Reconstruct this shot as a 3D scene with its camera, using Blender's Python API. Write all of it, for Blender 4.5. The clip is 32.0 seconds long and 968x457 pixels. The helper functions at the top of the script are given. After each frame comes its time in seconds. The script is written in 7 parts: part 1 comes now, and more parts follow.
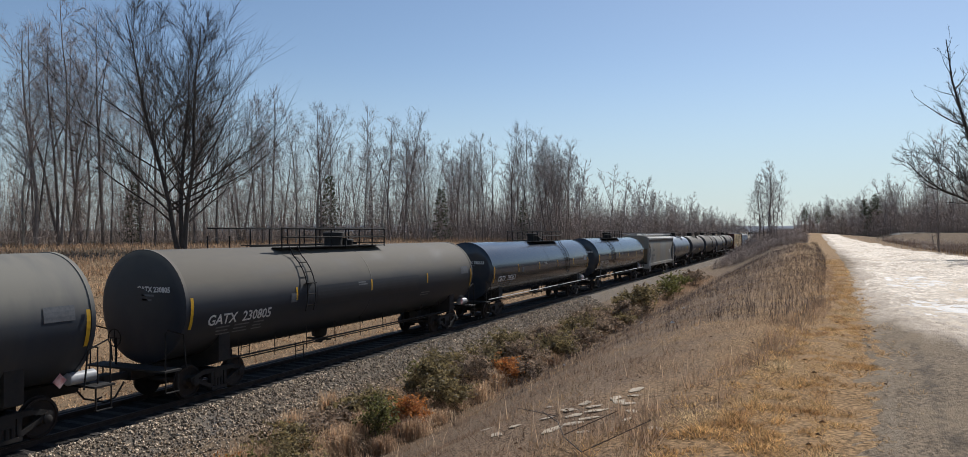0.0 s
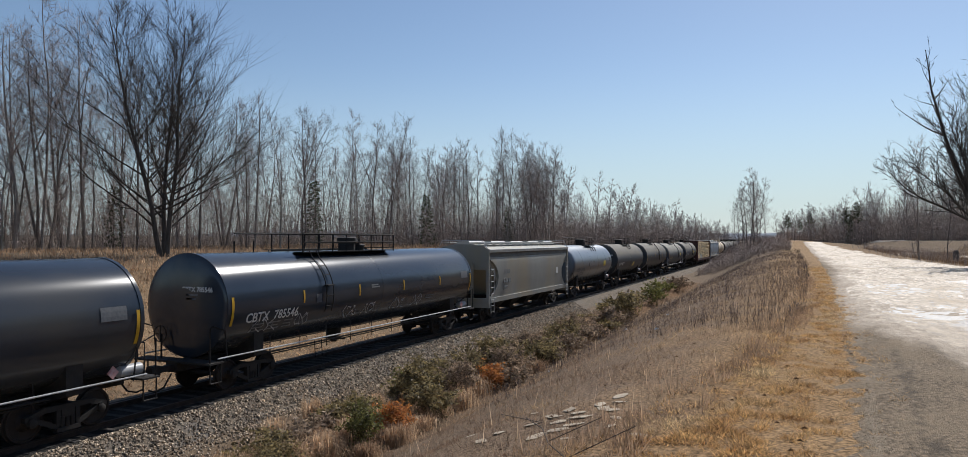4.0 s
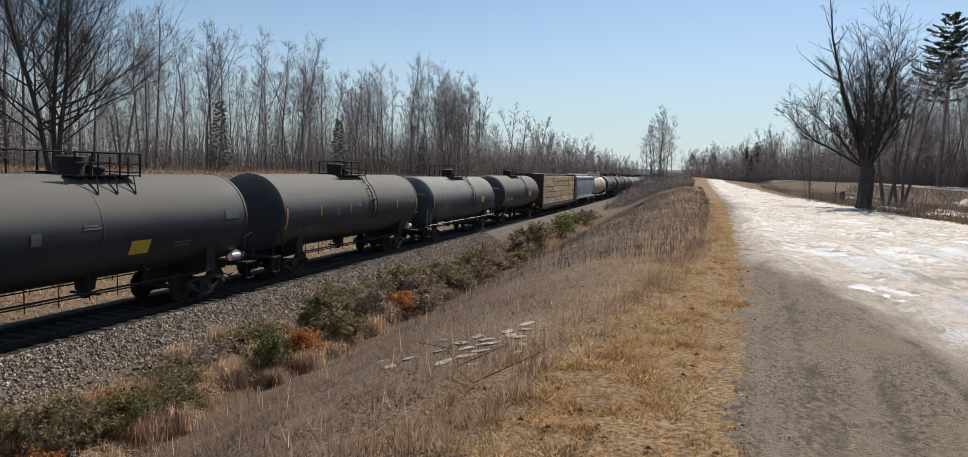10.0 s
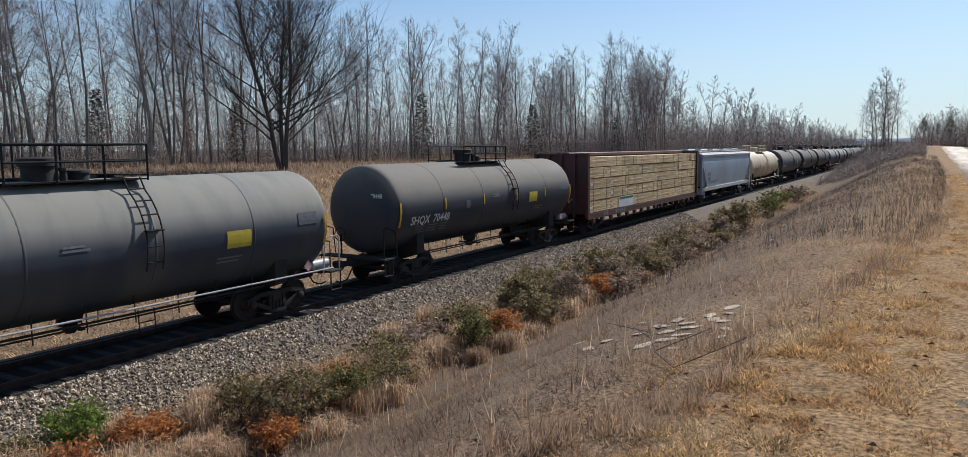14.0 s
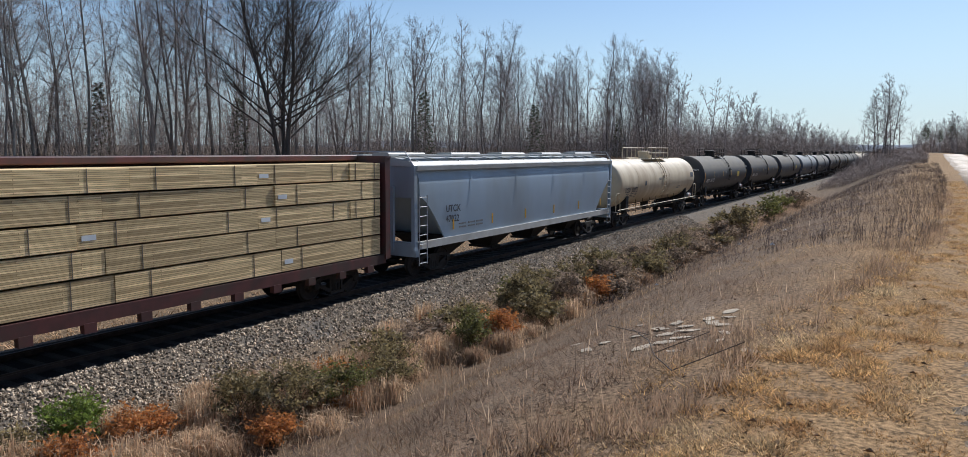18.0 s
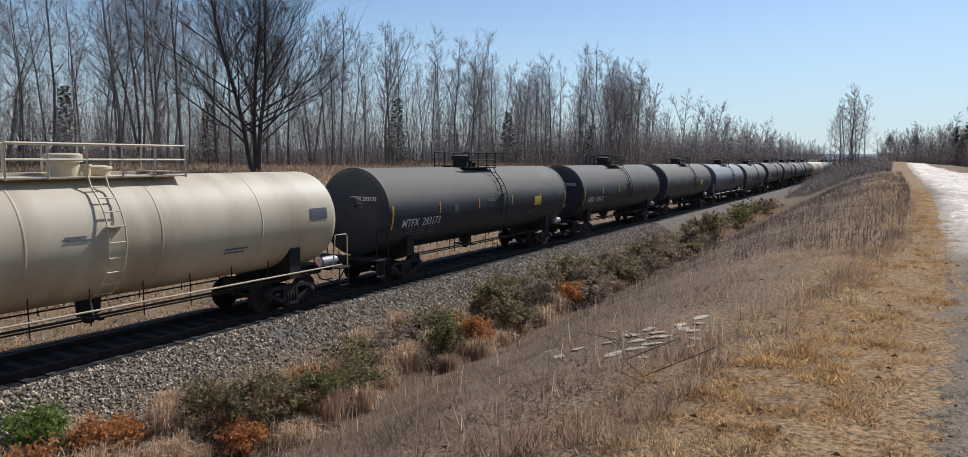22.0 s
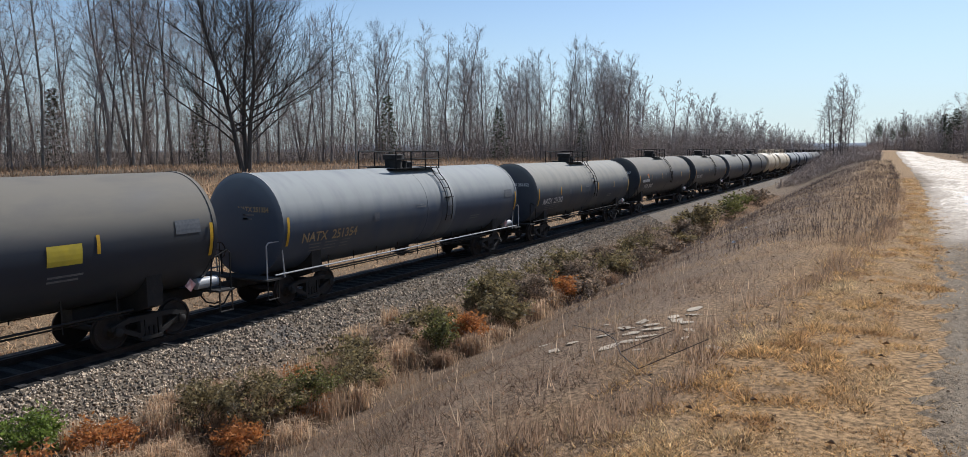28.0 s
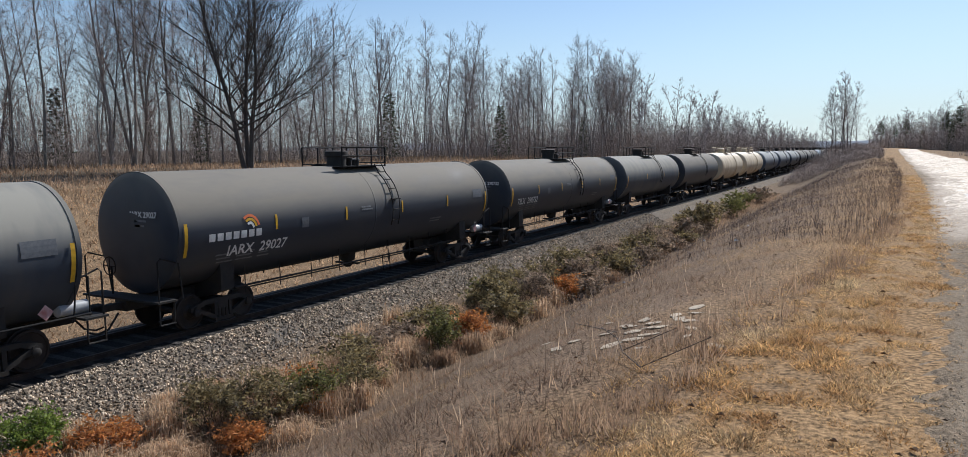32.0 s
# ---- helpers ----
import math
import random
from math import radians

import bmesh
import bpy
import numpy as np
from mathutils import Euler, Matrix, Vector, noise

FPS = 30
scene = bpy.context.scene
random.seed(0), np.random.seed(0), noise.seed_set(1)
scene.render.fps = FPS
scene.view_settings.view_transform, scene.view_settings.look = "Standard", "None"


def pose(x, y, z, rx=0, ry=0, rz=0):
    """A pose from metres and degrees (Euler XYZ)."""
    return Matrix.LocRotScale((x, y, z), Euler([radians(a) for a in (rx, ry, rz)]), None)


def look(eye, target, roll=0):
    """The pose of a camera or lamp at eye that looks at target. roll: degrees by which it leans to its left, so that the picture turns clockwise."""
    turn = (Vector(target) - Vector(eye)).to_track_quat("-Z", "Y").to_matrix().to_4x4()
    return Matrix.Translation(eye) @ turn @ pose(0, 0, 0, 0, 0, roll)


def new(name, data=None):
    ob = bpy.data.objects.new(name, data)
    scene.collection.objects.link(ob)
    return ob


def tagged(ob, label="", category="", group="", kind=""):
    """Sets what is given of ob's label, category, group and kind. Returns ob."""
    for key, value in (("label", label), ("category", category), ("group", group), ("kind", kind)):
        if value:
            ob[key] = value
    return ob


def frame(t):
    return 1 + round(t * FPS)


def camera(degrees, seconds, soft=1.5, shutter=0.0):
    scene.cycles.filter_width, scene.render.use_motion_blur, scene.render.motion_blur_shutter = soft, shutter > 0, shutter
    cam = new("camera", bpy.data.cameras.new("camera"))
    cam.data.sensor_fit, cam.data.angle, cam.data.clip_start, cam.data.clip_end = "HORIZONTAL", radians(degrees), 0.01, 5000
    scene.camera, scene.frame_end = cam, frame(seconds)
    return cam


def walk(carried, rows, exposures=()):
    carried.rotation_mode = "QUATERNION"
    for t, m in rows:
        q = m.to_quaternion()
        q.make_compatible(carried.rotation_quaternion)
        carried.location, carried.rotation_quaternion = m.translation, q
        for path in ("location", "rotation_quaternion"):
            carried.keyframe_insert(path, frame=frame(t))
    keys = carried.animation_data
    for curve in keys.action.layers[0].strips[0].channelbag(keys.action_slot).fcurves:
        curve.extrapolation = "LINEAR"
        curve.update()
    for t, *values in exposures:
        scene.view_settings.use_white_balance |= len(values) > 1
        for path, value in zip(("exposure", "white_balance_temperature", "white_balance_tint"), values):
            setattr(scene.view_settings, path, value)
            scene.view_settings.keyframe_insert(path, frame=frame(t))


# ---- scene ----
cam = camera(66.46, 32.0, soft=0.65)
EYE = (0.0, 0.0, 4.6)
# seconds, turn, tilt, lean
LOOKS = [
    (0.0, 23.57, 0.34, 0.06), (0.5, 23.79, 0.06, 0.08), (1.0, 23.53, 0.18, -0.06), (1.5, 23.16, 0.04, -0.29),
    (2.0, 22.67, 0.20, -0.05), (2.5, 23.17, 0.77, 0.02), (4.5, 21.42, 0.83, -0.42), (5.0, 16.59, 1.48, -0.03),
    (5.5, 11.84, 1.27, -0.83), (6.0, 10.18, 0.80, -1.43), (6.5, 11.14, 1.11, -1.52), (7.0, 12.53, 0.61, -1.69),
    (7.5, 13.79, 0.22, -1.36), (8.0, 13.70, 0.30, -1.39), (8.5, 13.76, -0.53, -1.05), (9.0, 14.52, -1.82, -1.15),
    (9.5, 14.99, -3.75, -1.32), (10.0, 15.77, -4.54, -1.94), (10.5, 16.79, -4.98, -1.31), (11.0, 17.07, -4.98, -1.51),
    (11.5, 17.64, -5.03, -1.63), (12.0, 17.86, -4.97, -1.40), (12.5, 21.17, -5.67, -0.88), (13.0, 26.57, -5.75, -1.32),
    (13.5, 29.80, -5.88, -1.15), (14.0, 30.66, -6.07, 0.63), (14.5, 30.17, -6.29, 0.23), (16.5, 30.83, -5.86, -0.31),
    (17.0, 30.96, -5.78, -0.31), (17.5, 30.87, -5.83, -0.46), (18.0, 30.78, -6.10, -0.33), (18.5, 30.66, -6.00, -0.48),
    (19.0, 29.77, -5.76, -0.55), (19.5, 28.51, -5.14, -0.69), (20.0, 28.36, -5.04, -0.61), (20.5, 28.53, -5.24, -0.66),
    (21.0, 28.42, -5.46, -0.52), (21.5, 28.53, -5.30, -0.68), (22.0, 28.72, -5.56, -0.63), (22.5, 28.69, -5.69, -0.49),
    (23.0, 28.64, -5.78, -0.36), (23.5, 28.53, -5.79, -0.31), (24.0, 28.49, -5.88, -0.31), (24.5, 28.37, -5.84, -0.23),
    (25.0, 28.32, -5.92, -0.21), (25.5, 28.15, -6.12, -0.06), (27.5, 28.26, -5.99, 0.23), (28.0, 28.04, -5.88, 0.39),
    (28.5, 28.06, -5.84, 0.26), (29.0, 27.94, -5.93, 0.38), (29.5, 28.08, -5.98, 0.38), (30.0, 28.09, -6.03, 0.34),
    (30.5, 27.97, -6.23, 0.26), (31.0, 27.93, -6.15, 0.18), (31.5, 28.11, -6.19, 0.26), (32.0, 28.18, -6.00, 0.49),
]
walk(cam, [(t, pose(*EYE, 90 + tilt, lean, turn)) for t, turn, tilt, lean in LOOKS], exposures=[(0.0, 0.04, 6280, 10), (5.0, 0.04, 6280, 10), (6.5, -0.04, 6280, 10), (8.5, -0.04, 6280, 10), (10.5, 0.1, 6220, 10), (14.0, 0.20, 6010, 10), (16.5, 0.26, 6000, 10), (19.0, 0.12, 5840, 10), (22.0, 0.1, 5860, 10), (25.0, 0.30, 6050, 10), (28.0, 0.25, 6000, 10), (32.0, 0.27, 6000, 10)])

# ---- light ----
SUN_RIGHT, SUN_UP = 9.0, 42.0      # degrees to the right of the track, and above the horizon
world = bpy.data.worlds.new("sky")
scene.world = world
world.use_nodes = True
wn = world.node_tree.nodes
sky = wn.new("ShaderNodeTexSky")
sky.sky_type, sky.sun_disc = "NISHITA", False
sky.sun_elevation, sky.sun_rotation = radians(SUN_UP), radians(SUN_RIGHT)
sky.air_density, sky.dust_density, sky.ozone_density = 0.95, 0.25, 1.5
wn["Background"].inputs["Strength"].default_value = 0.090
wl = world.node_tree.links
# pale haze that thins out evenly above the whole horizon
wc, wz, wr, wm = wn.new("ShaderNodeTexCoord"), wn.new("ShaderNodeSeparateXYZ"), wn.new("ShaderNodeMapRange"), wn.new("ShaderNodeMix")
wm.data_type, wr.interpolation_type = "RGBA", "SMOOTHSTEP"
wr.inputs["From Min"].default_value, wr.inputs["From Max"].default_value, wr.inputs["To Min"].default_value, wr.inputs["To Max"].default_value = -0.02, 0.24, 0.75, 0.0
wl.new(wc.outputs["Generated"], wz.inputs[0])
wl.new(wz.outputs["Z"], wr.inputs["Value"])
wl.new(wr.outputs[0], wm.inputs["Factor"])
wl.new(sky.outputs[0], wm.inputs[6])
wm.inputs[7].default_value = (5.1, 6.4, 7.0, 1)
wl.new(wm.outputs[2], wn["Background"].inputs["Color"])
sun = new("sun", bpy.data.lights.new("sun", "SUN"))
sun.data.energy, sun.data.angle, sun.data.color = 4.5, radians(0.55), (1.0, 0.95, 0.88)
sa, se = radians(SUN_RIGHT), radians(SUN_UP)
sun.matrix_world = look((math.sin(sa) * math.cos(se) * 300, math.cos(sa) * math.cos(se) * 300, math.sin(se) * 300), (0, 0, 0))


# ---- materials ----
def mat(name, color, rough=0.8, metal=0.0, color2=None, scale=3.0, detail=6.0, bump=0.0, bump_scale=30.0, spec=0.5,
        stretch=(1, 1, 1), color3=None, scale3=0.4, vary=0.0, coords="Object", island=0.0, thin=0.0, dust=None, dusty=0.85):
    """Two or three colours mixed by noise at two scales, a fine relief, and a shift of brightness from thing to thing."""
    m = bpy.data.materials.new(name)
    m.use_nodes = True
    nt = m.node_tree
    n, l = nt.nodes, nt.links
    b = n["Principled BSDF"]
    b.inputs["Roughness"].default_value, b.inputs["Metallic"].default_value = rough, metal
    b.inputs["Specular IOR Level"].default_value = spec
    tc = n.new("ShaderNodeTexCoord")
    mp = n.new("ShaderNodeMapping")
    mp.inputs["Scale"].default_value = stretch
    l.new(tc.outputs[coords], mp.inputs[0])

    def noise_tex(s, d=detail):
        t = n.new("ShaderNodeTexNoise")
        t.inputs["Scale"].default_value, t.inputs["Detail"].default_value = s, d
        l.new(mp.outputs[0], t.inputs["Vector"])
        return t

    def ramp(src, lo, hi):
        r = n.new("ShaderNodeMapRange")
        r.inputs["From Min"].default_value, r.inputs["From Max"].default_value = lo, hi
        l.new(src, r.inputs["Value"])
        return r.outputs[0]

    def mix(f, a, c):
        x = n.new("ShaderNodeMix")
        x.data_type = "RGBA"
        l.new(f, x.inputs["Factor"])
        for s, v in ((6, a), (7, c)):
            if isinstance(v, tuple):
                x.inputs[s].default_value = (*v, 1)
            else:
                l.new(v, x.inputs[s])
        return x.outputs[2]

    out = None
    if color2:
        out = mix(ramp(noise_tex(scale).outputs["Fac"], 0.35, 0.65), color, color2)
    if color3:
        out = mix(ramp(noise_tex(scale3).outputs["Fac"], 0.5, 0.68), out or color, color3)
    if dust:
        # dust in uneven streaks on up-facing parts, with the skylit tone painted in
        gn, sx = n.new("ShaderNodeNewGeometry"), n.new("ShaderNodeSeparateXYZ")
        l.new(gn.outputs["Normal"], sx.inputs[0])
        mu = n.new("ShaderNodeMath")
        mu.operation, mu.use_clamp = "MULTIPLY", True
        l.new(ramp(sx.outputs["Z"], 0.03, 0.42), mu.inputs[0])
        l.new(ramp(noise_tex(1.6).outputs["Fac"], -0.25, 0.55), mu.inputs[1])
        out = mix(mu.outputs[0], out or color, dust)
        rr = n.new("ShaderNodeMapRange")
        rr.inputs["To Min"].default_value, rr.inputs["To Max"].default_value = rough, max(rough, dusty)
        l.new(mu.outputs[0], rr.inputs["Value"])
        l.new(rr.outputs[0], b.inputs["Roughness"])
    if vary or island:
        src = n.new("ShaderNodeObjectInfo").outputs["Random"] if vary else n.new("ShaderNodeNewGeometry").outputs["Random Per Island"]
        a = vary or island
        r = n.new("ShaderNodeMapRange")
        r.inputs["To Min"].default_value, r.inputs["To Max"].default_value = 1 - a, 1 + a
        l.new(src, r.inputs["Value"])
        h = n.new("ShaderNodeHueSaturation")
        if out:
            l.new(out, h.inputs["Color"])
        else:
            h.inputs["Color"].default_value = (*color, 1)
        l.new(r.outputs[0], h.inputs["Value"])
        out = h.outputs[0]
    if out:
        l.new(out, b.inputs["Base Color"])
    else:
        b.inputs["Base Color"].default_value = (*color, 1)
    if thin:
        # light that shines through blades and leaves
        tr = n.new("ShaderNodeBsdfTranslucent")
        ms = n.new("ShaderNodeMixShader")
        ms.inputs[0].default_value = thin
        if out:
            l.new(out, tr.inputs["Color"])
        else:
            tr.inputs["Color"].default_value = (*color, 1)
        l.new(b.outputs[0], ms.inputs[1])
        l.new(tr.outputs[0], ms.inputs[2])
        l.new(ms.outputs[0], n["Material Output"].inputs["Surface"])
    if bump:
        bp = n.new("ShaderNodeBump")
        bp.inputs["Strength"].default_value, bp.inputs["Distance"].default_value = min(bump, 1.0), 0.02
        l.new(noise_tex(bump_scale, 4.0).outputs["Fac"], bp.inputs["Height"])
        l.new(bp.outputs[0], b.inputs["Normal"])
    return m


# ---- mesh helpers ----
class Geo:
    """Plain lists of points and faces that become one mesh."""

    def __init__(self):
        self.v, self.f = [], []

    def add(self, v, f):
        k = len(self.v)
        self.v += [tuple(p) for p in v]
        self.f += [tuple(i + k for i in q) for q in f]
        return self

    def box(self, x0, y0, z0, x1, y1, z1):
        v = [(x, y, z) for z in (z0, z1) for y in (y0, y1) for x in (x0, x1)]
        return self.add(v, [(0, 2, 3, 1), (4, 5, 7, 6), (0, 1, 5, 4), (2, 6, 7, 3), (0, 4, 6, 2), (1, 3, 7, 5)])

    def bevel_box(self, x0, y0, z0, x1, y1, z1, r):
        """A box with chamfered edges along its length in y."""
        prof = [(x0 + r, z0), (x1 - r, z0), (x1, z0 + r), (x1, z1 - r), (x1 - r, z1), (x0 + r, z1), (x0, z1 - r), (x0, z0 + r)]
        return self.extrude(prof, y0, y1)

    def extrude(self, prof, y0, y1):
        """A profile of (x, z) points drawn out along y, closed at both ends."""
        n = len(prof)
        v = [(x, y0, z) for x, z in prof] + [(x, y1, z) for x, z in prof]
        return self.add(v, [(i, (i + 1) % n, n + (i + 1) % n, n + i) for i in range(n)] + [tuple(range(n))[::-1], tuple(range(n, 2 * n))])

    def tube(self, a, b, ra, rb=None, n=6, caps=True):
        rb = ra if rb is None else rb
        a, b = Vector(a), Vector(b)
        d = (b - a).normalized()
        u = d.cross((0, 0, 1) if abs(d.z) < 0.9 else (1, 0, 0)).normalized()
        w = d.cross(u)
        ring = [(math.cos(2 * math.pi * i / n), math.sin(2 * math.pi * i / n)) for i in range(n)]
        v = [a + (u * c + w * s) * ra for c, s in ring] + [b + (u * c + w * s) * rb for c, s in ring]
        f = [(i, (i + 1) % n, n + (i + 1) % n, n + i) for i in range(n)]
        if caps:
            f += [tuple(range(n))[::-1], tuple(range(n, 2 * n))]
        return self.add(v, f)

    def path(self, pts, r, n=6):
        """A bent pipe through the points, with joined corners."""
        p = [Vector(q) for q in pts]
        u, v, f = None, [], []
        for i, c in enumerate(p):
            d = (p[min(i + 1, len(p) - 1)] - p[max(i - 1, 0)]).normalized()
            u = d.cross((0, 0, 1) if abs(d.z) < 0.9 else (1, 0, 0)) if u is None else u - d * u.dot(d)
            u.normalize()
            w = d.cross(u)
            v += [c + (u * math.cos(2 * math.pi * k / n) + w * math.sin(2 * math.pi * k / n)) * r for k in range(n)]
        for j in range(len(p) - 1):
            f += [(j * n + k, j * n + (k + 1) % n, (j + 1) * n + (k + 1) % n, (j + 1) * n + k) for k in range(n)]
        f += [tuple(range(n))[::-1], tuple(range((len(p) - 1) * n, len(p) * n))]
        return self.add(v, f)

    def lathe_y(self, prof, n=32, cx=0.0, cz=0.0):
        """A profile of (y, r) points turned about an axis along y."""
        m, v, f = len(prof), [], []
        for y, r in prof:
            for i in range(n):
                a = 2 * math.pi * i / n
                v.append((cx + r * math.sin(a), y, cz + r * math.cos(a)))
        for j in range(m - 1):
            for i in range(n):
                f.append((j * n + i, (j + 1) * n + i, (j + 1) * n + (i + 1) % n, j * n + (i + 1) % n))
        f += [tuple(range(n)), tuple(range((m - 1) * n, m * n))[::-1]]
        return self.add(v, f)

    def lathe_x(self, prof, n=24, cy=0.0, cz=0.0):
        g = Geo().lathe_y(prof, n)
        return self.add([(y, cy + x, cz + z) for x, y, z in g.v], [q[::-1] for q in g.f])

    def lathe_z(self, prof, n=24, cx=0.0, cy=0.0):
        g = Geo().lathe_y(prof, n)
        return self.add([(cx + x, cy + z, y) for x, y, z in g.v], [q[::-1] for q in g.f])

    def mesh(self, name, smooth=0.0):
        me = bpy.data.meshes.new(name)
        me.from_pydata(self.v, [], self.f)
        me.validate()
        if smooth:
            me.shade_smooth()
            me.set_sharp_from_angle(angle=radians(smooth))
        me.update()
        return me


def masked(me, name, value):
    """Stores at every point how much of something lies there."""
    at = me.attributes.new(name, "FLOAT", "POINT")
    at.data.foreach_set("value", [value(v.co.x, v.co.y) for v in me.vertices])
    return me


def film_over(m, name, color, color2, scale, stretch, rough, hard=0.16):
    """Lets a second surface lie over a material where a stored mask and a streaky noise allow it."""
    nt = m.node_tree
    n, l = nt.nodes, nt.links
    b = n["Principled BSDF"]
    base = b.inputs["Base Color"].links[0].from_socket
    at, tc, mp = n.new("ShaderNodeAttribute"), n.new("ShaderNodeTexCoord"), n.new("ShaderNodeMapping")
    at.attribute_name = name
    mp.inputs["Scale"].default_value, mp.inputs["Rotation"].default_value = stretch, (0, 0, radians(6))
    l.new(tc.outputs["Object"], mp.inputs[0])
    fac = at.outputs["Fac"]
    noises = []
    for sc in (scale, scale * 6):
        t = n.new("ShaderNodeTexNoise")
        t.inputs["Scale"].default_value, t.inputs["Detail"].default_value, t.inputs["Roughness"].default_value = sc, 8, 0.68
        l.new(mp.outputs[0], t.inputs["Vector"])
        noises.append(t.outputs["Fac"])
    sub = n.new("ShaderNodeMath")
    sub.operation = "SUBTRACT"
    l.new(fac, sub.inputs[0])
    l.new(noises[0], sub.inputs[1])
    cut = n.new("ShaderNodeMapRange")
    cut.inputs["From Min"].default_value, cut.inputs["From Max"].default_value = -hard, hard
    l.new(sub.outputs[0], cut.inputs["Value"])
    tone = n.new("ShaderNodeMix")
    tone.data_type = "RGBA"
    tone.inputs[6].default_value, tone.inputs[7].default_value = (*color, 1), (*color2, 1)
    tr = n.new("ShaderNodeMapRange")
    tr.inputs["From Min"].default_value, tr.inputs["From Max"].default_value = 0.32, 0.68
    l.new(noises[1], tr.inputs["Value"])
    l.new(tr.outputs[0], tone.inputs["Factor"])
    mx = n.new("ShaderNodeMix")
    mx.data_type = "RGBA"
    l.new(cut.outputs[0], mx.inputs["Factor"])
    l.new(base, mx.inputs[6])
    l.new(tone.outputs[2], mx.inputs[7])
    l.new(mx.outputs[2], b.inputs["Base Color"])
    rr = n.new("ShaderNodeMapRange")
    rr.inputs["To Min"].default_value, rr.inputs["To Max"].default_value = b.inputs["Roughness"].default_value, rough
    l.new(cut.outputs[0], rr.inputs["Value"])
    l.new(rr.outputs[0], b.inputs["Roughness"])
    return m


def part(name, geo, material, parent, label="", smooth=0.0, at=None):
    """ONE mesh under a thing or under a part."""
    me = geo if isinstance(geo, bpy.types.Mesh) else geo.mesh(name, smooth)
    if material and not me.materials:
        me.materials.append(material)
    ob = new(name, me)
    ob.parent = parent
    if at is not None:
        ob.matrix_basis = at
    return tagged(ob, label)


def thing(name, label, category, group="", kind="", geo=None, material=None, at=None, smooth=0.0):
    """A top-level thing: an Empty for its parts, or one mesh."""
    if geo is None:
        ob = new(name)
        ob.empty_display_size = 0.3
    else:
        me = geo if isinstance(geo, bpy.types.Mesh) else geo.mesh(name, smooth)
        if material and not me.materials:
            me.materials.append(material)
        ob = new(name, me)
    if at is not None:
        ob.matrix_basis = at
    return tagged(ob, label, category, group, kind)


def lettering(text, size):
    """The outlines of the built-in font as points and faces, x along the line, y up."""
    cu = bpy.data.curves.new("writing", "FONT")
    cu.body, cu.size, cu.resolution_u, cu.offset = text, size, 2, 0.008
    ob = bpy.data.objects.new("writing", cu)
    me = bpy.data.meshes.new_from_object(ob)
    v = [tuple(p.co) for p in me.vertices]
    f = [tuple(p.vertices) for p in me.polygons]
    bpy.data.objects.remove(ob)
    bpy.data.curves.remove(cu)
    bpy.data.meshes.remove(me)
    return v, f


# ---- the lie of the land ----
TRACK = -16.6                       # the middle of the track; rail tops are at height 0
PROFILE = [(-400, 6.0), (-120, 4.2), (-60, 3.4), (-34, 3.0), (-29, 2.2), (-24, 0.0), (-21.5, -0.95), (-19.6, -0.75), (-19.0, -0.5), (-14.4, -0.5),
           (-13.4, -0.8), (-11.6, -1.0), (-9.8, -1.05), (-8.6, -0.55), (-6.0, 0.95), (-3.6, 2.25), (-2.0, 2.78), (-0.6, 3.0), (1.0, 3.02), (11, 2.95),
           (14, 2.65), (18, 2.45), (22, 2.7), (25.5, 3.6), (26.2, 3.72), (33.8, 3.72), (37, 3.6), (45, 3.8), (60, 4.2), (150, 6.0), (400, 12.0)]


def smooth_profile(x):
    for (xa, za), (xb, zb) in zip(PROFILE, PROFILE[1:]):
        if x <= xb:
            u = max(0.0, min(1.0, (x - xa) / (xb - xa)))
            return za + (zb - za) * u
    return PROFILE[-1][1]


RELIEF = [(smooth_profile(-400 + i * 0.05 - 0.35) + smooth_profile(-400 + i * 0.05) + smooth_profile(-400 + i * 0.05 + 0.35)) / 3 for i in range(16001)]


def ground_z(x, y):
    """The ground's height, smoothed across the slopes, with hummocks off the track and the road."""
    u = min(15999.0, max(0.0, (x + 400) * 20))
    i = int(u)
    z = RELIEF[i] + (RELIEF[i + 1] - RELIEF[i]) * (u - i)
    rough = 0.05 if -8 < x < -0.5 or x < -20 else 0.02
    if -19.5 < x < -13.5 or 25 < x < 35:
        rough = 0.0
    z += rough * noise.noise((x * 0.6, y * 0.6, 0)) * 2 + rough * 3 * noise.noise((x * 0.09, y * 0.09, 5.0)) * (1 if rough > 0.03 else 0.3)
    # the bank swells into a brushy hump far down the line, and the land climbs a little beyond the road
    if -13.4 < x < 22 and y > 90:
        z += min(1, (y - 90) / 90) * (max(0.0, 4.3 - z) if x < 6 else 0.9) * min(1, (x + 13.4) / 3) * min(1, max(0, (22 - x) / 8))
    if x > 22:
        z += 0.8 * max(0, min(1, (y - 50) / 90)) * min(1, (x - 22) / 4)
    if x < -34:
        z += min(1, (-34 - x) / 30) * 0.6 * noise.noise((x * 0.03, y * 0.03, 9.0))
    return z


def steps(points):
    out = []
    for a, b, d in points:
        n = max(1, round((b - a) / d))
        out += [a + (b - a) * i / n for i in range(n)]
    return out + [points[-1][1]]


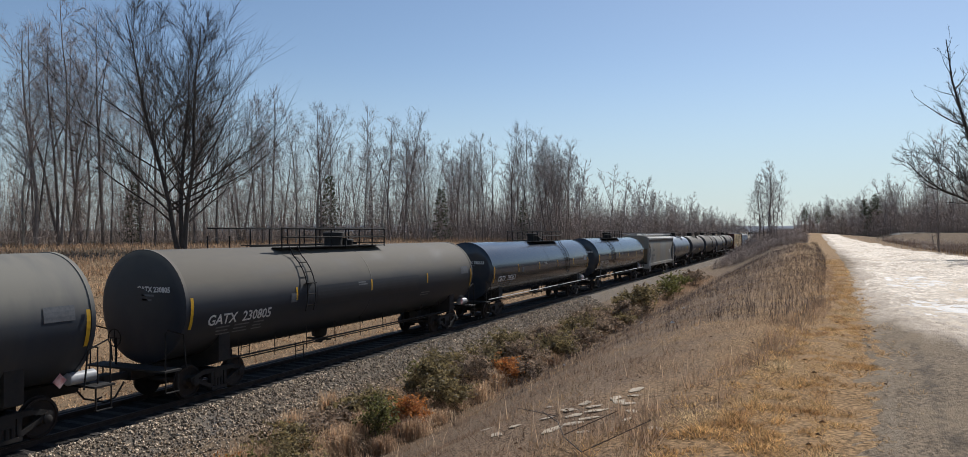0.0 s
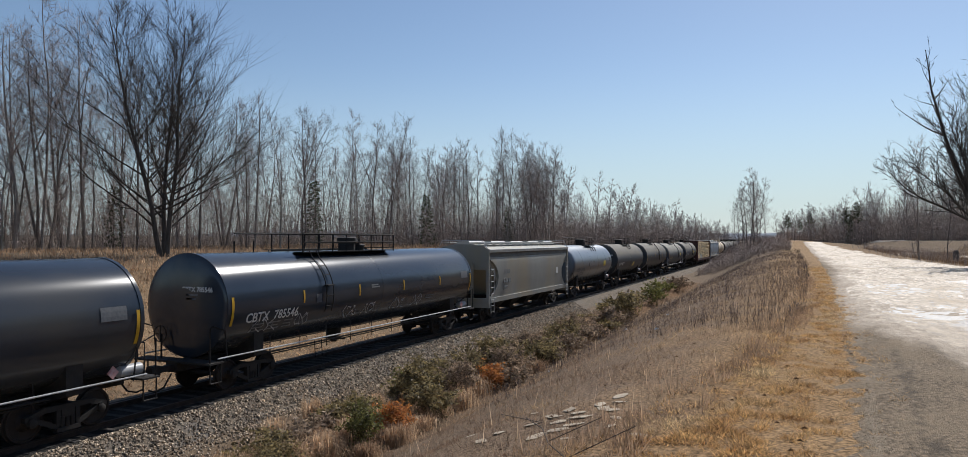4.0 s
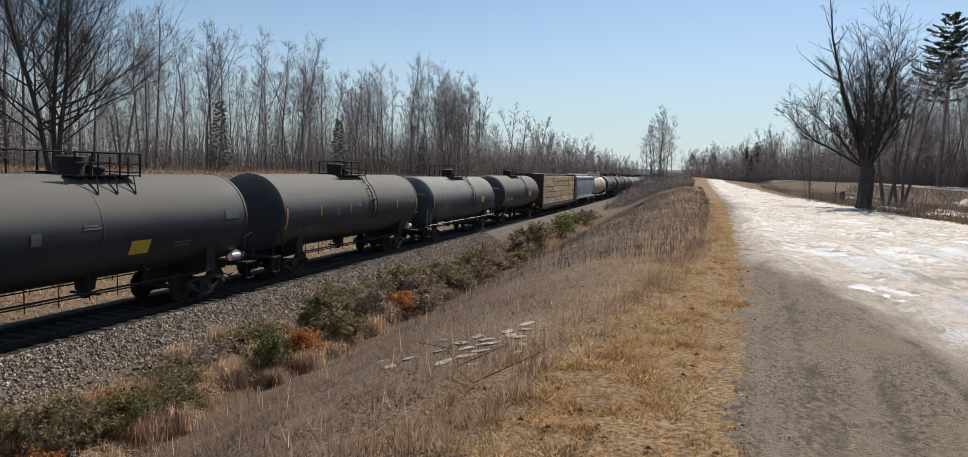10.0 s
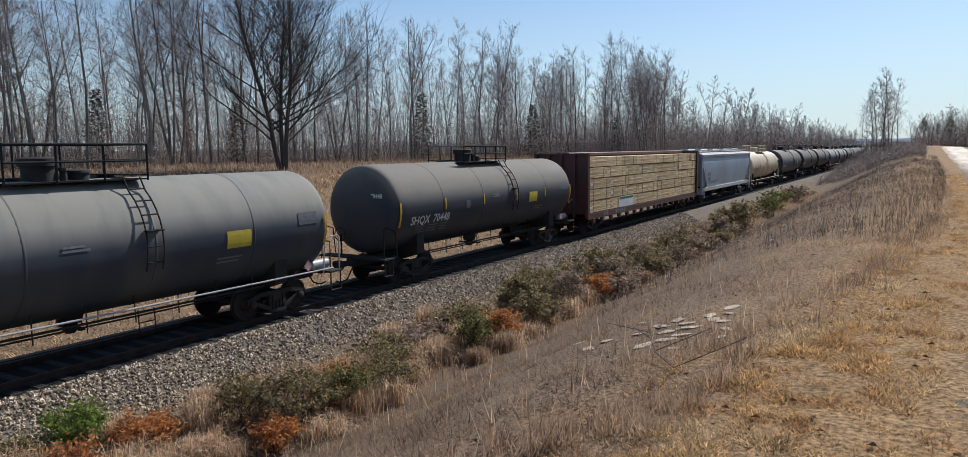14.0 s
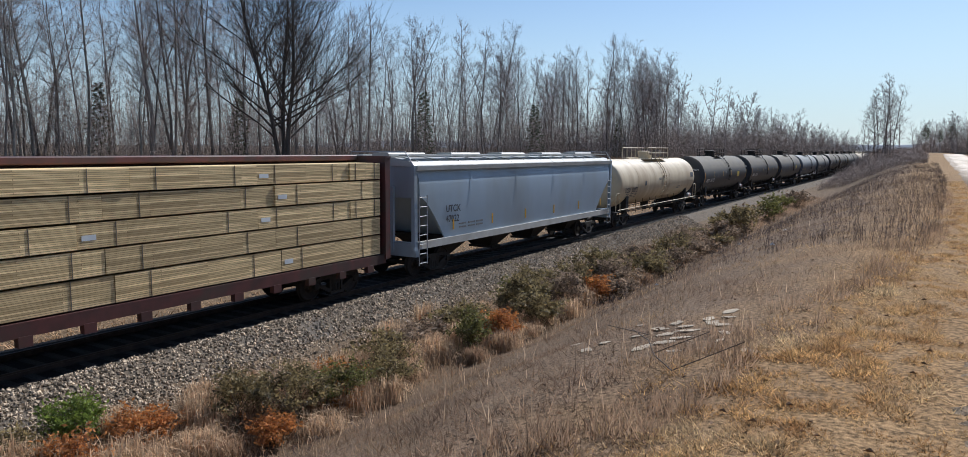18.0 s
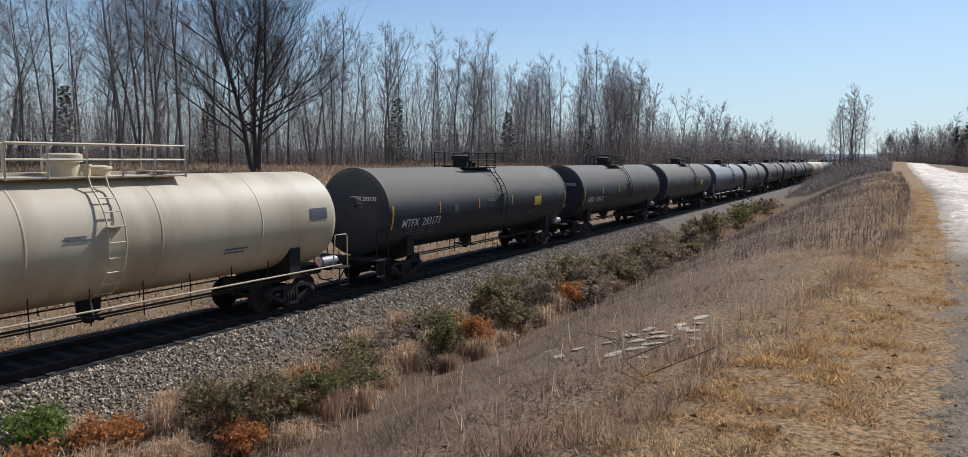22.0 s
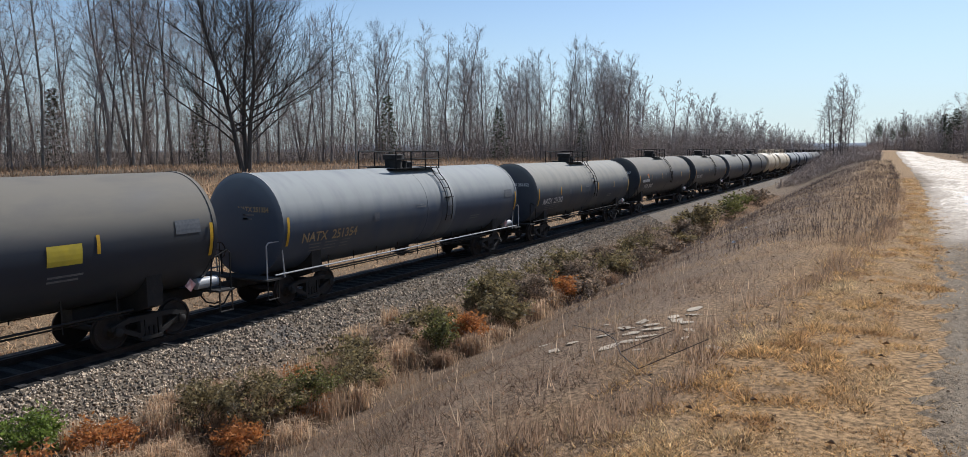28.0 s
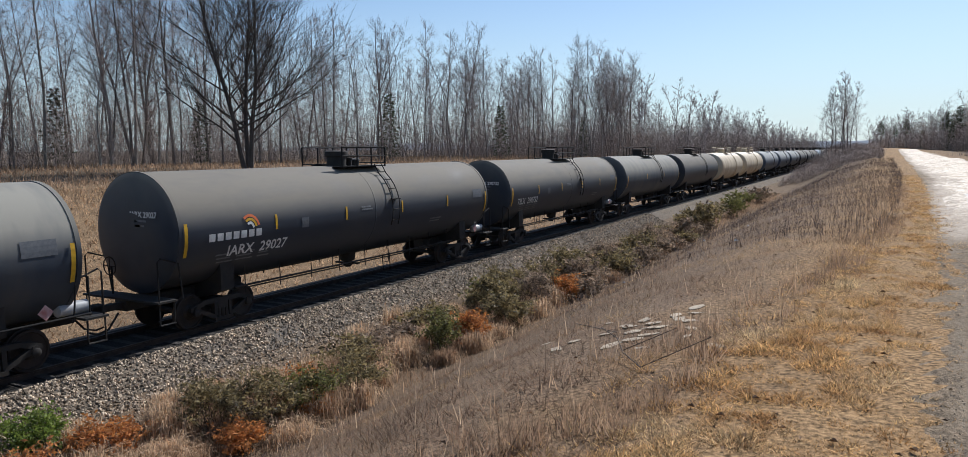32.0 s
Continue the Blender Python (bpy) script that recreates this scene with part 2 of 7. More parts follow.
GX = steps([(-1500, -400, 275), (-400, -120, 40), (-120, -34, 6), (-34, -20, 1.0), (-20, -13, 0.5), (-13, 2, 0.3), (2, 16, 1.0), (16, 50, 2.0), (50, 150, 10), (150, 1500, 270)])
GY = steps([(-300, -20, 40), (-20, 4, 2.0), (4, 34, 0.35), (34, 70, 1.0), (70, 160, 4), (160, 400, 20), (400, 3000, 200)])


def sheet(xs, ys, z):
    g = Geo()
    g.v = [(x, y, z(x, y)) for y in ys for x in xs]
    n = len(xs)
    g.f = [(j * n + i, j * n + i + 1, (j + 1) * n + i + 1, (j + 1) * n + i) for j in range(len(ys) - 1) for i in range(n - 1)]
    return g


def ground_material():
    """Dead grass and soil: grey-brown weeds on the bank, golden turf on its crest, dark litter in the ditch, straw beyond the track."""
    m = mat("dead_grass_ground", (0.22, 0.155, 0.095), 0.95, color2=(0.33, 0.245, 0.15), scale=1.6, bump=0.6, bump_scale=70, spec=0.1)
    nt = m.node_tree
    n, l = nt.nodes, nt.links
    b = n["Principled BSDF"]
    base = b.inputs["Base Color"].links[0].from_socket
    geo = n.new("ShaderNodeNewGeometry")
    sep = n.new("ShaderNodeSeparateXYZ")
    l.new(geo.outputs["Position"], sep.inputs[0])
    wob = n.new("ShaderNodeTexNoise")
    wob.inputs["Scale"].default_value, wob.inputs["Detail"].default_value = 0.9, 5
    l.new(geo.outputs["Position"], wob.inputs["Vector"])
    add = n.new("ShaderNodeMath")
    add.operation = "MULTIPLY_ADD"
    add.inputs[1].default_value = 3.4
    l.new(wob.outputs["Fac"], add.inputs[0])
    l.new(sep.outputs[0], add.inputs[2])
    ramp = n.new("ShaderNodeValToRGB")
    mr = n.new("ShaderNodeMapRange")
    mr.inputs["From Min"].default_value, mr.inputs["From Max"].default_value = -40.0, 60.0
    l.new(add.outputs[0], mr.inputs["Value"])
    l.new(mr.outputs[0], ramp.inputs[0])
    stops = [(-70, (0.10, 0.075, 0.055)), (-38, (0.16, 0.105, 0.06)), (-24, (0.27, 0.18, 0.105)), (-18, (0.06, 0.05, 0.042)), (-12.5, (0.17, 0.12, 0.08)),
             (-9.4, (0.16, 0.11, 0.074)), (-7, (0.17, 0.118, 0.08)), (-2.2, (0.18, 0.12, 0.08)), (-0.4, (0.31, 0.188, 0.088)), (3, (0.31, 0.19, 0.09)), (14, (0.15, 0.10, 0.06)), (60, (0.10, 0.075, 0.05))]
    el = ramp.color_ramp.elements
    while len(el) < len(stops):
        el.new(0.5)
    for e, (x, c) in zip(el, stops):
        e.position, e.color = max(0, min(1, (x + 1.7 + 40) / 100)), (*c, 1)
    mx = n.new("ShaderNodeMix")
    mx.data_type, mx.blend_type = "RGBA", "MIX"
    mx.inputs["Factor"].default_value = 0.80
    l.new(base, mx.inputs[6])
    l.new(ramp.outputs[0], mx.inputs[7])
    fine = n.new("ShaderNodeTexNoise")
    fine.inputs["Scale"].default_value, fine.inputs["Detail"].default_value = 26, 9
    l.new(geo.outputs["Position"], fine.inputs["Vector"])
    fr = n.new("ShaderNodeMapRange")
    fr.inputs["From Min"].default_value, fr.inputs["From Max"].default_value = 0.3, 0.7
    fr.inputs["To Min"].default_value, fr.inputs["To Max"].default_value = 0.25, 1.6
    l.new(fine.outputs["Fac"], fr.inputs["Value"])
    hs = n.new("ShaderNodeHueSaturation")
    l.new(mx.outputs[2], hs.inputs["Color"])
    l.new(fr.outputs[0], hs.inputs["Value"])
    l.new(hs.outputs[0], b.inputs["Base Color"])
    return m


thing("ground", "rough ground of dead grass, weeds and bare soil", "ground", kind="structure", geo=sheet(GX, GY, ground_z), material=ground_material(), smooth=60)

# ---- the railway ----
M_BALLAST = mat("crushed_stone_bed", (0.06, 0.048, 0.036), 0.95, color2=(0.24, 0.19, 0.14), scale=22, detail=3, bump=1.0, bump_scale=26, color3=(0.15, 0.13, 0.11), scale3=0.5, spec=0.2)
M_STONE = mat("crushed_stone", (0.50, 0.40, 0.29), 0.9, color2=(0.23, 0.182, 0.132), scale=5, island=0.8, spec=0.2)
M_RAIL = mat("worn_rail_steel", (0.07, 0.05, 0.04), 0.6, 0.5, color2=(0.04, 0.03, 0.025), scale=6, bump=0.2)
M_SLEEPER = mat("creosoted_timber", (0.022, 0.018, 0.015), 0.9, color2=(0.045, 0.038, 0.032), scale=4, stretch=(1, 8, 8), bump=0.6, vary=0.3)

# near-black, so the shadow under the train is painted into the dirty ballast
M_SHADOWBED = mat("grimy_shadowed_ballast", (0.016, 0.015, 0.014), 0.95, color2=(0.036, 0.032, 0.028), scale=20, detail=3, bump=1.0, bump_scale=26, spec=0.15)
BED = [(TRACK - 3.3, -0.95), (TRACK - 1.75, -0.16), (TRACK + 1.75, -0.16), (TRACK + 3.1, -0.92)]


def bed_z(x, y):
    for (xa, za), (xb, zb) in zip(BED, BED[1:]):
        if x <= xb:
            return za + (zb - za) * max(0, (x - xa) / (xb - xa)) + 0.02 * noise.noise((x * 3, y * 3, 2))
    return BED[-1][1]


BEDX = steps([(TRACK - 3.3, TRACK - 1.75, 0.4), (TRACK - 1.75, TRACK + 1.75, 0.5), (TRACK + 1.75, TRACK + 3.1, 0.15)])
thing("ballast_bed", "grey crushed stone bed under the railway track", "ballast", kind="structure",
      geo=sheet(BEDX, steps([(-60, 3, 3), (3, 45, 0.4), (45, 120, 3), (120, 900, 30)]), bed_z), material=M_BALLAST, smooth=60)

# dark sheet laid where the train's shadow falls beside the rails
thing("grimy_ballast", "dirty ballast between and beside the rails with the train shadow painted in", "ballast", kind="structure",
      geo=sheet(steps([(TRACK - 1.5, TRACK + 1.42, 0.4)]), steps([(-60, 3, 3), (3, 45, 0.5), (45, 120, 3), (120, 900, 30)]), lambda x, y: bed_z(x, y) + 0.012), material=M_SHADOWBED, smooth=60)
track = thing("railway_track", "single railway track of steel rails on dark wooden sleepers", "railway track", kind="structure")
rail_prof = [(-0.07, -0.17), (0.07, -0.17), (0.07, -0.155), (0.012, -0.13), (0.012, -0.045), (0.036, -0.035), (0.036, -0.004), (0.028, 0.0), (-0.028, 0.0),
             (-0.036, -0.004), (-0.036, -0.035), (-0.012, -0.045), (-0.012, -0.13), (-0.07, -0.155)]
for side in (-0.7525, 0.7525):
    part("rail", Geo().extrude([(TRACK + side + x, z) for x, z in rail_prof], -60, 900), M_RAIL, track)
sl = Geo().bevel_box(-0.115, -1.28, -0.30, 0.115, 1.3, -0.13, 0.012).mesh("sleeper")
sl.materials.append(M_SLEEPER)
sl.transform(Matrix.Rotation(radians(90), 4, "Z"))
rnd = random.Random(4)
for i in range(130):
    part("sleeper", sl, None, track, at=pose(TRACK + rnd.uniform(-0.03, 0.03), -6 + i * 0.54, rnd.uniform(-0.008, 0.008), 0, 0, rnd.uniform(-1, 1)))


def stones():
    """Loose broken stone on the near shoulder of the bed and its toe."""
    g = Geo()
    r = random.Random(11)
    octa = [(1, 0, 0), (-1, 0, 0), (0, 1, 0), (0, -1, 0), (0, 0, 1), (0, 0, -1)]
    faces = [(0, 2, 4), (2, 1, 4), (1, 3, 4), (3, 0, 4), (2, 0, 5), (1, 2, 5), (3, 1, 5), (0, 3, 5)]
    for i in range(27000):
        y = 4 + 50 * r.random() ** 1.5
        x = TRACK + r.uniform(1.35, 3.55)
        if x > TRACK + 3.0 and r.random() < 0.6:
            continue
        z = max(bed_z(x, y), ground_z(x, y) if x > TRACK + 2.4 else -9)
        s = r.uniform(0.022, 0.052)
        q = Euler((r.uniform(0, 6), r.uniform(0, 6), r.uniform(0, 6))).to_matrix()
        g.add([Vector((x, y, z + s * 0.3)) + q @ (Vector(p) * s * r.uniform(0.6, 1.25)) for p in octa], faces)
    return g


thing("ballast_stones", "loose broken grey stones on the shoulder of the track bed", "stones", kind="stuff", geo=stones(), material=M_STONE)

# ---- the train ----
M_GLOSS = mat("glossy_black_tank_paint", (0.024, 0.032, 0.046), 0.17, color2=(0.034, 0.043, 0.058), scale=1.2, color3=(0.06, 0.06, 0.06), scale3=0.5, stretch=(1, 0.35, 1), bump=0.05, bump_scale=2.5)
# the pale tops carry dust and painted-in skylight against dark lower sides
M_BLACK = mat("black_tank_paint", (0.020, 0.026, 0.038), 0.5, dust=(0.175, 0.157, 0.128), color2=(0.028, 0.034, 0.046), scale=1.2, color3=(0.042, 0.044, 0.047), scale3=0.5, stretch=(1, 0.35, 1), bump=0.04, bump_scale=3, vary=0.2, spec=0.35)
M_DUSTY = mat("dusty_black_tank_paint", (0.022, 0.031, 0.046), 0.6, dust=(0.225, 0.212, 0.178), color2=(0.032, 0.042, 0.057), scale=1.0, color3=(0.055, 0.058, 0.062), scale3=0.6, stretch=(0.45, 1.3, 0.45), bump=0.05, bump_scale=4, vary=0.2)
# the paler blue-grey top is skylight put into the colour
M_SLATE = mat("blue_grey_tank_paint_lit_top", (0.075, 0.10, 0.135), 0.28, dusty=0.36, dust=(0.19, 0.22, 0.26), color2=(0.105, 0.125, 0.148), scale=1.0, color3=(0.10, 0.10, 0.10), scale3=0.5, stretch=(0.45, 1.3, 0.45), bump=0.04, bump_scale=3)
# whitish car: its shaded lower sides are painted navy, its lit top pale
M_WHITE = mat("weathered_white_tank_paint_shaded_sides", (0.035, 0.052, 0.085), 0.55, dust=(0.29, 0.30, 0.29), color2=(0.05, 0.066, 0.095), scale=1.0, color3=(0.07, 0.08, 0.095), scale3=0.55, stretch=(0.45, 1.3, 0.45), bump=0.04, bump_scale=3)
M_CREAM = mat("cream_tank_paint", (0.60, 0.50, 0.345), 0.6, color2=(0.54, 0.445, 0.305), scale=1.2, color3=(0.45, 0.345, 0.225), scale3=0.6, stretch=(0.45, 1.3, 0.45), bump=0.04, bump_scale=4)
M_GREYCAR = mat("dirty_grey_hopper_paint", (0.29, 0.29, 0.265), 0.6, color2=(0.225, 0.22, 0.195), scale=0.8, color3=(0.30, 0.25, 0.17), scale3=0.45, stretch=(1, 0.6, 0.25), bump=0.05, bump_scale=4)
M_BLUECAR = mat("pale_blue_grey_hopper_paint", (0.34, 0.42, 0.50), 0.45, color2=(0.30, 0.375, 0.45), scale=0.8, color3=(0.26, 0.30, 0.33), scale3=0.5, stretch=(1, 0.6, 0.25), bump=0.05, bump_scale=4)
M_LIGHTROOF = mat("pale_galvanised_roof", (0.50, 0.50, 0.47), 0.5, color2=(0.40, 0.39, 0.36), scale=1.5, bump=0.05)
M_UNDER = mat("grimy_running_gear", (0.013, 0.012, 0.011), 0.8, color2=(0.026, 0.021, 0.017), scale=4, bump=0.3, bump_scale=12)
M_WHEEL = mat("wheel_steel", (0.022, 0.018, 0.015), 0.7, 0.2, color2=(0.04, 0.028, 0.022), scale=5, bump=0.1)
M_BLACKRAIL = mat("black_handrail_paint", (0.016, 0.016, 0.017), 0.85, color2=(0.028, 0.026, 0.024), scale=8, spec=0.15)
M_PALERAIL = mat("galvanised_handrail", (0.42, 0.43, 0.44), 0.45, color2=(0.32, 0.32, 0.32), scale=6)
M_YELLOW = mat("yellow_reflector", (0.62, 0.36, 0.015), 0.45, color2=(0.50, 0.28, 0.015), scale=9)
M_PANEL = mat("yellow_placard", (0.60, 0.46, 0.04), 0.5, color2=(0.50, 0.38, 0.04), scale=5)
M_LETTER = mat("white_lettering", (0.68, 0.68, 0.66), 0.6, color2=(0.52, 0.52, 0.50), scale=8)
M_STENCIL = mat("grimy_stencil_panel", (0.07, 0.078, 0.09), 0.7, color2=(0.10, 0.105, 0.115), scale=14)
M_SCRAWL = mat("sprayed_pale_paint", (0.42, 0.43, 0.44), 0.7, color2=(0.30, 0.31, 0.32), scale=5)
M_TAN = mat("tan_lettering", (0.40, 0.29, 0.15), 0.7, color2=(0.28, 0.20, 0.11), scale=8)
M_FADED = mat("faded_lettering", (0.16, 0.165, 0.17), 0.7, color2=(0.11, 0.115, 0.12), scale=8)
M_FADEDDARK = mat("faded_grey_lettering", (0.17, 0.175, 0.17), 0.7, color2=(0.22, 0.22, 0.21), scale=9)
M_DARKLETTER = mat("dark_lettering", (0.03, 0.035, 0.05), 0.6, color2=(0.05, 0.055, 0.07), scale=8)
M_OXIDE = mat("oxide_red_car_paint", (0.10, 0.028, 0.026), 0.6, color2=(0.055, 0.022, 0.02), scale=2.0, color3=(0.06, 0.035, 0.028), scale3=1.0, bump=0.08)
M_WRAP = mat("white_plastic_wrap", (0.75, 0.77, 0.77), 0.25, color2=(0.62, 0.64, 0.65), scale=2.5, bump=0.6, bump_scale=6)
M_GREENWRAP = mat("green_printed_wrap", (0.02, 0.16, 0.07), 0.3, color2=(0.03, 0.22, 0.10), scale=3, bump=0.5, bump_scale=6)
M_PLACARD = mat("faded_red_placard", (0.42, 0.16, 0.15), 0.6, color2=(0.55, 0.40, 0.38), scale=7)
M_STRAP = mat("steel_strap", (0.20, 0.165, 0.12), 0.6, 0.2, color2=(0.12, 0.10, 0.08), scale=8)
M_BAND = mat("dark_brown_band", (0.085, 0.078, 0.062), 0.7, color2=(0.14, 0.12, 0.09), scale=2.5, stretch=(1, 0.6, 0.3))
M_NIGHT = mat("fresh_black_panel_paint", (0.011, 0.014, 0.020), 0.5, color2=(0.017, 0.020, 0.027), scale=2.0)
M_ORANGE = mat("orange_red_emblem", (0.62, 0.14, 0.03), 0.6, color2=(0.55, 0.10, 0.02), scale=6)


def board_wood():
    """Stacked boards: thin pale edges with dark gaps between, each layer of another tone."""
    m = mat("stacked_pine_boards", (0.82, 0.63, 0.35), 0.75, color2=(0.50, 0.37, 0.19), scale=2.6, stretch=(1, 0.4, 9), bump=0.2, vary=0.16)
    nt = m.node_tree
    n, l = nt.nodes, nt.links
    b = n["Principled BSDF"]
    base = b.inputs["Base Color"].links[0].from_socket
    tc = n.new("ShaderNodeTexCoord")
    mp = n.new("ShaderNodeMapping")
    mp.inputs["Rotation"].default_value = (0, radians(90), 0)
    sw = n.new("ShaderNodeSeparateXYZ")
    l.new(tc.outputs["Object"], sw.inputs[0])
    cb = n.new("ShaderNodeCombineXYZ")
    l.new(sw.outputs[1], cb.inputs[0])
    l.new(sw.outputs[2], cb.inputs[1])
    br = n.new("ShaderNodeTexBrick")
    br.inputs["Scale"].default_value = 1.0
    br.inputs["Brick Width"].default_value, br.inputs["Row Height"].default_value = 2.6, 0.043
    br.inputs["Mortar Size"].default_value, br.inputs["Mortar Smooth"].default_value = 0.0045, 0.3
    br.inputs["Color1"].default_value, br.inputs["Color2"].default_value = (1.25, 1.25, 1.22, 1), (0.62, 0.58, 0.52, 1)
    br.inputs["Mortar"].default_value = (0.35, 0.28, 0.2, 1)
    l.new(cb.outputs[0], br.inputs["Vector"])
    mx = n.new("ShaderNodeMix")
    mx.data_type, mx.blend_type = "RGBA", "MULTIPLY"
    mx.inputs["Factor"].default_value = 1.0
    l.new(base, mx.inputs[6])
    l.new(br.outputs["Color"], mx.inputs[7])
    l.new(mx.outputs[2], b.inputs["Base Color"])
    return m


M_BOARDS = board_wood()
R_WHEEL = 0.457
WHEELSETS = []


def shared(make, cache={}):
    if make not in cache:
        cache[make] = make()
    return cache[make]


def wheelset_mesh():
    g = Geo().lathe_x([(-0.82, 0.075), (0.82, 0.075)], 10)
    for s in (-1, 1):
        prof = [(0.70, 0.487), (0.725, 0.487), (0.735, 0.457), (0.815, 0.45), (0.82, 0.40), (0.79, 0.38), (0.765, 0.20), (0.80, 0.16), (0.84, 0.14), (0.84, 0.08)]
        prof = [(0.70, 0.08), (0.70, 0.30)] + prof
        g.lathe_x([(s * y, r) for y, r in (prof if s > 0 else prof[::-1])], 18)
        for a in (0.4, 2.5, 4.6):
            g.box(s * 0.772 - 0.01, math.cos(a) * 0.29 - 0.03, math.sin(a) * 0.29 - 0.03, s * 0.772 + 0.01, math.cos(a) * 0.29 + 0.03, math.sin(a) * 0.29 + 0.03)
    return g.mesh("wheelset", 40)


def side_frame_mesh():
    """The cast side frame of a freight truck with its window, spring nest and journal boxes."""
    g = Geo()
    g.extrude([(-0.06, 0.62), (0.06, 0.62), (0.06, 0.74), (-0.06, 0.74)], -0.62, 0.62)
    for s in (-1, 1):
        g.add([(x, s * y, z) for x in (-0.06, 0.06) for y, z in ((0.58, 0.74), (0.58, 0.62), (0.98, 0.50), (1.06, 0.50), (1.06, 0.60), (0.95, 0.64))],
              [(0, 1, 2, 3, 4, 5), (11, 10, 9, 8, 7, 6)] + [(i, (i + 1) % 6 + 6 if False else (i + 1) % 6, (i + 1) % 6 + 6, i + 6) for i in range(6)])
        g.add([(x, s * y, z) for x in (-0.06, 0.06) for y, z in ((0.22, 0.16), (0.22, 0.28), (0.82, 0.56), (0.94, 0.50))],
              [(0, 1, 2, 3), (7, 6, 5, 4)] + [(i, (i + 1) % 4, (i + 1) % 4 + 4, i + 4) for i in range(4)])
        g.box(-0.07, s * 0.20, 0.28, 0.07, s * 0.30, 0.64)
        g.lathe_x([(0.02, 0.11), (0.11, 0.10), (0.13, 0.06)], 12, cy=s * 0.89, cz=0.457)
        g.lathe_x([(0.06, 0.095), (0.10, 0.095)], 8, cy=s * 0.89, cz=0.52)
    g.extrude([(-0.10, 0.13), (0.10, 0.13), (0.10, 0.22), (-0.10, 0.22)], -0.30, 0.30)
    for y in (-0.13, 0.0, 0.13):
        g.lathe_z([(0.22, 0.055), (0.30, 0.06), (0.38, 0.055), (0.46, 0.06)], 8, cx=0.02, cy=y)
    return g.mesh("side_frame", 30)


def truck_bolster_mesh():
    return Geo().bevel_box(-0.17, -1.05, 0.44, 0.17, 1.05, 0.68, 0.04).mesh("truck_bolster")


def coupler_mesh():
    g = Geo().bevel_box(-0.09, -0.55, 0.76, 0.09, 0.25, 0.93, 0.02)
    g.bevel_box(-0.15, -0.78, 0.70, 0.13, -0.52, 0.98, 0.04)
    g.box(0.06, -0.86, 0.72, 0.15, -0.62, 0.96)
    g.path([(0.25, -0.25, 0.72), (0.28, -0.55, 0.38), (0.22, -0.80, 0.30), (0.12, -0.95, 0.36)], 0.025, 6)
    return g.mesh("coupler", 30)


def running_gear(car, centers, half):
    """Trucks with side frames, bolster and wheelsets, and couplers at both ends."""
    for y in centers:
        tr = part("truck", shared(truck_bolster_mesh), M_UNDER, car, at=pose(0, y, 0))
        tr.data = shared(truck_bolster_turned)
        for s in (-1, 1):
            part("side_frame", shared(side_frame_mesh), M_UNDER, tr, at=pose(s * 0.99, 0, 0, 0, 0, 0 if s > 0 else 180))
        for w in (-0.89, 0.89):
            ws = part("wheelset", shared(wheelset_mesh), M_WHEEL, tr, at=pose(0, w, R_WHEEL))
            WHEELSETS.append((car, ws, w))
    for s in (-1, 1):
        part("coupler", shared(coupler_mesh), M_UNDER, car, at=pose(0, s * half, 0, 0, 0, 0 if s < 0 else 180))


def truck_bolster_turned():
    me = shared(truck_bolster_mesh)
    me = me.copy()
    me.transform(Matrix.Rotation(radians(90), 4, "Z"))
    if not me.materials:
        me.materials.append(M_UNDER)
    return me


def on_shell(v, f, y0, ang0, R, cz, lift=0.012):
    """Flat writing laid on the near side of a shell: x runs along the car, y goes up the curve from the angle ang0 (degrees above level)."""
    out = []
    for x, y, _ in v:
        a = radians(ang0) + y / R
        out.append(((R + lift) * math.cos(a), y0 + x, cz + (R + lift) * math.sin(a)))
    return Geo().add(out, f)


def patch(w, h, nu=1, nv=4):
    v = [(w * i / nu, h * j / nv, 0) for j in range(nv + 1) for i in range(nu + 1)]
    n = nu + 1
    return v, [(j * n + i, j * n + i + 1, (j + 1) * n + i + 1, (j + 1) * n + i) for j in range(nv) for i in range(nu)]


def head(y, d, R, flat):
    """The end of a shell: nearly flat jacketed, or a deep dish. Profile from the rim to the middle; d is the way out."""
    if flat:
        return [(y - d * 0.10, R), (y - d * 0.02, R), (y, R - 0.03), (y + d * 0.04, R * 0.9), (y + d * 0.10, R * 0.6), (y + d * 0.12, R * 0.25), (y + d * 0.12, 0.02)]
    return [(y - d * 0.30, R), (y - d * 0.20, R * 0.99), (y - d * 0.11, R * 0.965), (y - d * 0.04, R * 0.92), (y + d * 0.02, R * 0.83), (y + d * 0.09, R * 0.64), (y + d * 0.14, R * 0.38), (y + d * 0.16, 0.02)]


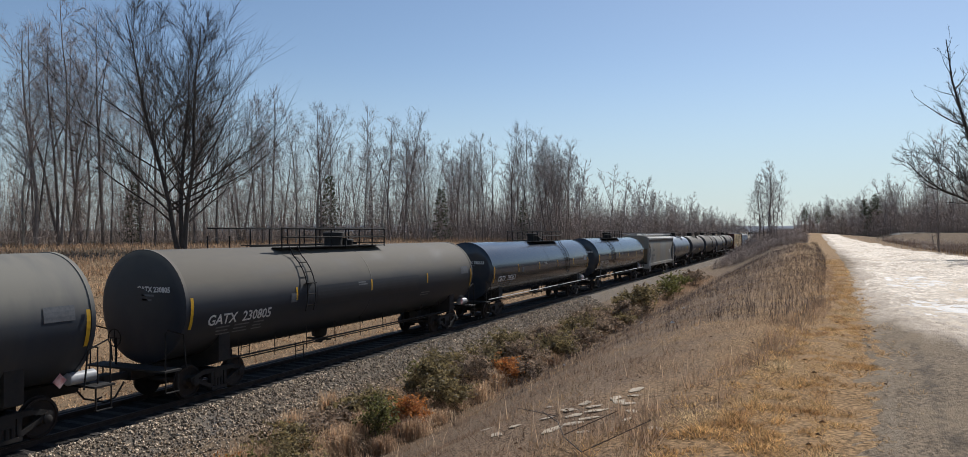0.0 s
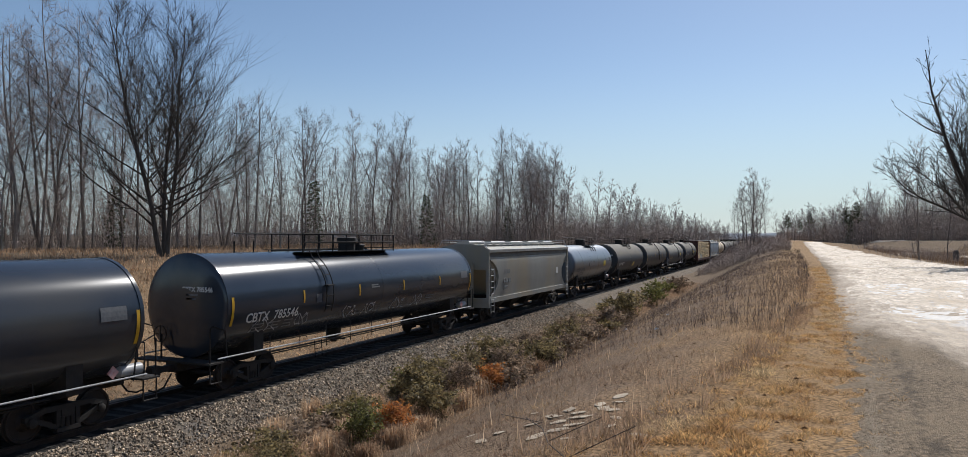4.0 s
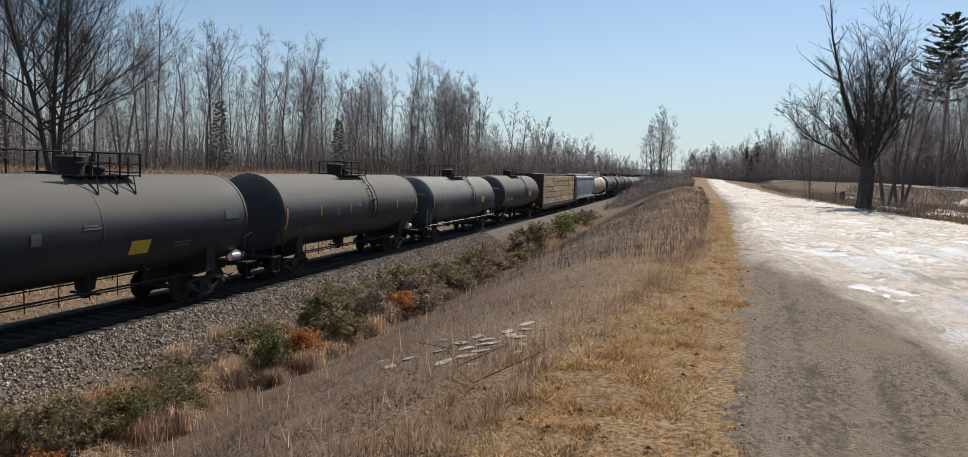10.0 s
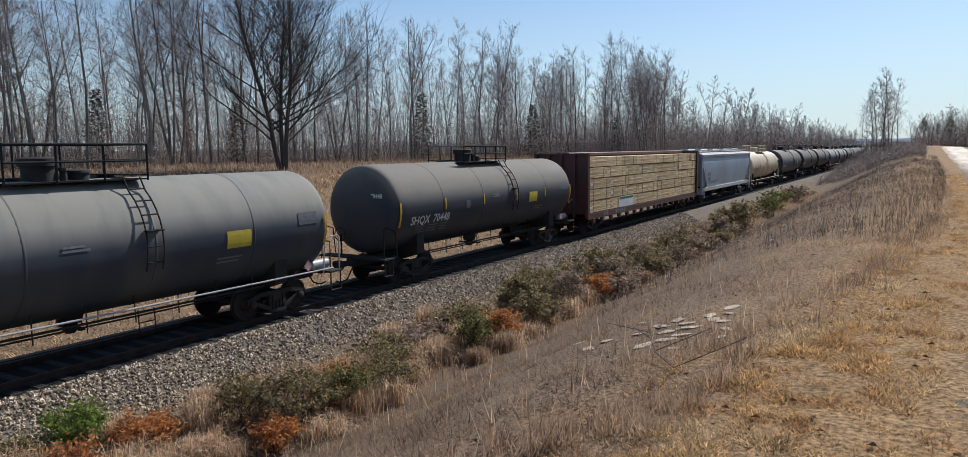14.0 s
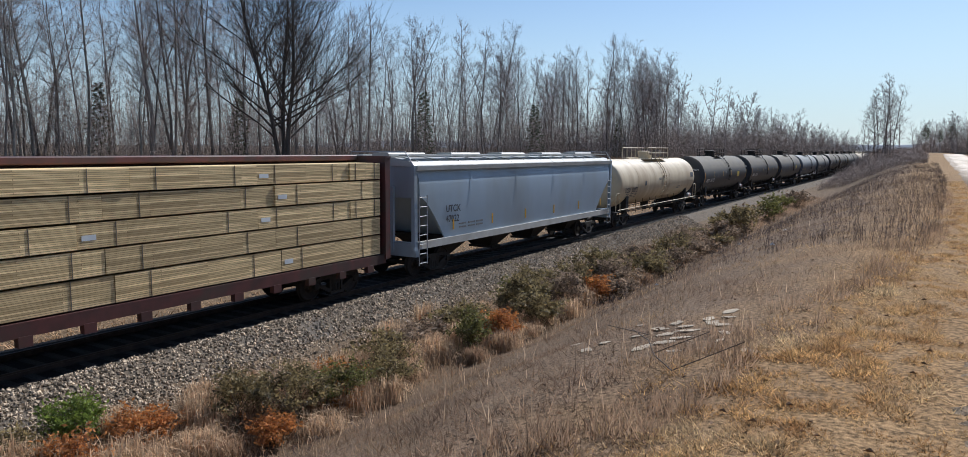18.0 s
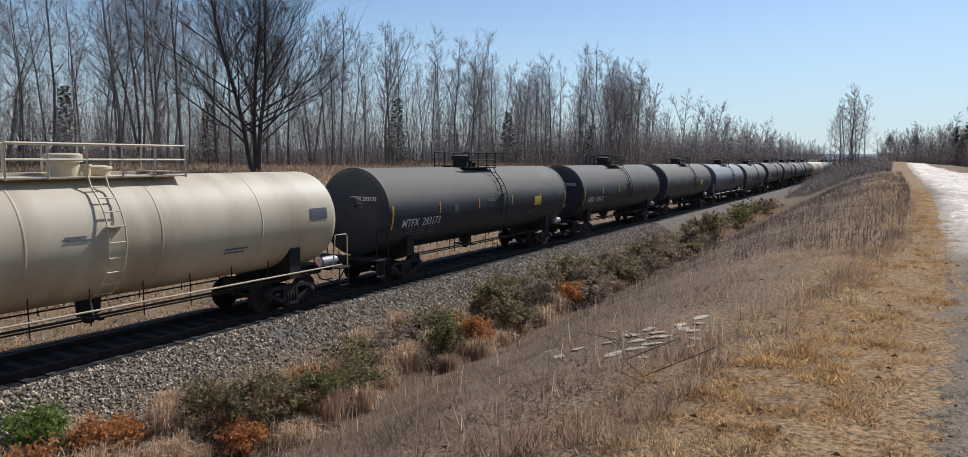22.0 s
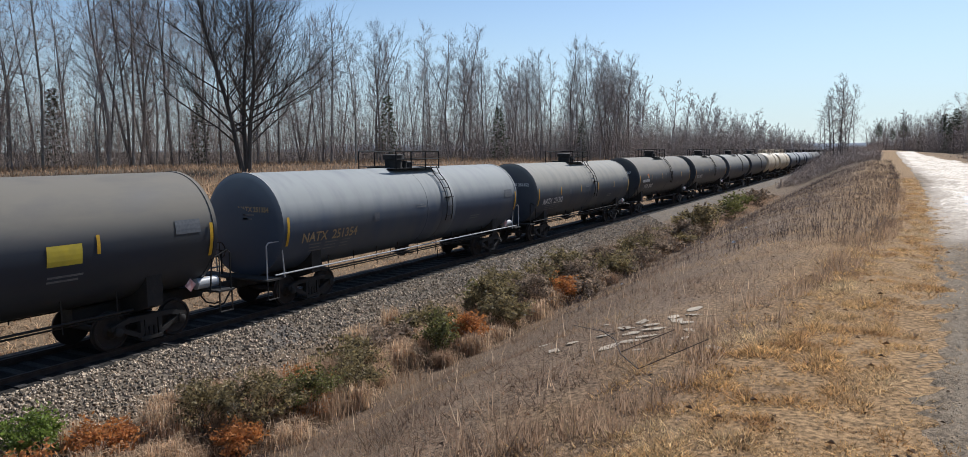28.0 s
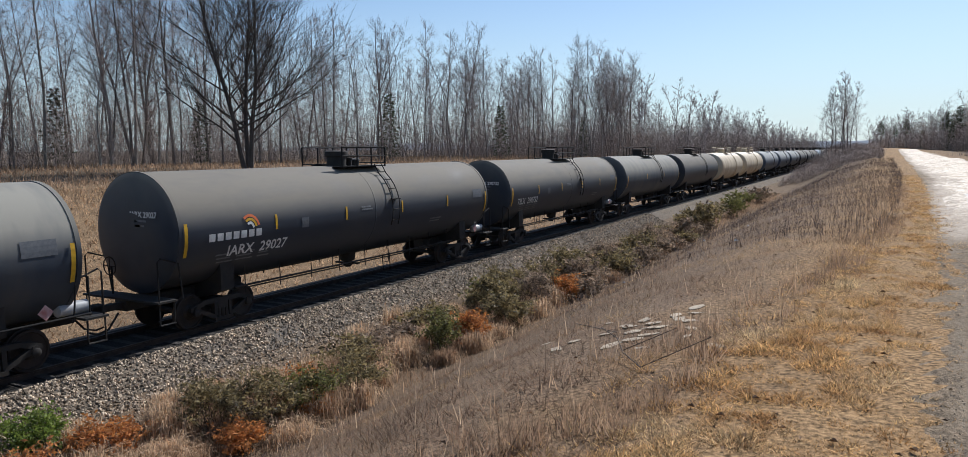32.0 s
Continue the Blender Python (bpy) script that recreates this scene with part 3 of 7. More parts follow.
def tank_car(y0, y1, paint, label, R=1.54, cz=2.60, flat=True, rails="black", mark="", mark_mat=None, stripes=0, panel=0.0, plat=0.0, band=False,
             small_bars=True, emblem=False, detail=True, sill_rail=False, end_mark=True, ph=1.2, front_ladder=False, brackets=False, graffiti=False, guard=0.62, repaint=False, ladder_at=0.65, placard_angle=-12):
    """A railway tank car from shell end to shell end. Its near side is +x, its leading end -y."""
    L = y1 - y0
    h = L / 2
    car = thing("tank_car", label, "railway tank car", "cars of the freight train")
    rail_mat = {"black": M_BLACKRAIL, "pale": M_PALERAIL, "cream": M_CREAM}[rails]
    prof = head(-h, -1, R, flat)[::-1] + [(-h + 0.6 + (L - 1.2) * i / 8, R) for i in range(9)] + head(h, 1, R, flat)
    part("tank_shell", Geo().lathe_y(prof, 56 if detail else 28, cz=cz), paint, car, smooth=35)
    if detail:
        for s in (-1, 1):
            if flat:
                part("end_ring", Geo().lathe_y([(s * (h - 0.14), R + 0.002), (s * (h - 0.14), R + 0.018), (s * (h - 0.03), R + 0.018), (s * (h - 0.03), R + 0.002)][::s], 48, cz=cz), paint, car, smooth=35)
        seams = [-h + L * k for k in ((0.5,) if flat else (0.2, 0.4, 0.6, 0.8))]
        for y in seams:
            part("shell_seam", Geo().lathe_y([(y - 0.03, R + 0.001), (y - 0.02, R + 0.007), (y + 0.02, R + 0.007), (y + 0.03, R + 0.001)], 48, cz=cz), paint, car, smooth=35)
    if band:
        part("shell_band", Geo().lathe_y([(plat + ph - 0.85, R + 0.002), (plat + ph - 0.8, R + 0.022), (plat + ph + 0.1, R + 0.022), (plat + ph + 0.15, R + 0.002)], 56, cz=cz), paint, car, smooth=35)
    # underframe
    zb = cz - R
    for s in (-1, 1):
        part("stub_sill", Geo().bevel_box(-0.22, s * (h - 3.2) if s < 0 else h - 3.2, 0.70, 0.22, s * (h + 0.55) if s > 0 else -h - 0.55 + 0 * s, 1.02, 0.03) if s > 0 else
             Geo().bevel_box(-0.22, -h - 0.55, 0.70, 0.22, -h + 3.2, 1.02, 0.03), M_UNDER, car)
        yb = s * (h - 1.75)
        saddle = [(-1.25, 0.95)] + [(-1.25 + 2.5 * i / 10, cz - math.sqrt(max(0, (R - 0.03) ** 2 - (-1.25 + 2.5 * i / 10) ** 2))) for i in range(11)] + [(1.25, 0.95), (0.5, 0.72), (-0.5, 0.72)]
        part("bolster_saddle", Geo().extrude(saddle, yb - 0.22, yb + 0.22), M_UNDER, car)
        ye = s * (h + 0.30)
        pf = Geo().box(-1.45, ye - 0.28, 0.98, 1.45, ye + 0.28, 1.03)
        for x in (-1.4, 1.4):
            pf.box(x - 0.02, ye - 0.22, 0.45, x + 0.02, ye - 0.20, 0.98).box(x - 0.02, ye + 0.20, 0.45, x + 0.02, ye + 0.22, 0.98).box(x - 0.04, ye - 0.22, 0.44, x + 0.04, ye + 0.22, 0.46)
        part("end_platform", pf, M_UNDER, car)
        if detail:
            for x in (-1.38, 1.38):
                part("end_handrail", Geo().path([(x, s * (h + 0.5), 1.0), (x, s * (h + 0.5), 2.0), (x, s * (h + 0.42), 2.08), (x, s * (h - 0.1), 2.08 if rails != "black" else 1.9), (x, s * (h - 0.2), 1.0)], 0.022, 6), rail_mat, car, smooth=40)
            part("brake_gear" if s < 0 else "crossover_rail", Geo().path([(-0.7 + 0.24 * math.cos(q * 0.5236), ye, 1.75 + 0.24 * math.sin(q * 0.5236)) for q in range(13)], 0.016, 5).tube((-0.94, ye, 1.75), (-0.46, ye, 1.75), 0.012).tube((-0.7, ye, 1.51), (-0.7, ye, 1.99), 0.012).tube((-0.7, ye + 0.05, 1.0), (-0.7, ye + 0.05, 1.75), 0.03)
                 if s < 0 else Geo().path([(-1.2, ye, 1.0), (-1.2, ye, 1.9), (1.2, ye, 1.9), (1.2, ye, 1.0)], 0.02, 6), M_BLACKRAIL, car, smooth=40)
    for s in (-1, 1):
        if sill_rail:
            part("side_handrail", Geo().path([(s * 1.40, -h - 0.2, 1.12), (s * 1.40, h + 0.2, 1.12)], 0.024, 8), M_PALERAIL if paint is M_GLOSS else rail_mat, car, smooth=40)
        part("side_pipe", Geo().path([(s * 1.02, -h + 2.2, 0.92), (s * 1.02, h - 2.2, 0.92)], 0.03, 6).path([(s * 0.9, -h + 2.2, 0.82), (s * 0.9, h - 2.2, 0.82)], 0.022, 6), M_UNDER, car, smooth=40)
        if detail:
            hang = Geo().tube((s * 1.02, 0, 0.70), (s * 1.0, 0, zb + 0.42), 0.016, n=5).mesh("pipe_hanger")
            hang.materials.append(M_UNDER)
            for i in range(9):
                part("pipe_hanger", hang, None, car, at=pose(0, -h + 2.6 + (L - 5.2) * i / 8, 0))
    part("bottom_outlet", Geo().lathe_z([(0.55, 0.10), (0.62, 0.16), (0.75, 0.16), (0.80, 0.26), (zb + 0.05, 0.30)], 14, cy=plat).box(-0.5, plat - 0.06, 0.66, 0.5, plat + 0.06, 0.72), M_UNDER, car, smooth=30)
    # top platform with its railing, dome and ladder
    zt = cz + R
    a, b = plat - ph, plat + ph
    pm = M_CREAM if rails == "cream" else M_BLACKRAIL
    top = part("top_platform", Geo().box(-0.86, a, zt + 0.03, -0.45, b, zt + 0.06).box(0.45, a, zt - 0.04, 0.86, b, zt - 0.01)
               .box(-0.86, b - 0.4, zt + 0.06, 0.86, b, zt + 0.09).box(0.42, a, zt - 0.22, 0.46, b, zt - 0.04).box(-0.46, a, zt - 0.22, -0.42, b, zt + 0.03), pm, car)
    far_a = a - (1.5 if front_ladder or brackets else 0.0)
    post = Geo().tube((0, 0, -0.06), (0, 0, guard), 0.026, n=5).mesh("railing_post")
    post.materials.append(pm)
    for x, lo in ((-0.86, far_a), (0.86, a)):
        n = max(2, round((b - lo) / 0.95) + 1)
        for k in range(n):
            y = lo + (b - lo) * k / (n - 1)
            part("railing_post", post, None, top, at=pose(x, y, zt - (0.25 if y < a - 0.1 else 0.0)) if detail else pose(x, y, zt))
        for z in (guard * 0.52, guard):
            if z > guard * 0.6 or x > 0:
                part("railing_bar", Geo().tube((x, lo, zt + z), (x, b, zt + z), 0.026, n=5), pm, top, smooth=40)
    for z in (guard * 0.52, guard):
        part("railing_bar", Geo().tube((-0.86, b, zt + z), (0.86, b, zt + z), 0.026, n=5), pm, top, smooth=40)
    dm = M_CREAM if rails == "cream" else M_UNDER
    yd = plat + (0.9 if front_ladder else -0.45)
    part("manway_housing", Geo().lathe_z([(zt - 0.08, 0.34), (zt + 0.30, 0.34), (zt + 0.32, 0.40), (zt + 0.48, 0.40), (zt + 0.51, 0.34), (zt + 0.52, 0.02)], 18, cy=yd), dm, top, smooth=35)
    part("hatch", Geo().lathe_z([(zt - 0.05, 0.26), (zt + 0.14, 0.26), (zt + 0.15, 0.31), (zt + 0.20, 0.30), (zt + 0.23, 0.18), (zt + 0.24, 0.02)], 16, cy=yd + 0.85), dm, top, smooth=35)
    part("valve", Geo().lathe_z([(zt - 0.05, 0.08), (zt + 0.20, 0.08), (zt + 0.21, 0.12), (zt + 0.27, 0.10)], 8, cy=yd + 0.4, cx=0.25), dm, top, smooth=35)
    if brackets:
        for k in range(3):
            y = a + 0.5 + (2 * ph - 1.0) * k / 2
            for d in (-0.22, 0.22):
                part("bracket", Geo().tube((0.88, y + d, zt - 0.04), (1.16, y, cz + math.sqrt(R * R - 1.16 ** 2) + 0.03), 0.018, n=5), pm, top)
            part("bracket_bar", Geo().tube((0.88, y, zt - 0.04), (0.88, y, zt + 0.50), 0.02, n=5), pm, top)
    else:
        yl = a + 0.35 if front_ladder else b - ladder_at
        lm = pm if rails == "cream" else M_BLACKRAIL
        long_ladder = rails == "cream"
        rung = Geo().tube((0, 0, 0), (0, 0.42, 0), 0.017, n=5).mesh("rung")
        rung.materials.append(lm)
        for s in (-1, 1):
            g = Geo()
            pts = [(0.88, zt + 0.02)] + [((R + 0.10) * math.cos(radians(q)), cz + (R + 0.10) * math.sin(radians(q))) for q in range(50, -61 if long_ladder else -21, -10)] + ([((R + 0.02) * 0.62, 0.85)] if long_ladder else [])
            g.path([(s * x, yl, z) for x, z in pts], 0.02, 5)
            ld = part("ladder", g, lm, car, smooth=40)
            part("ladder_rail", Geo().path([(s * x, yl + 0.42, z) for x, z in pts], 0.02, 5), lm, ld, smooth=40)
            if detail:
                for q in range(52, -60 if long_ladder else -21, -13):
                    part("rung", rung, None, ld, at=pose(s * (R + 0.10) * math.cos(radians(q)), yl, cz + (R + 0.10) * math.sin(radians(q))))
                if not long_ladder:
                    part("low_step", Geo().path([(s * 1.12, yl, 1.0), (s * 1.16, yl, 0.42), (s * 1.16, yl + 0.42, 0.42), (s * 1.12, yl + 0.42, 1.0)], 0.016, 5).tube((s * 1.14, yl, 0.70), (s * 1.14, yl + 0.42, 0.70), 0.014, n=5), lm, ld)
                part("step_plate", Geo().box(s * (R + 0.06) - 0.09, yl, cz + 0.34, s * (R + 0.06) + 0.09, yl + 0.42, cz + 0.37), lm, ld)
    if graffiti:
        for y, w, ph0 in ((6.2, 1.0, 0.0), (7.6, 0.9, 1.3), (9.8, 1.1, 2.1), (11.6, 0.9, 0.7), (1.2, 1.2, 1.9), (3.4, 0.7, 0.4)):
            pts = [(w * k / 16 + 0.12 * math.sin(k * 1.9 + ph0), 0.24 * math.sin(k * 1.25 + ph0 * 2) + 0.05 * math.sin(k * 2.7), 0) for k in range(17)]
            v = [(x, z + dz, 0) for x, z, _ in pts for dz in (-0.022, 0.022)]
            part("spray_scrawl", on_shell(v, [(2 * k, 2 * k + 2, 2 * k + 3, 2 * k + 1) for k in range(16)], -h + y, -27, R, cz, 0.016), M_SCRAWL, car, "sprayed pale scrawl")
    # reflectors, placards and writing
    if stripes:
        sm = M_YELLOW
        for k in range(stripes):
            u = k / (stripes - 1)
            big = k in (0, stripes - 1)
            y = -h + 0.18 + (L - 0.46) * u
            v, f = patch(0.10 if big else 0.08, 0.86 if big else 0.42, 1, 6)
            part("reflector_stripe", on_shell(v, f, y, -22 if big else -6, R + 0.018 * big, cz), sm, car)
    if panel:
        v, f = patch(0.78, 0.44)
        part("yellow_placard", on_shell(v, f, h - panel, placard_angle, R, cz), M_PANEL, car)
    if repaint:
        v, f = patch(7.1, 0.66, 6, 6)
        part("repainted_panel", on_shell(v, f, -3.4, -16, R, cz, 0.008), M_NIGHT, car, "long darker repainted panel")
    mm = mark_mat or M_LETTER
    if mark:
        v, f = lettering(mark.replace(" ", "  "), 0.42)
        part("reporting_mark", on_shell(v, f, -h + (1.6 if emblem else 0.85), -27 if emblem else -21, R, cz, 0.026), mm, car, "white painted reporting mark")
        if end_mark:
            v, f = lettering(mark, 0.20)
            w = max(p[0] for p in v)
            part("end_mark", Geo().add([(0.05 + x - w * 0.1, -h - 0.115, cz + 0.42 + y) for x, y, _ in v], f), mm, car)
            for j in range(2):
                part("end_writing_bar", Geo().box(0.12, -h - 0.12, cz + 0.30 - j * 0.12, 0.55 - 0.08 * j, -h - 0.112, cz + 0.35 - j * 0.12), M_FADED, car)
    if small_bars and detail:
        for j in range(3):
            for y, w in ((1.25 + 0.05 * j, 0.55), (2.0, 0.62), (2.8, 0.45)):
                v, f = patch(w - 0.08 * (j % 2), 0.045, 1, 1)
                part("writing_bar", on_shell(v, f, -h + y, -26 - j * 4.4, R, cz), M_FADED, car)
        for y, w, hh, a in ((4.4, 0.30, 0.30, -8), (L - 1.3, 0.75, 0.34, 2), (L * 0.45, 0.5, 0.05, 6), (L * 0.45, 0.6, 0.05, 3), (L * 0.72, 0.8, 0.05, -22), (L * 0.72, 0.7, 0.05, -26)):
            v, f = patch(w, hh, 1, 3)
            part("stencil_panel" if hh > 0.1 else "writing_bar", on_shell(v, f, -h + y, a, R, cz), M_STENCIL if hh > 0.1 else M_FADED, car)
    if emblem:
        for j in range(7):
            v, f = patch(0.20, 0.20, 1, 3)
            part("emblem_bar", on_shell(v, f, -h + 0.95 + j * 0.27, -10, R, cz, 0.016), M_LETTER, car)
        for j, m in enumerate((M_LETTER, M_YELLOW, M_ORANGE)):
            v = [((0.10 + 0.10 * j + w) * math.sin(q * 0.32), (0.16 + 0.10 * j + w) * math.cos(q * 0.32), 0) for q in range(-2, 5) for w in (0.0, 0.07)]
            part("emblem_swoosh", on_shell(v, [(2 * k, 2 * k + 2, 2 * k + 3, 2 * k + 1) for k in range(6)], -h + 2.35, -3, R, cz, 0.02), m, car)
    if detail:
        for e in (1,):
            q = 0.17
            for x in (1.30,):
                c = (x, e * (h - 0.75), 1.30)
                part("hazard_placard", Geo().add([(c[0] + 0.012 * k, c[1] + dy, c[2] + dz) for k in (0, 1) for dy, dz in ((-q, 0), (0, -q), (q, 0), (0, q))],
                                                 [(4, 5, 6, 7), (3, 2, 1, 0)] + [(i, (i + 1) % 4, 4 + (i + 1) % 4, 4 + i) for i in range(4)]), M_PLACARD if e > 0 else M_LETTER, car, "diamond-shaped hazard placard")
        part("brake_reservoir", Geo().lathe_y([(h - 0.35, 0.05), (h - 0.30, 0.15), (h + 0.38, 0.15), (h + 0.43, 0.05)], 14, cx=0.95, cz=1.22), M_PALERAIL, car, "pale brake air reservoir", smooth=40)
    running_gear(car, (-h + 1.75, h - 1.75), h + 0.55)
    return car


def hopper_car(y0, y1, paint, label, mark="", number="", round_ends=False):
    """A covered hopper: bulging sides, sloped ends, roof with hatches and walks, outlets below."""
    L = y1 - y0
    h = L / 2
    car = thing("covered_hopper", label, "railway hopper car", "cars of the freight train")
    W = 1.55
    half = [(0.0, 1.35), (1.44, 1.35), (1.46, 1.55), (1.52, 2.3), (1.56, 3.0), (1.54, 3.5), (1.48, 3.86), (1.45, 3.90)]
    # the closed inside, narrower than the side panels
    n = 4
    g = Geo()
    for y, lo in ((-h + 0.28, 3.2), (-h + 2.6, 1.38), (h - 2.6, 1.38), (h - 0.28, 3.2)):
        g.v += [(-1.40, y, lo), (1.40, y, lo), (1.40, y, 3.95), (-1.40, y, 3.95)]
    for j in range(3):
        g.f += [(j * n + i, j * n + (i + 1) % n, (j + 1) * n + (i + 1) % n, (j + 1) * n + i) for i in range(n)]
    g.f += [(3, 2, 1, 0), (12, 13, 14, 15)]
    part("body", g, paint, car)
    rows = [(1.30, 1.455), (1.45, 1.468), (1.6, 1.48), (1.8, 1.495), (2.0, 1.51), (2.25, 1.525), (2.5, 1.54), (2.75, 1.548), (3.0, 1.555), (3.2, 1.55), (3.35, 1.545), (3.45, 1.535), (3.62, 1.50), (3.74, 1.465), (3.92, 1.45)]
    for s in (-1, 1):
        g = Geo()
        for z, x in rows:
            e = h - 0.30 - 1.25 * max(0.0, math.sin(math.pi * (z - 1.35) / 2.1)) ** 0.7 if round_ends and 1.35 < z < 3.45 else h - 0.30 if z >= 3.0 or round_ends else h - 0.30 - 1.75 * (1 - (z - 1.3) / 1.7) ** 0.8
            for k in range(13):
                g.v.append((s * x, -e + 2 * e * k / 12, z))
        m = len(g.v)
        g.v += [(s * 1.41, y, z) for x, y, z in g.v]
        q = [(a * 13 + k, a * 13 + k + 1, (a + 1) * 13 + k + 1, (a + 1) * 13 + k) for a in range(len(rows) - 1) for k in range(12)]
        g.f = q + [tuple(i + m for i in f[::-1]) for f in q]
        rim = [k for k in range(13)] + [a * 13 + 12 for a in range(1, len(rows))] + [(len(rows) - 1) * 13 + k for k in range(11, -1, -1)] + [a * 13 for a in range(len(rows) - 2, 0, -1)]
        g.f += [(rim[i], rim[(i + 1) % len(rim)], rim[(i + 1) % len(rim)] + m, rim[i] + m) for i in range(len(rim))]
        part("side_panel", g, paint, car, smooth=40)
        for k in range(1, 1 if round_ends else 5):
            y = -h + L * k / 5
            part("side_post", Geo().add([(s * x, y + dy, z) for x, z in ((1.575, 2.6), (1.585, 3.0), (1.565, 3.5), (1.50, 3.80)) for dy in (-0.04, 0.04)],
                                        [(0, 1, 3, 2), (2, 3, 5, 4), (4, 5, 7, 6)]), paint, car)
        part("side_sill", Geo().extrude([(s * 1.42, 1.10), (s * 1.56, 1.10), (s * 1.56, 1.36), (s * 1.42, 1.36)], -h, h), M_LIGHTROOF if "blue" in label else paint, car)
        if "blue" not in label:
            # dark brown strip along the side just below the roof edge
            part("eave_band", Geo().add([(s * x, y, z) for x, z in ((1.528, 3.60), (1.500, 3.70), (1.468, 3.86)) for y in (-h + 0.29, h - 0.29)], [(0, 1, 3, 2), (2, 3, 5, 4)]), M_BAND, car, "dark band below the eaves")
        part("top_chord", Geo().extrude([(s * 1.40, 3.86), (s * 1.60, 3.86), (s * 1.62, 4.02), (s * 1.40, 4.05)], -h + 0.1, h - 0.1), M_LIGHTROOF, car)
    for e in (-1, 1):
        ye = e * (h - 0.06)
        for s in (-1, 1):
            part("corner_post", Geo().bevel_box(s * 1.50 - 0.07, ye - 0.09, 1.0, s * 1.50 + 0.07, ye + 0.09, 4.05, 0.015), paint, car)
            part("inner_post", Geo().bevel_box(s * 0.55 - 0.06, ye - 0.06, 1.0, s * 0.55 + 0.06, ye + 0.06, 3.3, 0.015), paint, car)
            ld = part("ladder", Geo().tube((s * 1.62, ye - e * 0.12, 0.55), (s * 1.62, ye - e * 0.12, 3.0), 0.02, n=5), M_PALERAIL, car, smooth=40)
            part("ladder_rail", Geo().tube((s * 1.62, ye - e * 0.60, 0.55), (s * 1.62, ye - e * 0.60, 3.0), 0.02, n=5), M_PALERAIL, ld, smooth=40)
            for k in range(8):
                z = 0.62 + k * 0.33
                part("rung", Geo().tube((s * 1.62, ye - e * 0.12, z), (s * 1.62, ye - e * 0.60, z), 0.016, n=5), M_PALERAIL, ld)
        part("end_beam", Geo().box(-1.56, min(ye, ye - e * 0.2), 0.85, 1.56, max(ye, ye - e * 0.2), 1.35), paint, car)
        part("end_wall", Geo().add([(-1.43, ye - e * 0.12, 4.0), (1.43, ye - e * 0.12, 4.0), (1.43, ye - e * 0.12, 2.9), (-1.43, ye - e * 0.12, 2.9), (-1.43, ye - e * 0.17, 4.0), (1.43, ye - e * 0.17, 4.0), (1.43, ye - e * 0.17, 2.9), (-1.43, ye - e * 0.17, 2.9)],
                                   [(0, 1, 2, 3), (7, 6, 5, 4), (0, 4, 5, 1), (1, 5, 6, 2), (2, 6, 7, 3), (3, 7, 4, 0)]), paint, car)
        part("slope_sheet", Geo().add([(-1.45, e * (h - 0.30), 3.22), (1.45, e * (h - 0.30), 3.22), (1.42, e * (h - 2.7), 1.40), (-1.42, e * (h - 2.7), 1.40), (-1.45, e * (h - 0.30), 3.30), (1.45, e * (h - 0.30), 3.30), (1.42, e * (h - 2.7), 1.50), (-1.42, e * (h - 2.7), 1.50)],
                                      [(0, 1, 2, 3), (7, 6, 5, 4), (0, 4, 5, 1), (2, 6, 7, 3), (1, 5, 6, 2), (3, 7, 4, 0)]), paint, car)
        part("end_sill", Geo().bevel_box(-0.25, min(e * (h + 0.3), e * (h - 3.5)), 0.70, 0.25, max(e * (h + 0.3), e * (h - 3.5)), 1.02, 0.03), M_UNDER, car)
        part("end_handrail", Geo().path([(-1.5, e * h, 4.05), (-1.2, e * (h + 0.05), 4.5), (1.2, e * (h + 0.05), 4.5), (1.5, e * h, 4.05)], 0.025, 6), M_PALERAIL, car)
    # roof
    part("roof", Geo().extrude([(-1.46, 4.0), (1.46, 4.0), (1.30, 4.16), (0.6, 4.30), (-0.6, 4.30), (-1.30, 4.16)], -h + 0.12, h - 0.12), M_GREYCAR if "blue" not in label else M_LIGHTROOF, car)
    for k in range(14):
        y = -h + 0.6 + (L - 1.2) * k / 13
        part("roof_rib", Geo().extrude([(-1.44, 4.03), (-1.28, 4.19), (-0.6, 4.33), (0.6, 4.33), (1.28, 4.19), (1.44, 4.03), (1.30, 4.12), (-1.30, 4.12)], y - 0.03, y + 0.03), M_LIGHTROOF, car)
    for s in (-1, 1):
        part("roof_walk", Geo().box(s * 1.02 - 0.22, -h + 0.1, 4.36, s * 1.02 + 0.22, h - 0.1, 4.40), M_LIGHTROOF, car)
    for k in range(5):
        y = -h + 1.2 + (L - 2.4) * k / 4
        part("hatch", Geo().bevel_box(-0.38, y - 1.1, 4.30, 0.38, y + 1.1, 4.47, 0.05), M_LIGHTROOF, car)
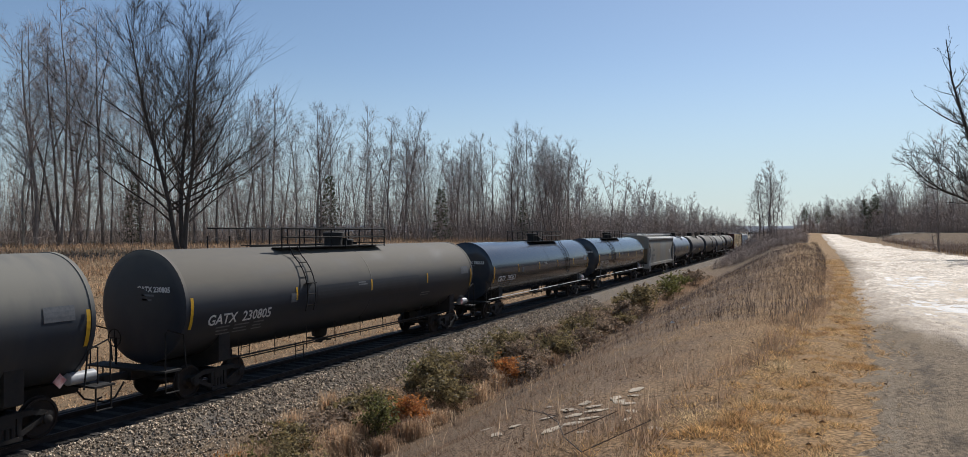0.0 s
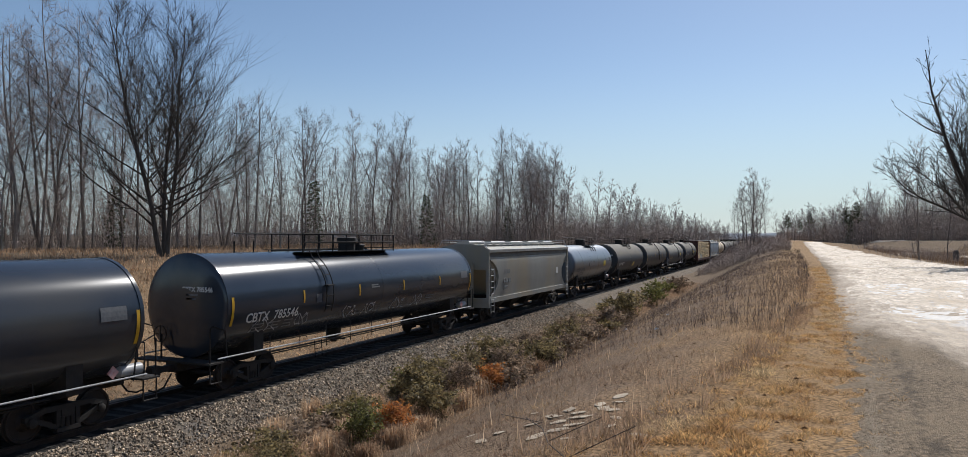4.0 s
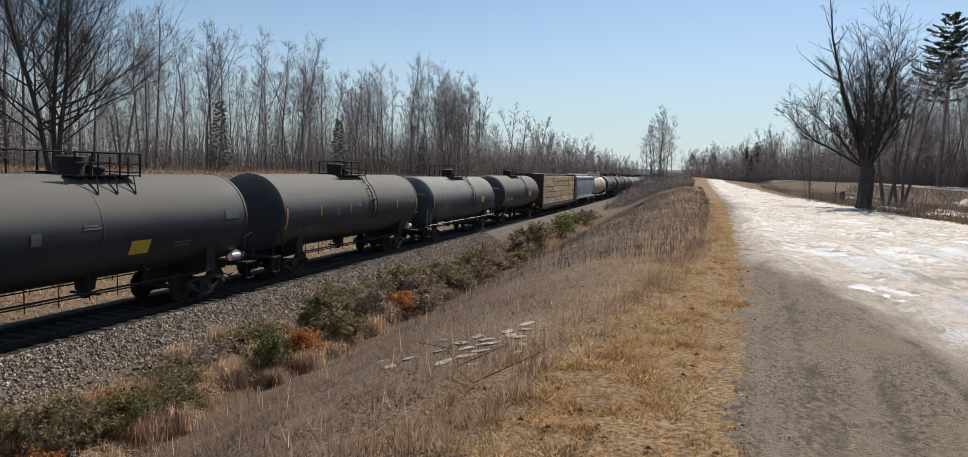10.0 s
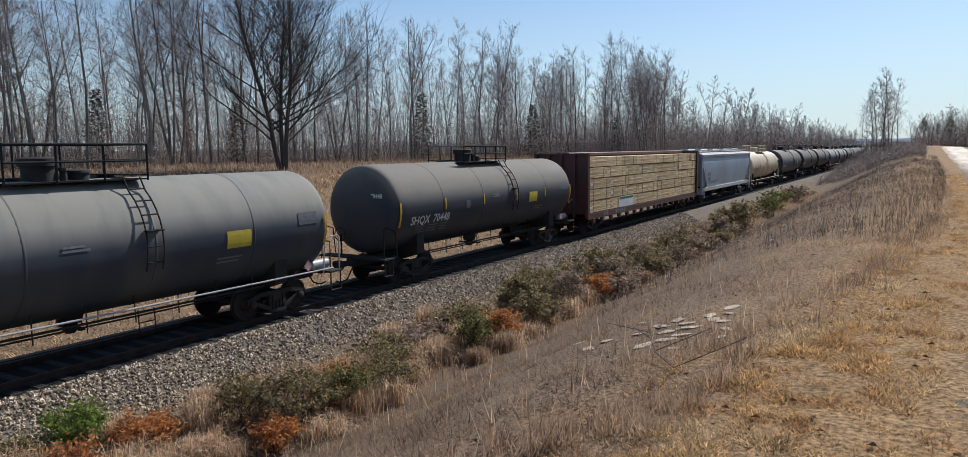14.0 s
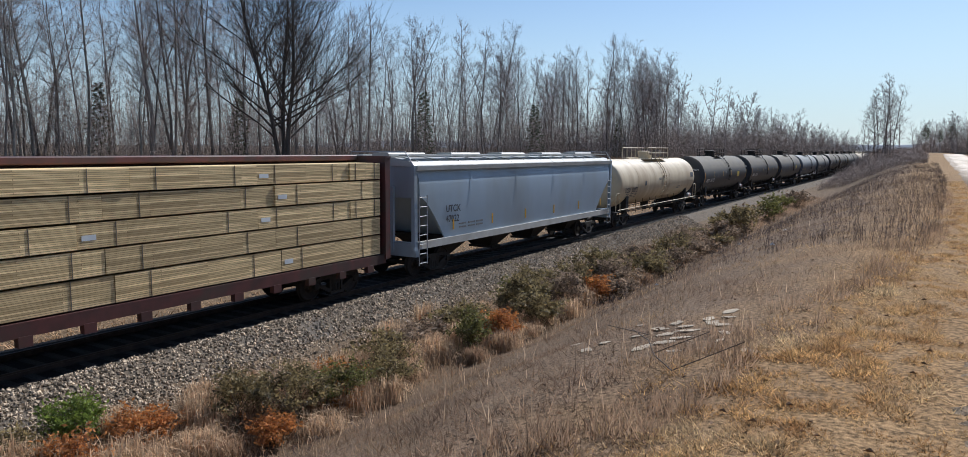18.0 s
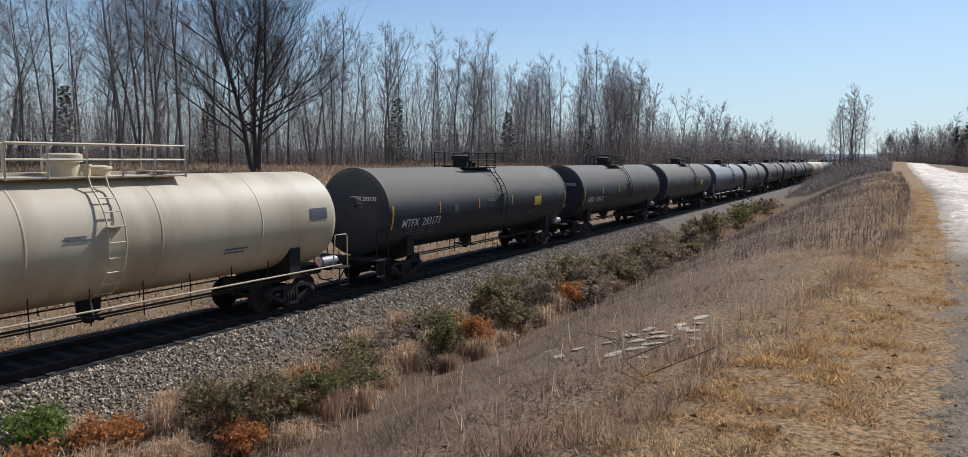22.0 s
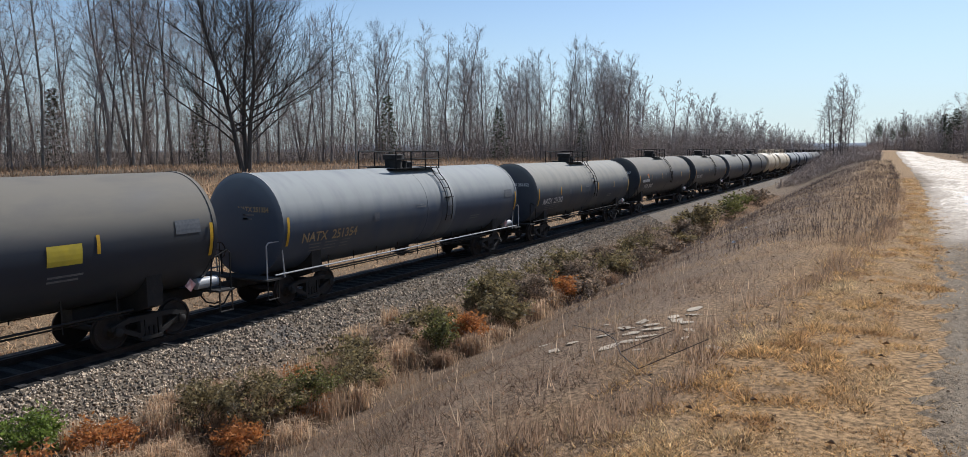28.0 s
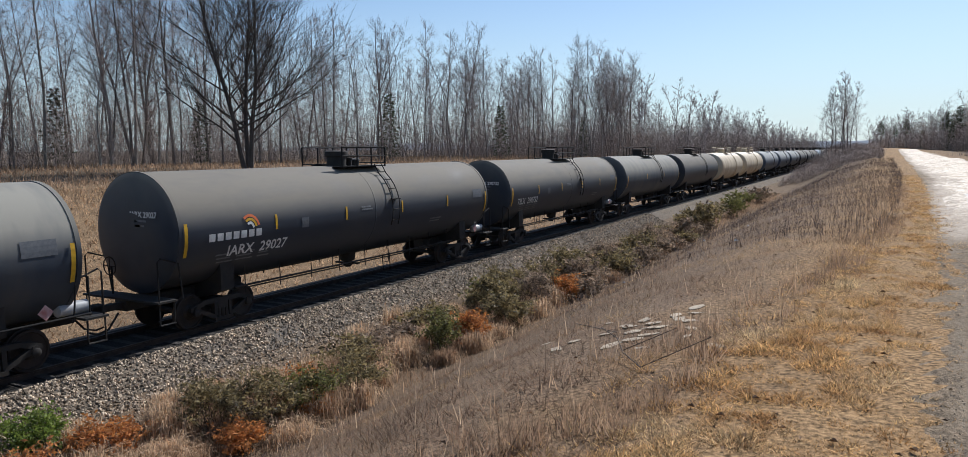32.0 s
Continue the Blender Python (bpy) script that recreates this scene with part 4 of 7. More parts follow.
    for k in range(4):
        y = -h + 3.5 + (L - 7) * k / 3
        part("outlet", Geo().add([(-1.3, y - 1.25, 1.38), (1.3, y - 1.25, 1.38), (1.3, y + 1.25, 1.38), (-1.3, y + 1.25, 1.38), (-0.45, y - 0.30, 0.42), (0.45, y - 0.30, 0.42), (0.45, y + 0.30, 0.42), (-0.45, y + 0.30, 0.42)],
                                 [(0, 3, 2, 1), (4, 5, 6, 7), (0, 1, 5, 4), (1, 2, 6, 5), (2, 3, 7, 6), (3, 0, 4, 7)]).box(-0.6, y - 0.36, 0.34, 0.6, y + 0.36, 0.44), M_UNDER, car)
    if round_ends:
        # faded painted numbers, a white sheet and dents
        for j, (y, w, z, hh) in enumerate(((2.35, 0.20, 2.62, 0.24), (2.62, 0.20, 2.62, 0.24), (2.89, 0.20, 2.62, 0.24), (3.16, 0.16, 2.62, 0.24), (2.35, 0.16, 2.10, 0.24), (2.58, 0.18, 2.10, 0.24), (2.84, 0.18, 2.10, 0.24),
                                           (3.10, 0.18, 2.10, 0.24), (3.36, 0.10, 2.10, 0.24), (2.35, 0.62, 1.84, 0.07), (2.35, 0.55, 1.72, 0.06))):
            part("writing_bar", Geo().box(1.53, -h + y, z, 1.557, -h + y + w, z + hh), M_FADEDDARK, car, "faded dark painted number")
        part("white_notice", Geo().box(1.53, h - 2.9, 2.25, 1.553, h - 2.55, 2.65), M_LETTER, car, "white paper notice")
    if mark:
        lm = M_DARKLETTER
        for text, z in ((mark, 2.30), (number, 1.92)):
            v, f = lettering(text, 0.36)
            part("reporting_mark", Geo().add([(1.555, -h + 1.95 + x, z + y) for x, y, _ in v], f), lm, car, "dark painted reporting mark")
        for j in range(2):
            for y in (2.85, 3.5, 4.1):
                part("writing_bar", Geo().box(1.54, -h + y, 1.78 - j * 0.13, 1.552, -h + y + 0.5, 1.84 - j * 0.13), M_FADED, car)
        for k in range(6):
            y = -h + 2.4 + (L - 4) * k / 5
            part("reflector_stripe", Geo().box(1.55, y, 1.62, 1.562, y + 0.09, 2.02), M_YELLOW, car)
    running_gear(car, (-h + 1.9, h - 1.9), h + 0.35)
    return car


def lumber_car(y0, y1):
    """A centre-beam flat car loaded with five tiers of strapped boards."""
    L = y1 - y0
    h = L / 2
    car = thing("lumber_car", "oxide-red centre-beam flat car loaded with strapped pale lumber", "railway flat car", "cars of the freight train")
    part("deck", Geo().bevel_box(-1.45, -h, 0.98, 1.45, h, 1.14, 0.02), M_OXIDE, car)
    part("centre_sill", Geo().bevel_box(-0.30, -h - 0.3, 0.62, 0.30, h + 0.3, 1.0, 0.03), M_OXIDE, car)
    part("centre_beam", Geo().box(-0.06, -h + 0.2, 1.14, 0.06, h - 0.2, 4.25), M_OXIDE, car)
    part("top_chord", Geo().bevel_box(-0.42, -h + 0.1, 4.22, 0.42, h - 0.1, 4.40, 0.03), M_OXIDE, car)
    for e in (-1, 1):
        bk = part("bulkhead", Geo().box(-1.58, min(e * (h - 0.08), e * h), 1.0, 1.58, max(e * (h - 0.08), e * h), 4.30), M_OXIDE, car)
        for x in (-1.5, -0.75, 0, 0.75, 1.5):
            part("bulkhead_post", Geo().bevel_box(x - 0.08, min(e * h, e * (h + 0.16)), 1.0, x + 0.08, max(e * h, e * (h + 0.16)), 4.30, 0.02), M_OXIDE, bk)
        part("bulkhead_cap", Geo().box(-1.6, min(e * (h - 0.1), e * (h + 0.18)), 4.30, 1.6, max(e * (h - 0.1), e * (h + 0.18)), 4.37), M_OXIDE, bk)
    for s in (-1, 1):
        part("side_sill", Geo().extrude([(s * 1.40, 0.86), (s * 1.52, 0.86), (s * 1.52, 1.16), (s * 1.40, 1.16)], -h, h), M_OXIDE, car)
        for k in range(16):
            y = -h + 0.8 + (L - 1.6) * k / 15
            part("sill_bracket", Geo().box(s * 1.38, y - 0.14, 0.66, s * 1.54, y + 0.14, 0.88), M_OXIDE, car)
        r = random.Random(3 if s > 0 else 8)
        z = 1.20
        for tier in range(5):
            ht = (0.66, 0.60, 0.58, 0.60, 0.56)[tier]
            y = -h + 0.25
            while y < h - 0.6:
                w = r.choice((2.45, 3.05, 3.65, 4.9))
                if h - 0.25 - y - w < 1.2:
                    w = h - 0.25 - y
                wrap = False
                if s > 0 and tier == 0:
                    # one bundle near the leading end is wrapped in plastic
                    wrap = abs(y + 6.1) < 0.01
                    w = 2.5 if wrap else -6.1 - y if y < -6.1 < y + w + 1.0 else w
                x1 = 1.47 + r.uniform(-0.03, 0.03)
                geo = Geo().box(-(x1 - 0.12) / 2, -(w / 2 - 0.007), 0.0, (x1 - 0.12) / 2, w / 2 - 0.007, ht - 0.05)
                at = pose(s * (x1 + 0.12) / 2, y + w / 2, z)
                bun = part("board_pack", geo, M_WRAP if wrap else M_BOARDS, car, "bundle wrapped in white and green plastic" if wrap else "", at=at)
                xs = (x1 - 0.12) / 2
                if wrap:
                    part("printed_band", Geo().box(xs + 0.001, -(w / 2 - 0.1), ht - 0.20, xs + 0.006, w / 2 - 0.1, ht - 0.08), M_GREENWRAP, bun)
                else:
                    for q in (-0.32, 0.30):
                        part("strap", Geo().box(s * xs - 0.004, q * w - 0.009, -0.01, s * xs + 0.006 * s + 0.004, q * w + 0.009, ht - 0.045), M_STRAP, bun)
                    if r.random() < 0.5:
                        part("paper_label", Geo().box(s * (xs + 0.002), -w / 2 + 0.1, ht * 0.3, s * (xs + 0.008), -w / 2 + 0.42, ht * 0.5), M_WRAP, bun)
                y += w
            z += ht
    # bars for the painted number on the sill
    for j, y in enumerate((-h + 2.2, -h + 2.6, -h + 4.0, -h + 4.35, -h + 4.7, -h + 5.05, -h + 5.4)):
        part("writing_bar", Geo().box(1.52, y, 0.92, 1.527, y + 0.24, 1.12), M_FADED, car)
    running_gear(car, (-h + 1.9, h - 1.9), h + 0.35)
    return car


K = 0.96
CARS = []


def at_start(car, y0, y1):
    CARS.append((car, (y0 + y1) / 2))
    return car


def tank(y0, y1, *a, **k):
    y0 -= 0.25 if k.get("flat", True) else 0.0
    return at_start(tank_car(y0, y1, *a, **k), y0, y1)


BLK = "black railway tank car with a matt dusty shell"
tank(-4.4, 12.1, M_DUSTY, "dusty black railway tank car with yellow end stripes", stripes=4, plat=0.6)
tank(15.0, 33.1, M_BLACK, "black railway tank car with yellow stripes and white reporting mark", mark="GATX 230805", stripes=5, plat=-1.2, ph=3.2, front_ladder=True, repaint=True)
tank(35.9, 54.2, M_GLOSS, "glossy black railway tank car with white reporting mark", mark="CBTX 785553", cz=2.54, stripes=6, plat=1.6, ph=2.8, sill_rail=True)
tank(57.4, 75.0, M_GLOSS, "glossy black railway tank car with white reporting mark", mark="CBTX 785546", stripes=6, plat=-1.2, ph=3.2, sill_rail=True, front_ladder=True, graffiti=True)
at_start(hopper_car(77.3, 92.8, M_GREYCAR, "dirty grey covered hopper car streaked with rust", round_ends=True), 77.3, 92.8)
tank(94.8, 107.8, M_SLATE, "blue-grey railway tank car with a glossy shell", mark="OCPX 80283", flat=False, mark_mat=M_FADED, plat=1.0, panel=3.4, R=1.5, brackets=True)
tank(110.4, 123.5, M_BLACK, "black railway tank car with white reporting mark", mark="OCPX 80240", flat=True, plat=0.9, panel=5.6, placard_angle=-30, R=1.5, brackets=True)
tank(126.1, 140.2, M_BLACK, BLK + " and yellow stripes", stripes=6, plat=0.4)
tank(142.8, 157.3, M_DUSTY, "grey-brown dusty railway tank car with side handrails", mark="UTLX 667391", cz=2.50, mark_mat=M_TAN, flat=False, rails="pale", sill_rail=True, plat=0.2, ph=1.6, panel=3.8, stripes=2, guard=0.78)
tank(160.5, 174.8, M_BLACK, "black railway tank car with white reporting mark", mark="SHQX 70448", stripes=6, plat=-0.1, ph=1.7, panel=4.6, flat=False)
at_start(lumber_car(177.0, 198.5), 177.0, 198.5)
at_start(hopper_car(200.05, 218.6, M_BLUECAR, "pale blue-grey covered hopper car with bulging sides", "UTCX", "47022"), 200.05, 218.6)
tank(220.4, 236.5, M_CREAM, "cream railway tank car with stained lower shell and handrails", flat=False, rails="cream", sill_rail=True, plat=0.6, mark="TCIX 50072", mark_mat=M_DARKLETTER, R=1.46, ph=2.2, ladder_at=2.65, guard=0.72)
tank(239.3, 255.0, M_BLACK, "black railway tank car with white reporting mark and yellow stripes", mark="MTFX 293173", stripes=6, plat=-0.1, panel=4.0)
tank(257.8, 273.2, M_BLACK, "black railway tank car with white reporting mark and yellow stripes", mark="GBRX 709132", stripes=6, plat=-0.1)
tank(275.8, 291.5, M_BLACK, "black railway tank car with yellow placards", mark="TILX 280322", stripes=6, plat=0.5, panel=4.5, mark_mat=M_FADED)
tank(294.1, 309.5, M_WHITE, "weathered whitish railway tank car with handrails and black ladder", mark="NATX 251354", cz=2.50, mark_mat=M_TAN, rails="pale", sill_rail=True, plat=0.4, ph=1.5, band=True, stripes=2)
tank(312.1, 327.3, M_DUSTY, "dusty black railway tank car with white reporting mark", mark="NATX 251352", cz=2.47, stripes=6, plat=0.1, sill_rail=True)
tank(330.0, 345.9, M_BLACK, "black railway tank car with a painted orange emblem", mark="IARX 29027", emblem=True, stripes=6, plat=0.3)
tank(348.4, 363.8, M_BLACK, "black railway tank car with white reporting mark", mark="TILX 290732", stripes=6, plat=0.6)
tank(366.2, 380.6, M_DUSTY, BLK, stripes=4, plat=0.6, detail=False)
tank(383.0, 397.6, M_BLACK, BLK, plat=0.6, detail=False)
rest = random.Random(21)
y = 400.4
for k in range(14):
    ln = rest.choice((13.2, 14.8, 15.6))
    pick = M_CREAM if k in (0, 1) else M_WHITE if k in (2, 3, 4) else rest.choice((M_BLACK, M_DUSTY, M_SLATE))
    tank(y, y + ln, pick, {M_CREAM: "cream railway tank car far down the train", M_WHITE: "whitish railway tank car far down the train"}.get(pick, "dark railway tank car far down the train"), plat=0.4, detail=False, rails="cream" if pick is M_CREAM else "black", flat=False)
    y += ln + 2.7

# ---- path, road and snow ----
M_GRAVEL = mat("grey_gravel_track", (0.105, 0.079, 0.052), 0.95, color2=(0.28, 0.208, 0.138), scale=28, detail=12, color3=(0.25, 0.187, 0.122), scale3=1.0, stretch=(1, 0.6, 1), bump=1.0, bump_scale=70, spec=0.15)
M_ASPHALT = mat("grey_road_asphalt", (0.29, 0.262, 0.228), 1.0, color2=(0.34, 0.31, 0.27), scale=2.0, bump=0.3, bump_scale=60, spec=0.05)
M_SNOW = mat("old_dirty_snow", (0.76, 0.65, 0.515), 0.7, color2=(0.42, 0.325, 0.225), scale=7, detail=12, color3=(0.43, 0.325, 0.21), scale3=0.7, stretch=(1, 0.55, 1), bump=1.0, bump_scale=26, spec=0.3)
M_ICE = mat("grey_meltwater_ice", (0.22, 0.195, 0.17), 0.45, color2=(0.31, 0.27, 0.23), scale=6, color3=(0.17, 0.155, 0.14), scale3=0.8, stretch=(1, 0.35, 1), bump=0.8, bump_scale=24)
M_SLAB = mat("pale_broken_slab", (0.50, 0.405, 0.29), 0.9, color2=(0.34, 0.27, 0.19), scale=5, bump=0.5, vary=0.15)


def along(y, table):
    """A value that runs straight from entry to entry of a table."""
    for (a, p), (b, q) in zip(table, table[1:]):
        if y <= b:
            return p + (q - p) * max(0.0, (y - a) / (b - a))
    return table[-1][1]


def turf_left(y):
    """Where the short turf of the crest gives way to the weeds of the bank."""
    return along(y, ((0, -1.6), (3.9, -1.4), (5.3, -1.22), (6.5, -1.03), (8.8, -0.69), (10.7, -0.35), (13.5, 0.08), (18, 0.5), (43, 1.1), (120, 1.5)))


def snow_left(y):
    return along(y, ((3, 2.9), (7.7, 2.65), (9.6, 2.5), (11.2, 2.2), (14.1, 1.7), (17.4, 1.3), (23, 1.45), (40, 2.3), (46, 2.7), (52, 2.6), (170, 2.8)))


def path_edges(y):
    """Left and right edge of the gravel track at that distance."""
    return along(y, ((-12, -0.1), (4.3, 0.25), (7.8, 0.55), (11.3, 0.80), (17, 1.03), (30, 1.5), (55, 2.0), (77, 2.4), (170, 2.8))), along(y, ((20, 12.5), (50, 10.0), (80, 8.6), (120, 7.6), (170, 6.6)))


def strip(ys, z_of, left, right, n):
    """A sheet between two edges, laid on the ground."""
    g = Geo()
    for y in ys:
        a, b = left(y), right(y)
        for i in range(n + 1):
            x = a + (b - a) * i / n
            g.v.append((x, y, z_of(x, y)))
    m = n + 1
    g.f = [(j * m + i, j * m + i + 1, (j + 1) * m + i + 1, (j + 1) * m + i) for j in range(len(ys) - 1) for i in range(n)]
    return g


def gravel_z(x, y):
    a, b = path_edges(y)
    edge = min(1, (x - a) / 0.5, (b - x) / 0.8)
    rut = 0.032 * math.sin(x * 4.2 + 0.6 * math.sin(y * 0.2)) + 0.025 * noise.noise((x * 2.2, y * 0.5, 1))
    fray = 0.035 * max(0.0, 1 - edge) * noise.noise((x * 5, y * 4, 33)) + 0.035 * max(0.0, 1 - edge) * noise.noise((x * 14, y * 12, 34))
    return ground_z(x, y) + 0.055 * max(-0.4, edge) + max(0, edge) * rut * 0.8 + fray * (y < 30)


def slush(x, y):
    """Melting slush creeps over the gravel towards the snow."""
    return 0.5 + 0.55 * max(-1.0, min(1.0, (x - snow_left(y) + 0.35) / 1.1)) - 0.12 * max(0, min(1, (9 - y) / 5))


# wheel marks: points along the gravel, width
DUSTY = (([(1.0, 3.0), (1.15, 5.0), (1.29, 5.9), (1.47, 7.1), (1.72, 8.7), (2.0, 10.4), (2.1, 13.0)], 0.13), ([(0.42, 3.0), (0.58, 6.0), (0.72, 8.0), (0.95, 11.5), (1.15, 16.0), (1.4, 22.0), (1.75, 32.0), (2.2, 60.0)], 0.16),
         ([(2.0, 4.0), (2.1, 5.5), (2.35, 7.5), (2.3, 10.5), (2.05, 13.0), (1.7, 16.5), (1.6, 20.0)], 0.14), ([(1.5, 3.5), (1.9, 6.0), (2.1, 8.5)], 0.10))
DAMP = (([(1.2, 3.4), (1.34, 5.0), (1.48, 6.0), (1.63, 7.2), (1.84, 8.6)], 0.13), ([(0.75, 3.0), (0.95, 5.5), (1.05, 7.5), (1.3, 10.5), (1.4, 14.0)], 0.14), ([(1.75, 4.5), (2.0, 6.0), (2.15, 8.0), (2.0, 10.5), (1.75, 13.0), (1.5, 16.0)], 0.12))


def wheel_marks(lines):
    def value(x, y):
        best = 0.0
        for pts, w in lines:
            if pts[0][1] <= y <= pts[-1][1]:
                d = (x - along(y, [(q, p) for p, q in pts])) / (w * (1 + 0.5 * noise.noise((x, y * 0.7, 44))))
                best = max(best, math.exp(-d * d) * min(1, (pts[-1][1] - y) / 2.5))
        return 0.14 + 0.38 * best
    return value


film_over(M_GRAVEL, "damp", (0.07, 0.054, 0.038), (0.12, 0.093, 0.066), 7.0, (1.0, 0.5, 1.0), 0.9, 0.12)
film_over(M_GRAVEL, "dust", (0.30, 0.238, 0.168), (0.20, 0.157, 0.11), 6.0, (1.0, 0.4, 1.0), 0.95, 0.12)
film_over(M_GRAVEL, "slush", (0.50, 0.40, 0.295), (0.27, 0.208, 0.148), 1.5, (1.0, 0.32, 1.0), 0.7)
thing("gravel_track", "grey gravel vehicle track with wheel ruts", "track", kind="structure",
      geo=masked(masked(masked(strip(steps([(-12, 2, 1.0), (2, 30, 0.16), (30, 60, 0.8), (60, 170, 3)]), gravel_z, lambda y: path_edges(y)[0] - 0.1 + (0.30 * noise.noise((y * 0.35, 0, 3)) + 0.16 * noise.noise((y * 1.9, 0, 4))) * min(1, 9 / max(1, y)), lambda y: path_edges(y)[1], 130).mesh("gravel_track", 60), "slush", slush), "dust", wheel_marks(DUSTY)), "damp", wheel_marks(DAMP)), material=M_GRAVEL)


def cover(x, y, seed, stretch=0.28):
    return noise.fractal((x * 0.42, y * 0.42 * stretch, seed), 0.9, 2.1, 5) * 0.6


def snow_z(x, y):
    """Old snow that lies thick farther off and breaks up into streaks near by; where it thins out it dips under the gravel."""
    a, b = path_edges(y)
    lane = min(1, max(-1.5, (x - snow_left(y) + 0.25 * noise.noise((x * 0.9, y * 0.5, 31))) / 0.55))
    rim = min(1, max(-1, (b + 0.3 - x) / 1.0))
    u = x - snow_left(y)
    m = 0.16 + 0.10 * min(1, max(0, (y - 14) / 12)) + cover(x, y, 3, 0.7) + 0.34 * noise.noise((u * 2.2, y * 0.5, 7)) + 0.36 * noise.noise((u * 6.0, y * 1.5, 8)) + 0.32 * noise.noise((u * 13, y * 4.0, 9)) + 0.25 * noise.noise((u * 26, y * 11, 10)) - 1.1 * (1 - lane) * 0.5 - 0.8 * (1 - rim) * 0.5
    if y > 58:
        m -= 0.25 * noise.noise((x * 0.3, y * 0.16, 4)) + 0.05
    return gravel_z(min(max(x, a + 0.01), b - 0.01), y) + max(-0.04, min(0.022, 0.07 * m) + 0.022 * noise.noise((x * 2.0, y * 1.5, 14)) + 0.014 * noise.noise((x * 6.0, y * 4.5, 15)))


def thaw(x, y):
    """How far the snow has turned to dirty brown slush: most where wheels run and near its edge."""
    return 0.18 + 0.44 * max(0.0, 1 - max(0.0, y - 5) / 22) + 0.20 * max(0.0, 1 - abs(x - snow_left(y) - 0.4) / 1.4)


def icy(x, y):
    """Bare grey ice where meltwater has run and frozen again."""
    d = min(((x - 3.8) / 1.3) ** 2 + ((y - 8.5) / 3.2) ** 2, ((x - 6.0) / 2.2) ** 2 + ((y - 11.5) / 2.4) ** 2, ((x - 3.4) / 0.9) ** 2 + ((y - 15.0) / 2.0) ** 2, ((x - 8.0) / 2.4) ** 2 + ((y - 17.5) / 2.2) ** 2)
    return 0.26 + 0.42 * math.exp(-d)


film_over(M_SNOW, "thaw", (0.35, 0.265, 0.175), (0.50, 0.395, 0.275), 1.1, (1.0, 0.30, 1.0), 0.8)
film_over(M_SNOW, "grit", (0.26, 0.20, 0.14), (0.38, 0.30, 0.215), 4.6, (1.0, 0.55, 1.0), 0.8, 0.07)
film_over(M_SNOW, "icy", (0.19, 0.16, 0.135), (0.31, 0.265, 0.225), 1.9, (1.0, 0.5, 1.0), 0.5, 0.06)
thing("old_snow", "dirty melting snow in streaks over the gravel", "snow", kind="structure",
      geo=masked(masked(masked(strip(steps([(-12, 3, 0.5), (3, 20, 0.065), (20, 34, 0.12), (34, 60, 0.3), (60, 170, 1.2)]), snow_z, lambda y: path_edges(y)[0] + 0.3, lambda y: path_edges(y)[1] + 0.6, 160).mesh("old_snow", 60), "thaw", thaw), "icy", icy), "grit", lambda x, y: 0.51 - 0.0014 * y), material=M_SNOW)


def ice_z(x, y):
    a, b = path_edges(y)
    m = 0.02 + cover(x, y, 21, 0.6) + 0.2 * noise.noise((x * 2.5, y * 1.3, 17)) + 0.2 * noise.noise((x * 7, y * 4, 18)) - 0.8 * (1 - min(1, max(-1, (x - snow_left(y) - 0.1) / 0.7))) * 0.5 - 0.5 * min(1, max(0, (y - 26) / 12))
    return gravel_z(min(max(x, a + 0.01), b - 0.01), y) + max(-0.03, min(0.012, 0.1 * m))


thing("meltwater_ice", "grey wet ice and slush between the snow", "ice", kind="structure",
      geo=strip(steps([(-12, 3, 0.5), (3, 36, 0.14)]), ice_z, lambda y: path_edges(y)[0] + 0.5, lambda y: path_edges(y)[1] - 0.2, 80), material=M_ICE, smooth=60)



def pebbles():
    """Loose pebbles and grit over the near part of the track."""
    g = Geo()
    r = random.Random(15)
    octa = [(1, 0, 0), (-1, 0, 0), (0, 1, 0), (0, -1, 0), (0, 0, 1)]
    faces = [(0, 2, 4), (2, 1, 4), (1, 3, 4), (3, 0, 4)]
    for i in range(24000):
        y = 2.2 + 16 * r.random() ** 1.8
        a, b = path_edges(y)
        x = a + (b - a) * r.random() ** 1.3 + r.gauss(0, 0.15)
        if x < a + 0.02:
            continue
        s = r.uniform(0.003, 0.0085)
        t = r.uniform(0, 6.283)
        z = gravel_z(min(x, b - 0.01), y)
        g.add([(x + s * r.uniform(0.7, 1.2) * (p * math.cos(t) - q * math.sin(t)), y + s * (p * math.sin(t) + q * math.cos(t)), z + s * w - 0.002) for p, q, w in octa], faces)
    return g


thing("path_pebbles", "small loose pebbles scattered on the gravel track", "pebbles", kind="stuff", geo=pebbles(), material=mat("loose_pebbles", (0.36, 0.285, 0.205), 0.9, color2=(0.22, 0.172, 0.125), scale=5, island=0.6, spec=0.2))


road_z = lambda x, y: ground_z(x, y) + 0.05
thing("road", "grey asphalt road behind the verge", "road", kind="structure",
      geo=strip(steps([(-60, 40, 10), (40, 160, 6), (160, 270, 11)]), road_z, lambda y: 26.4 - 0.03 * max(0, y - 190), lambda y: 33.6 - 0.03 * max(0, y - 190), 4), material=M_ASPHALT)


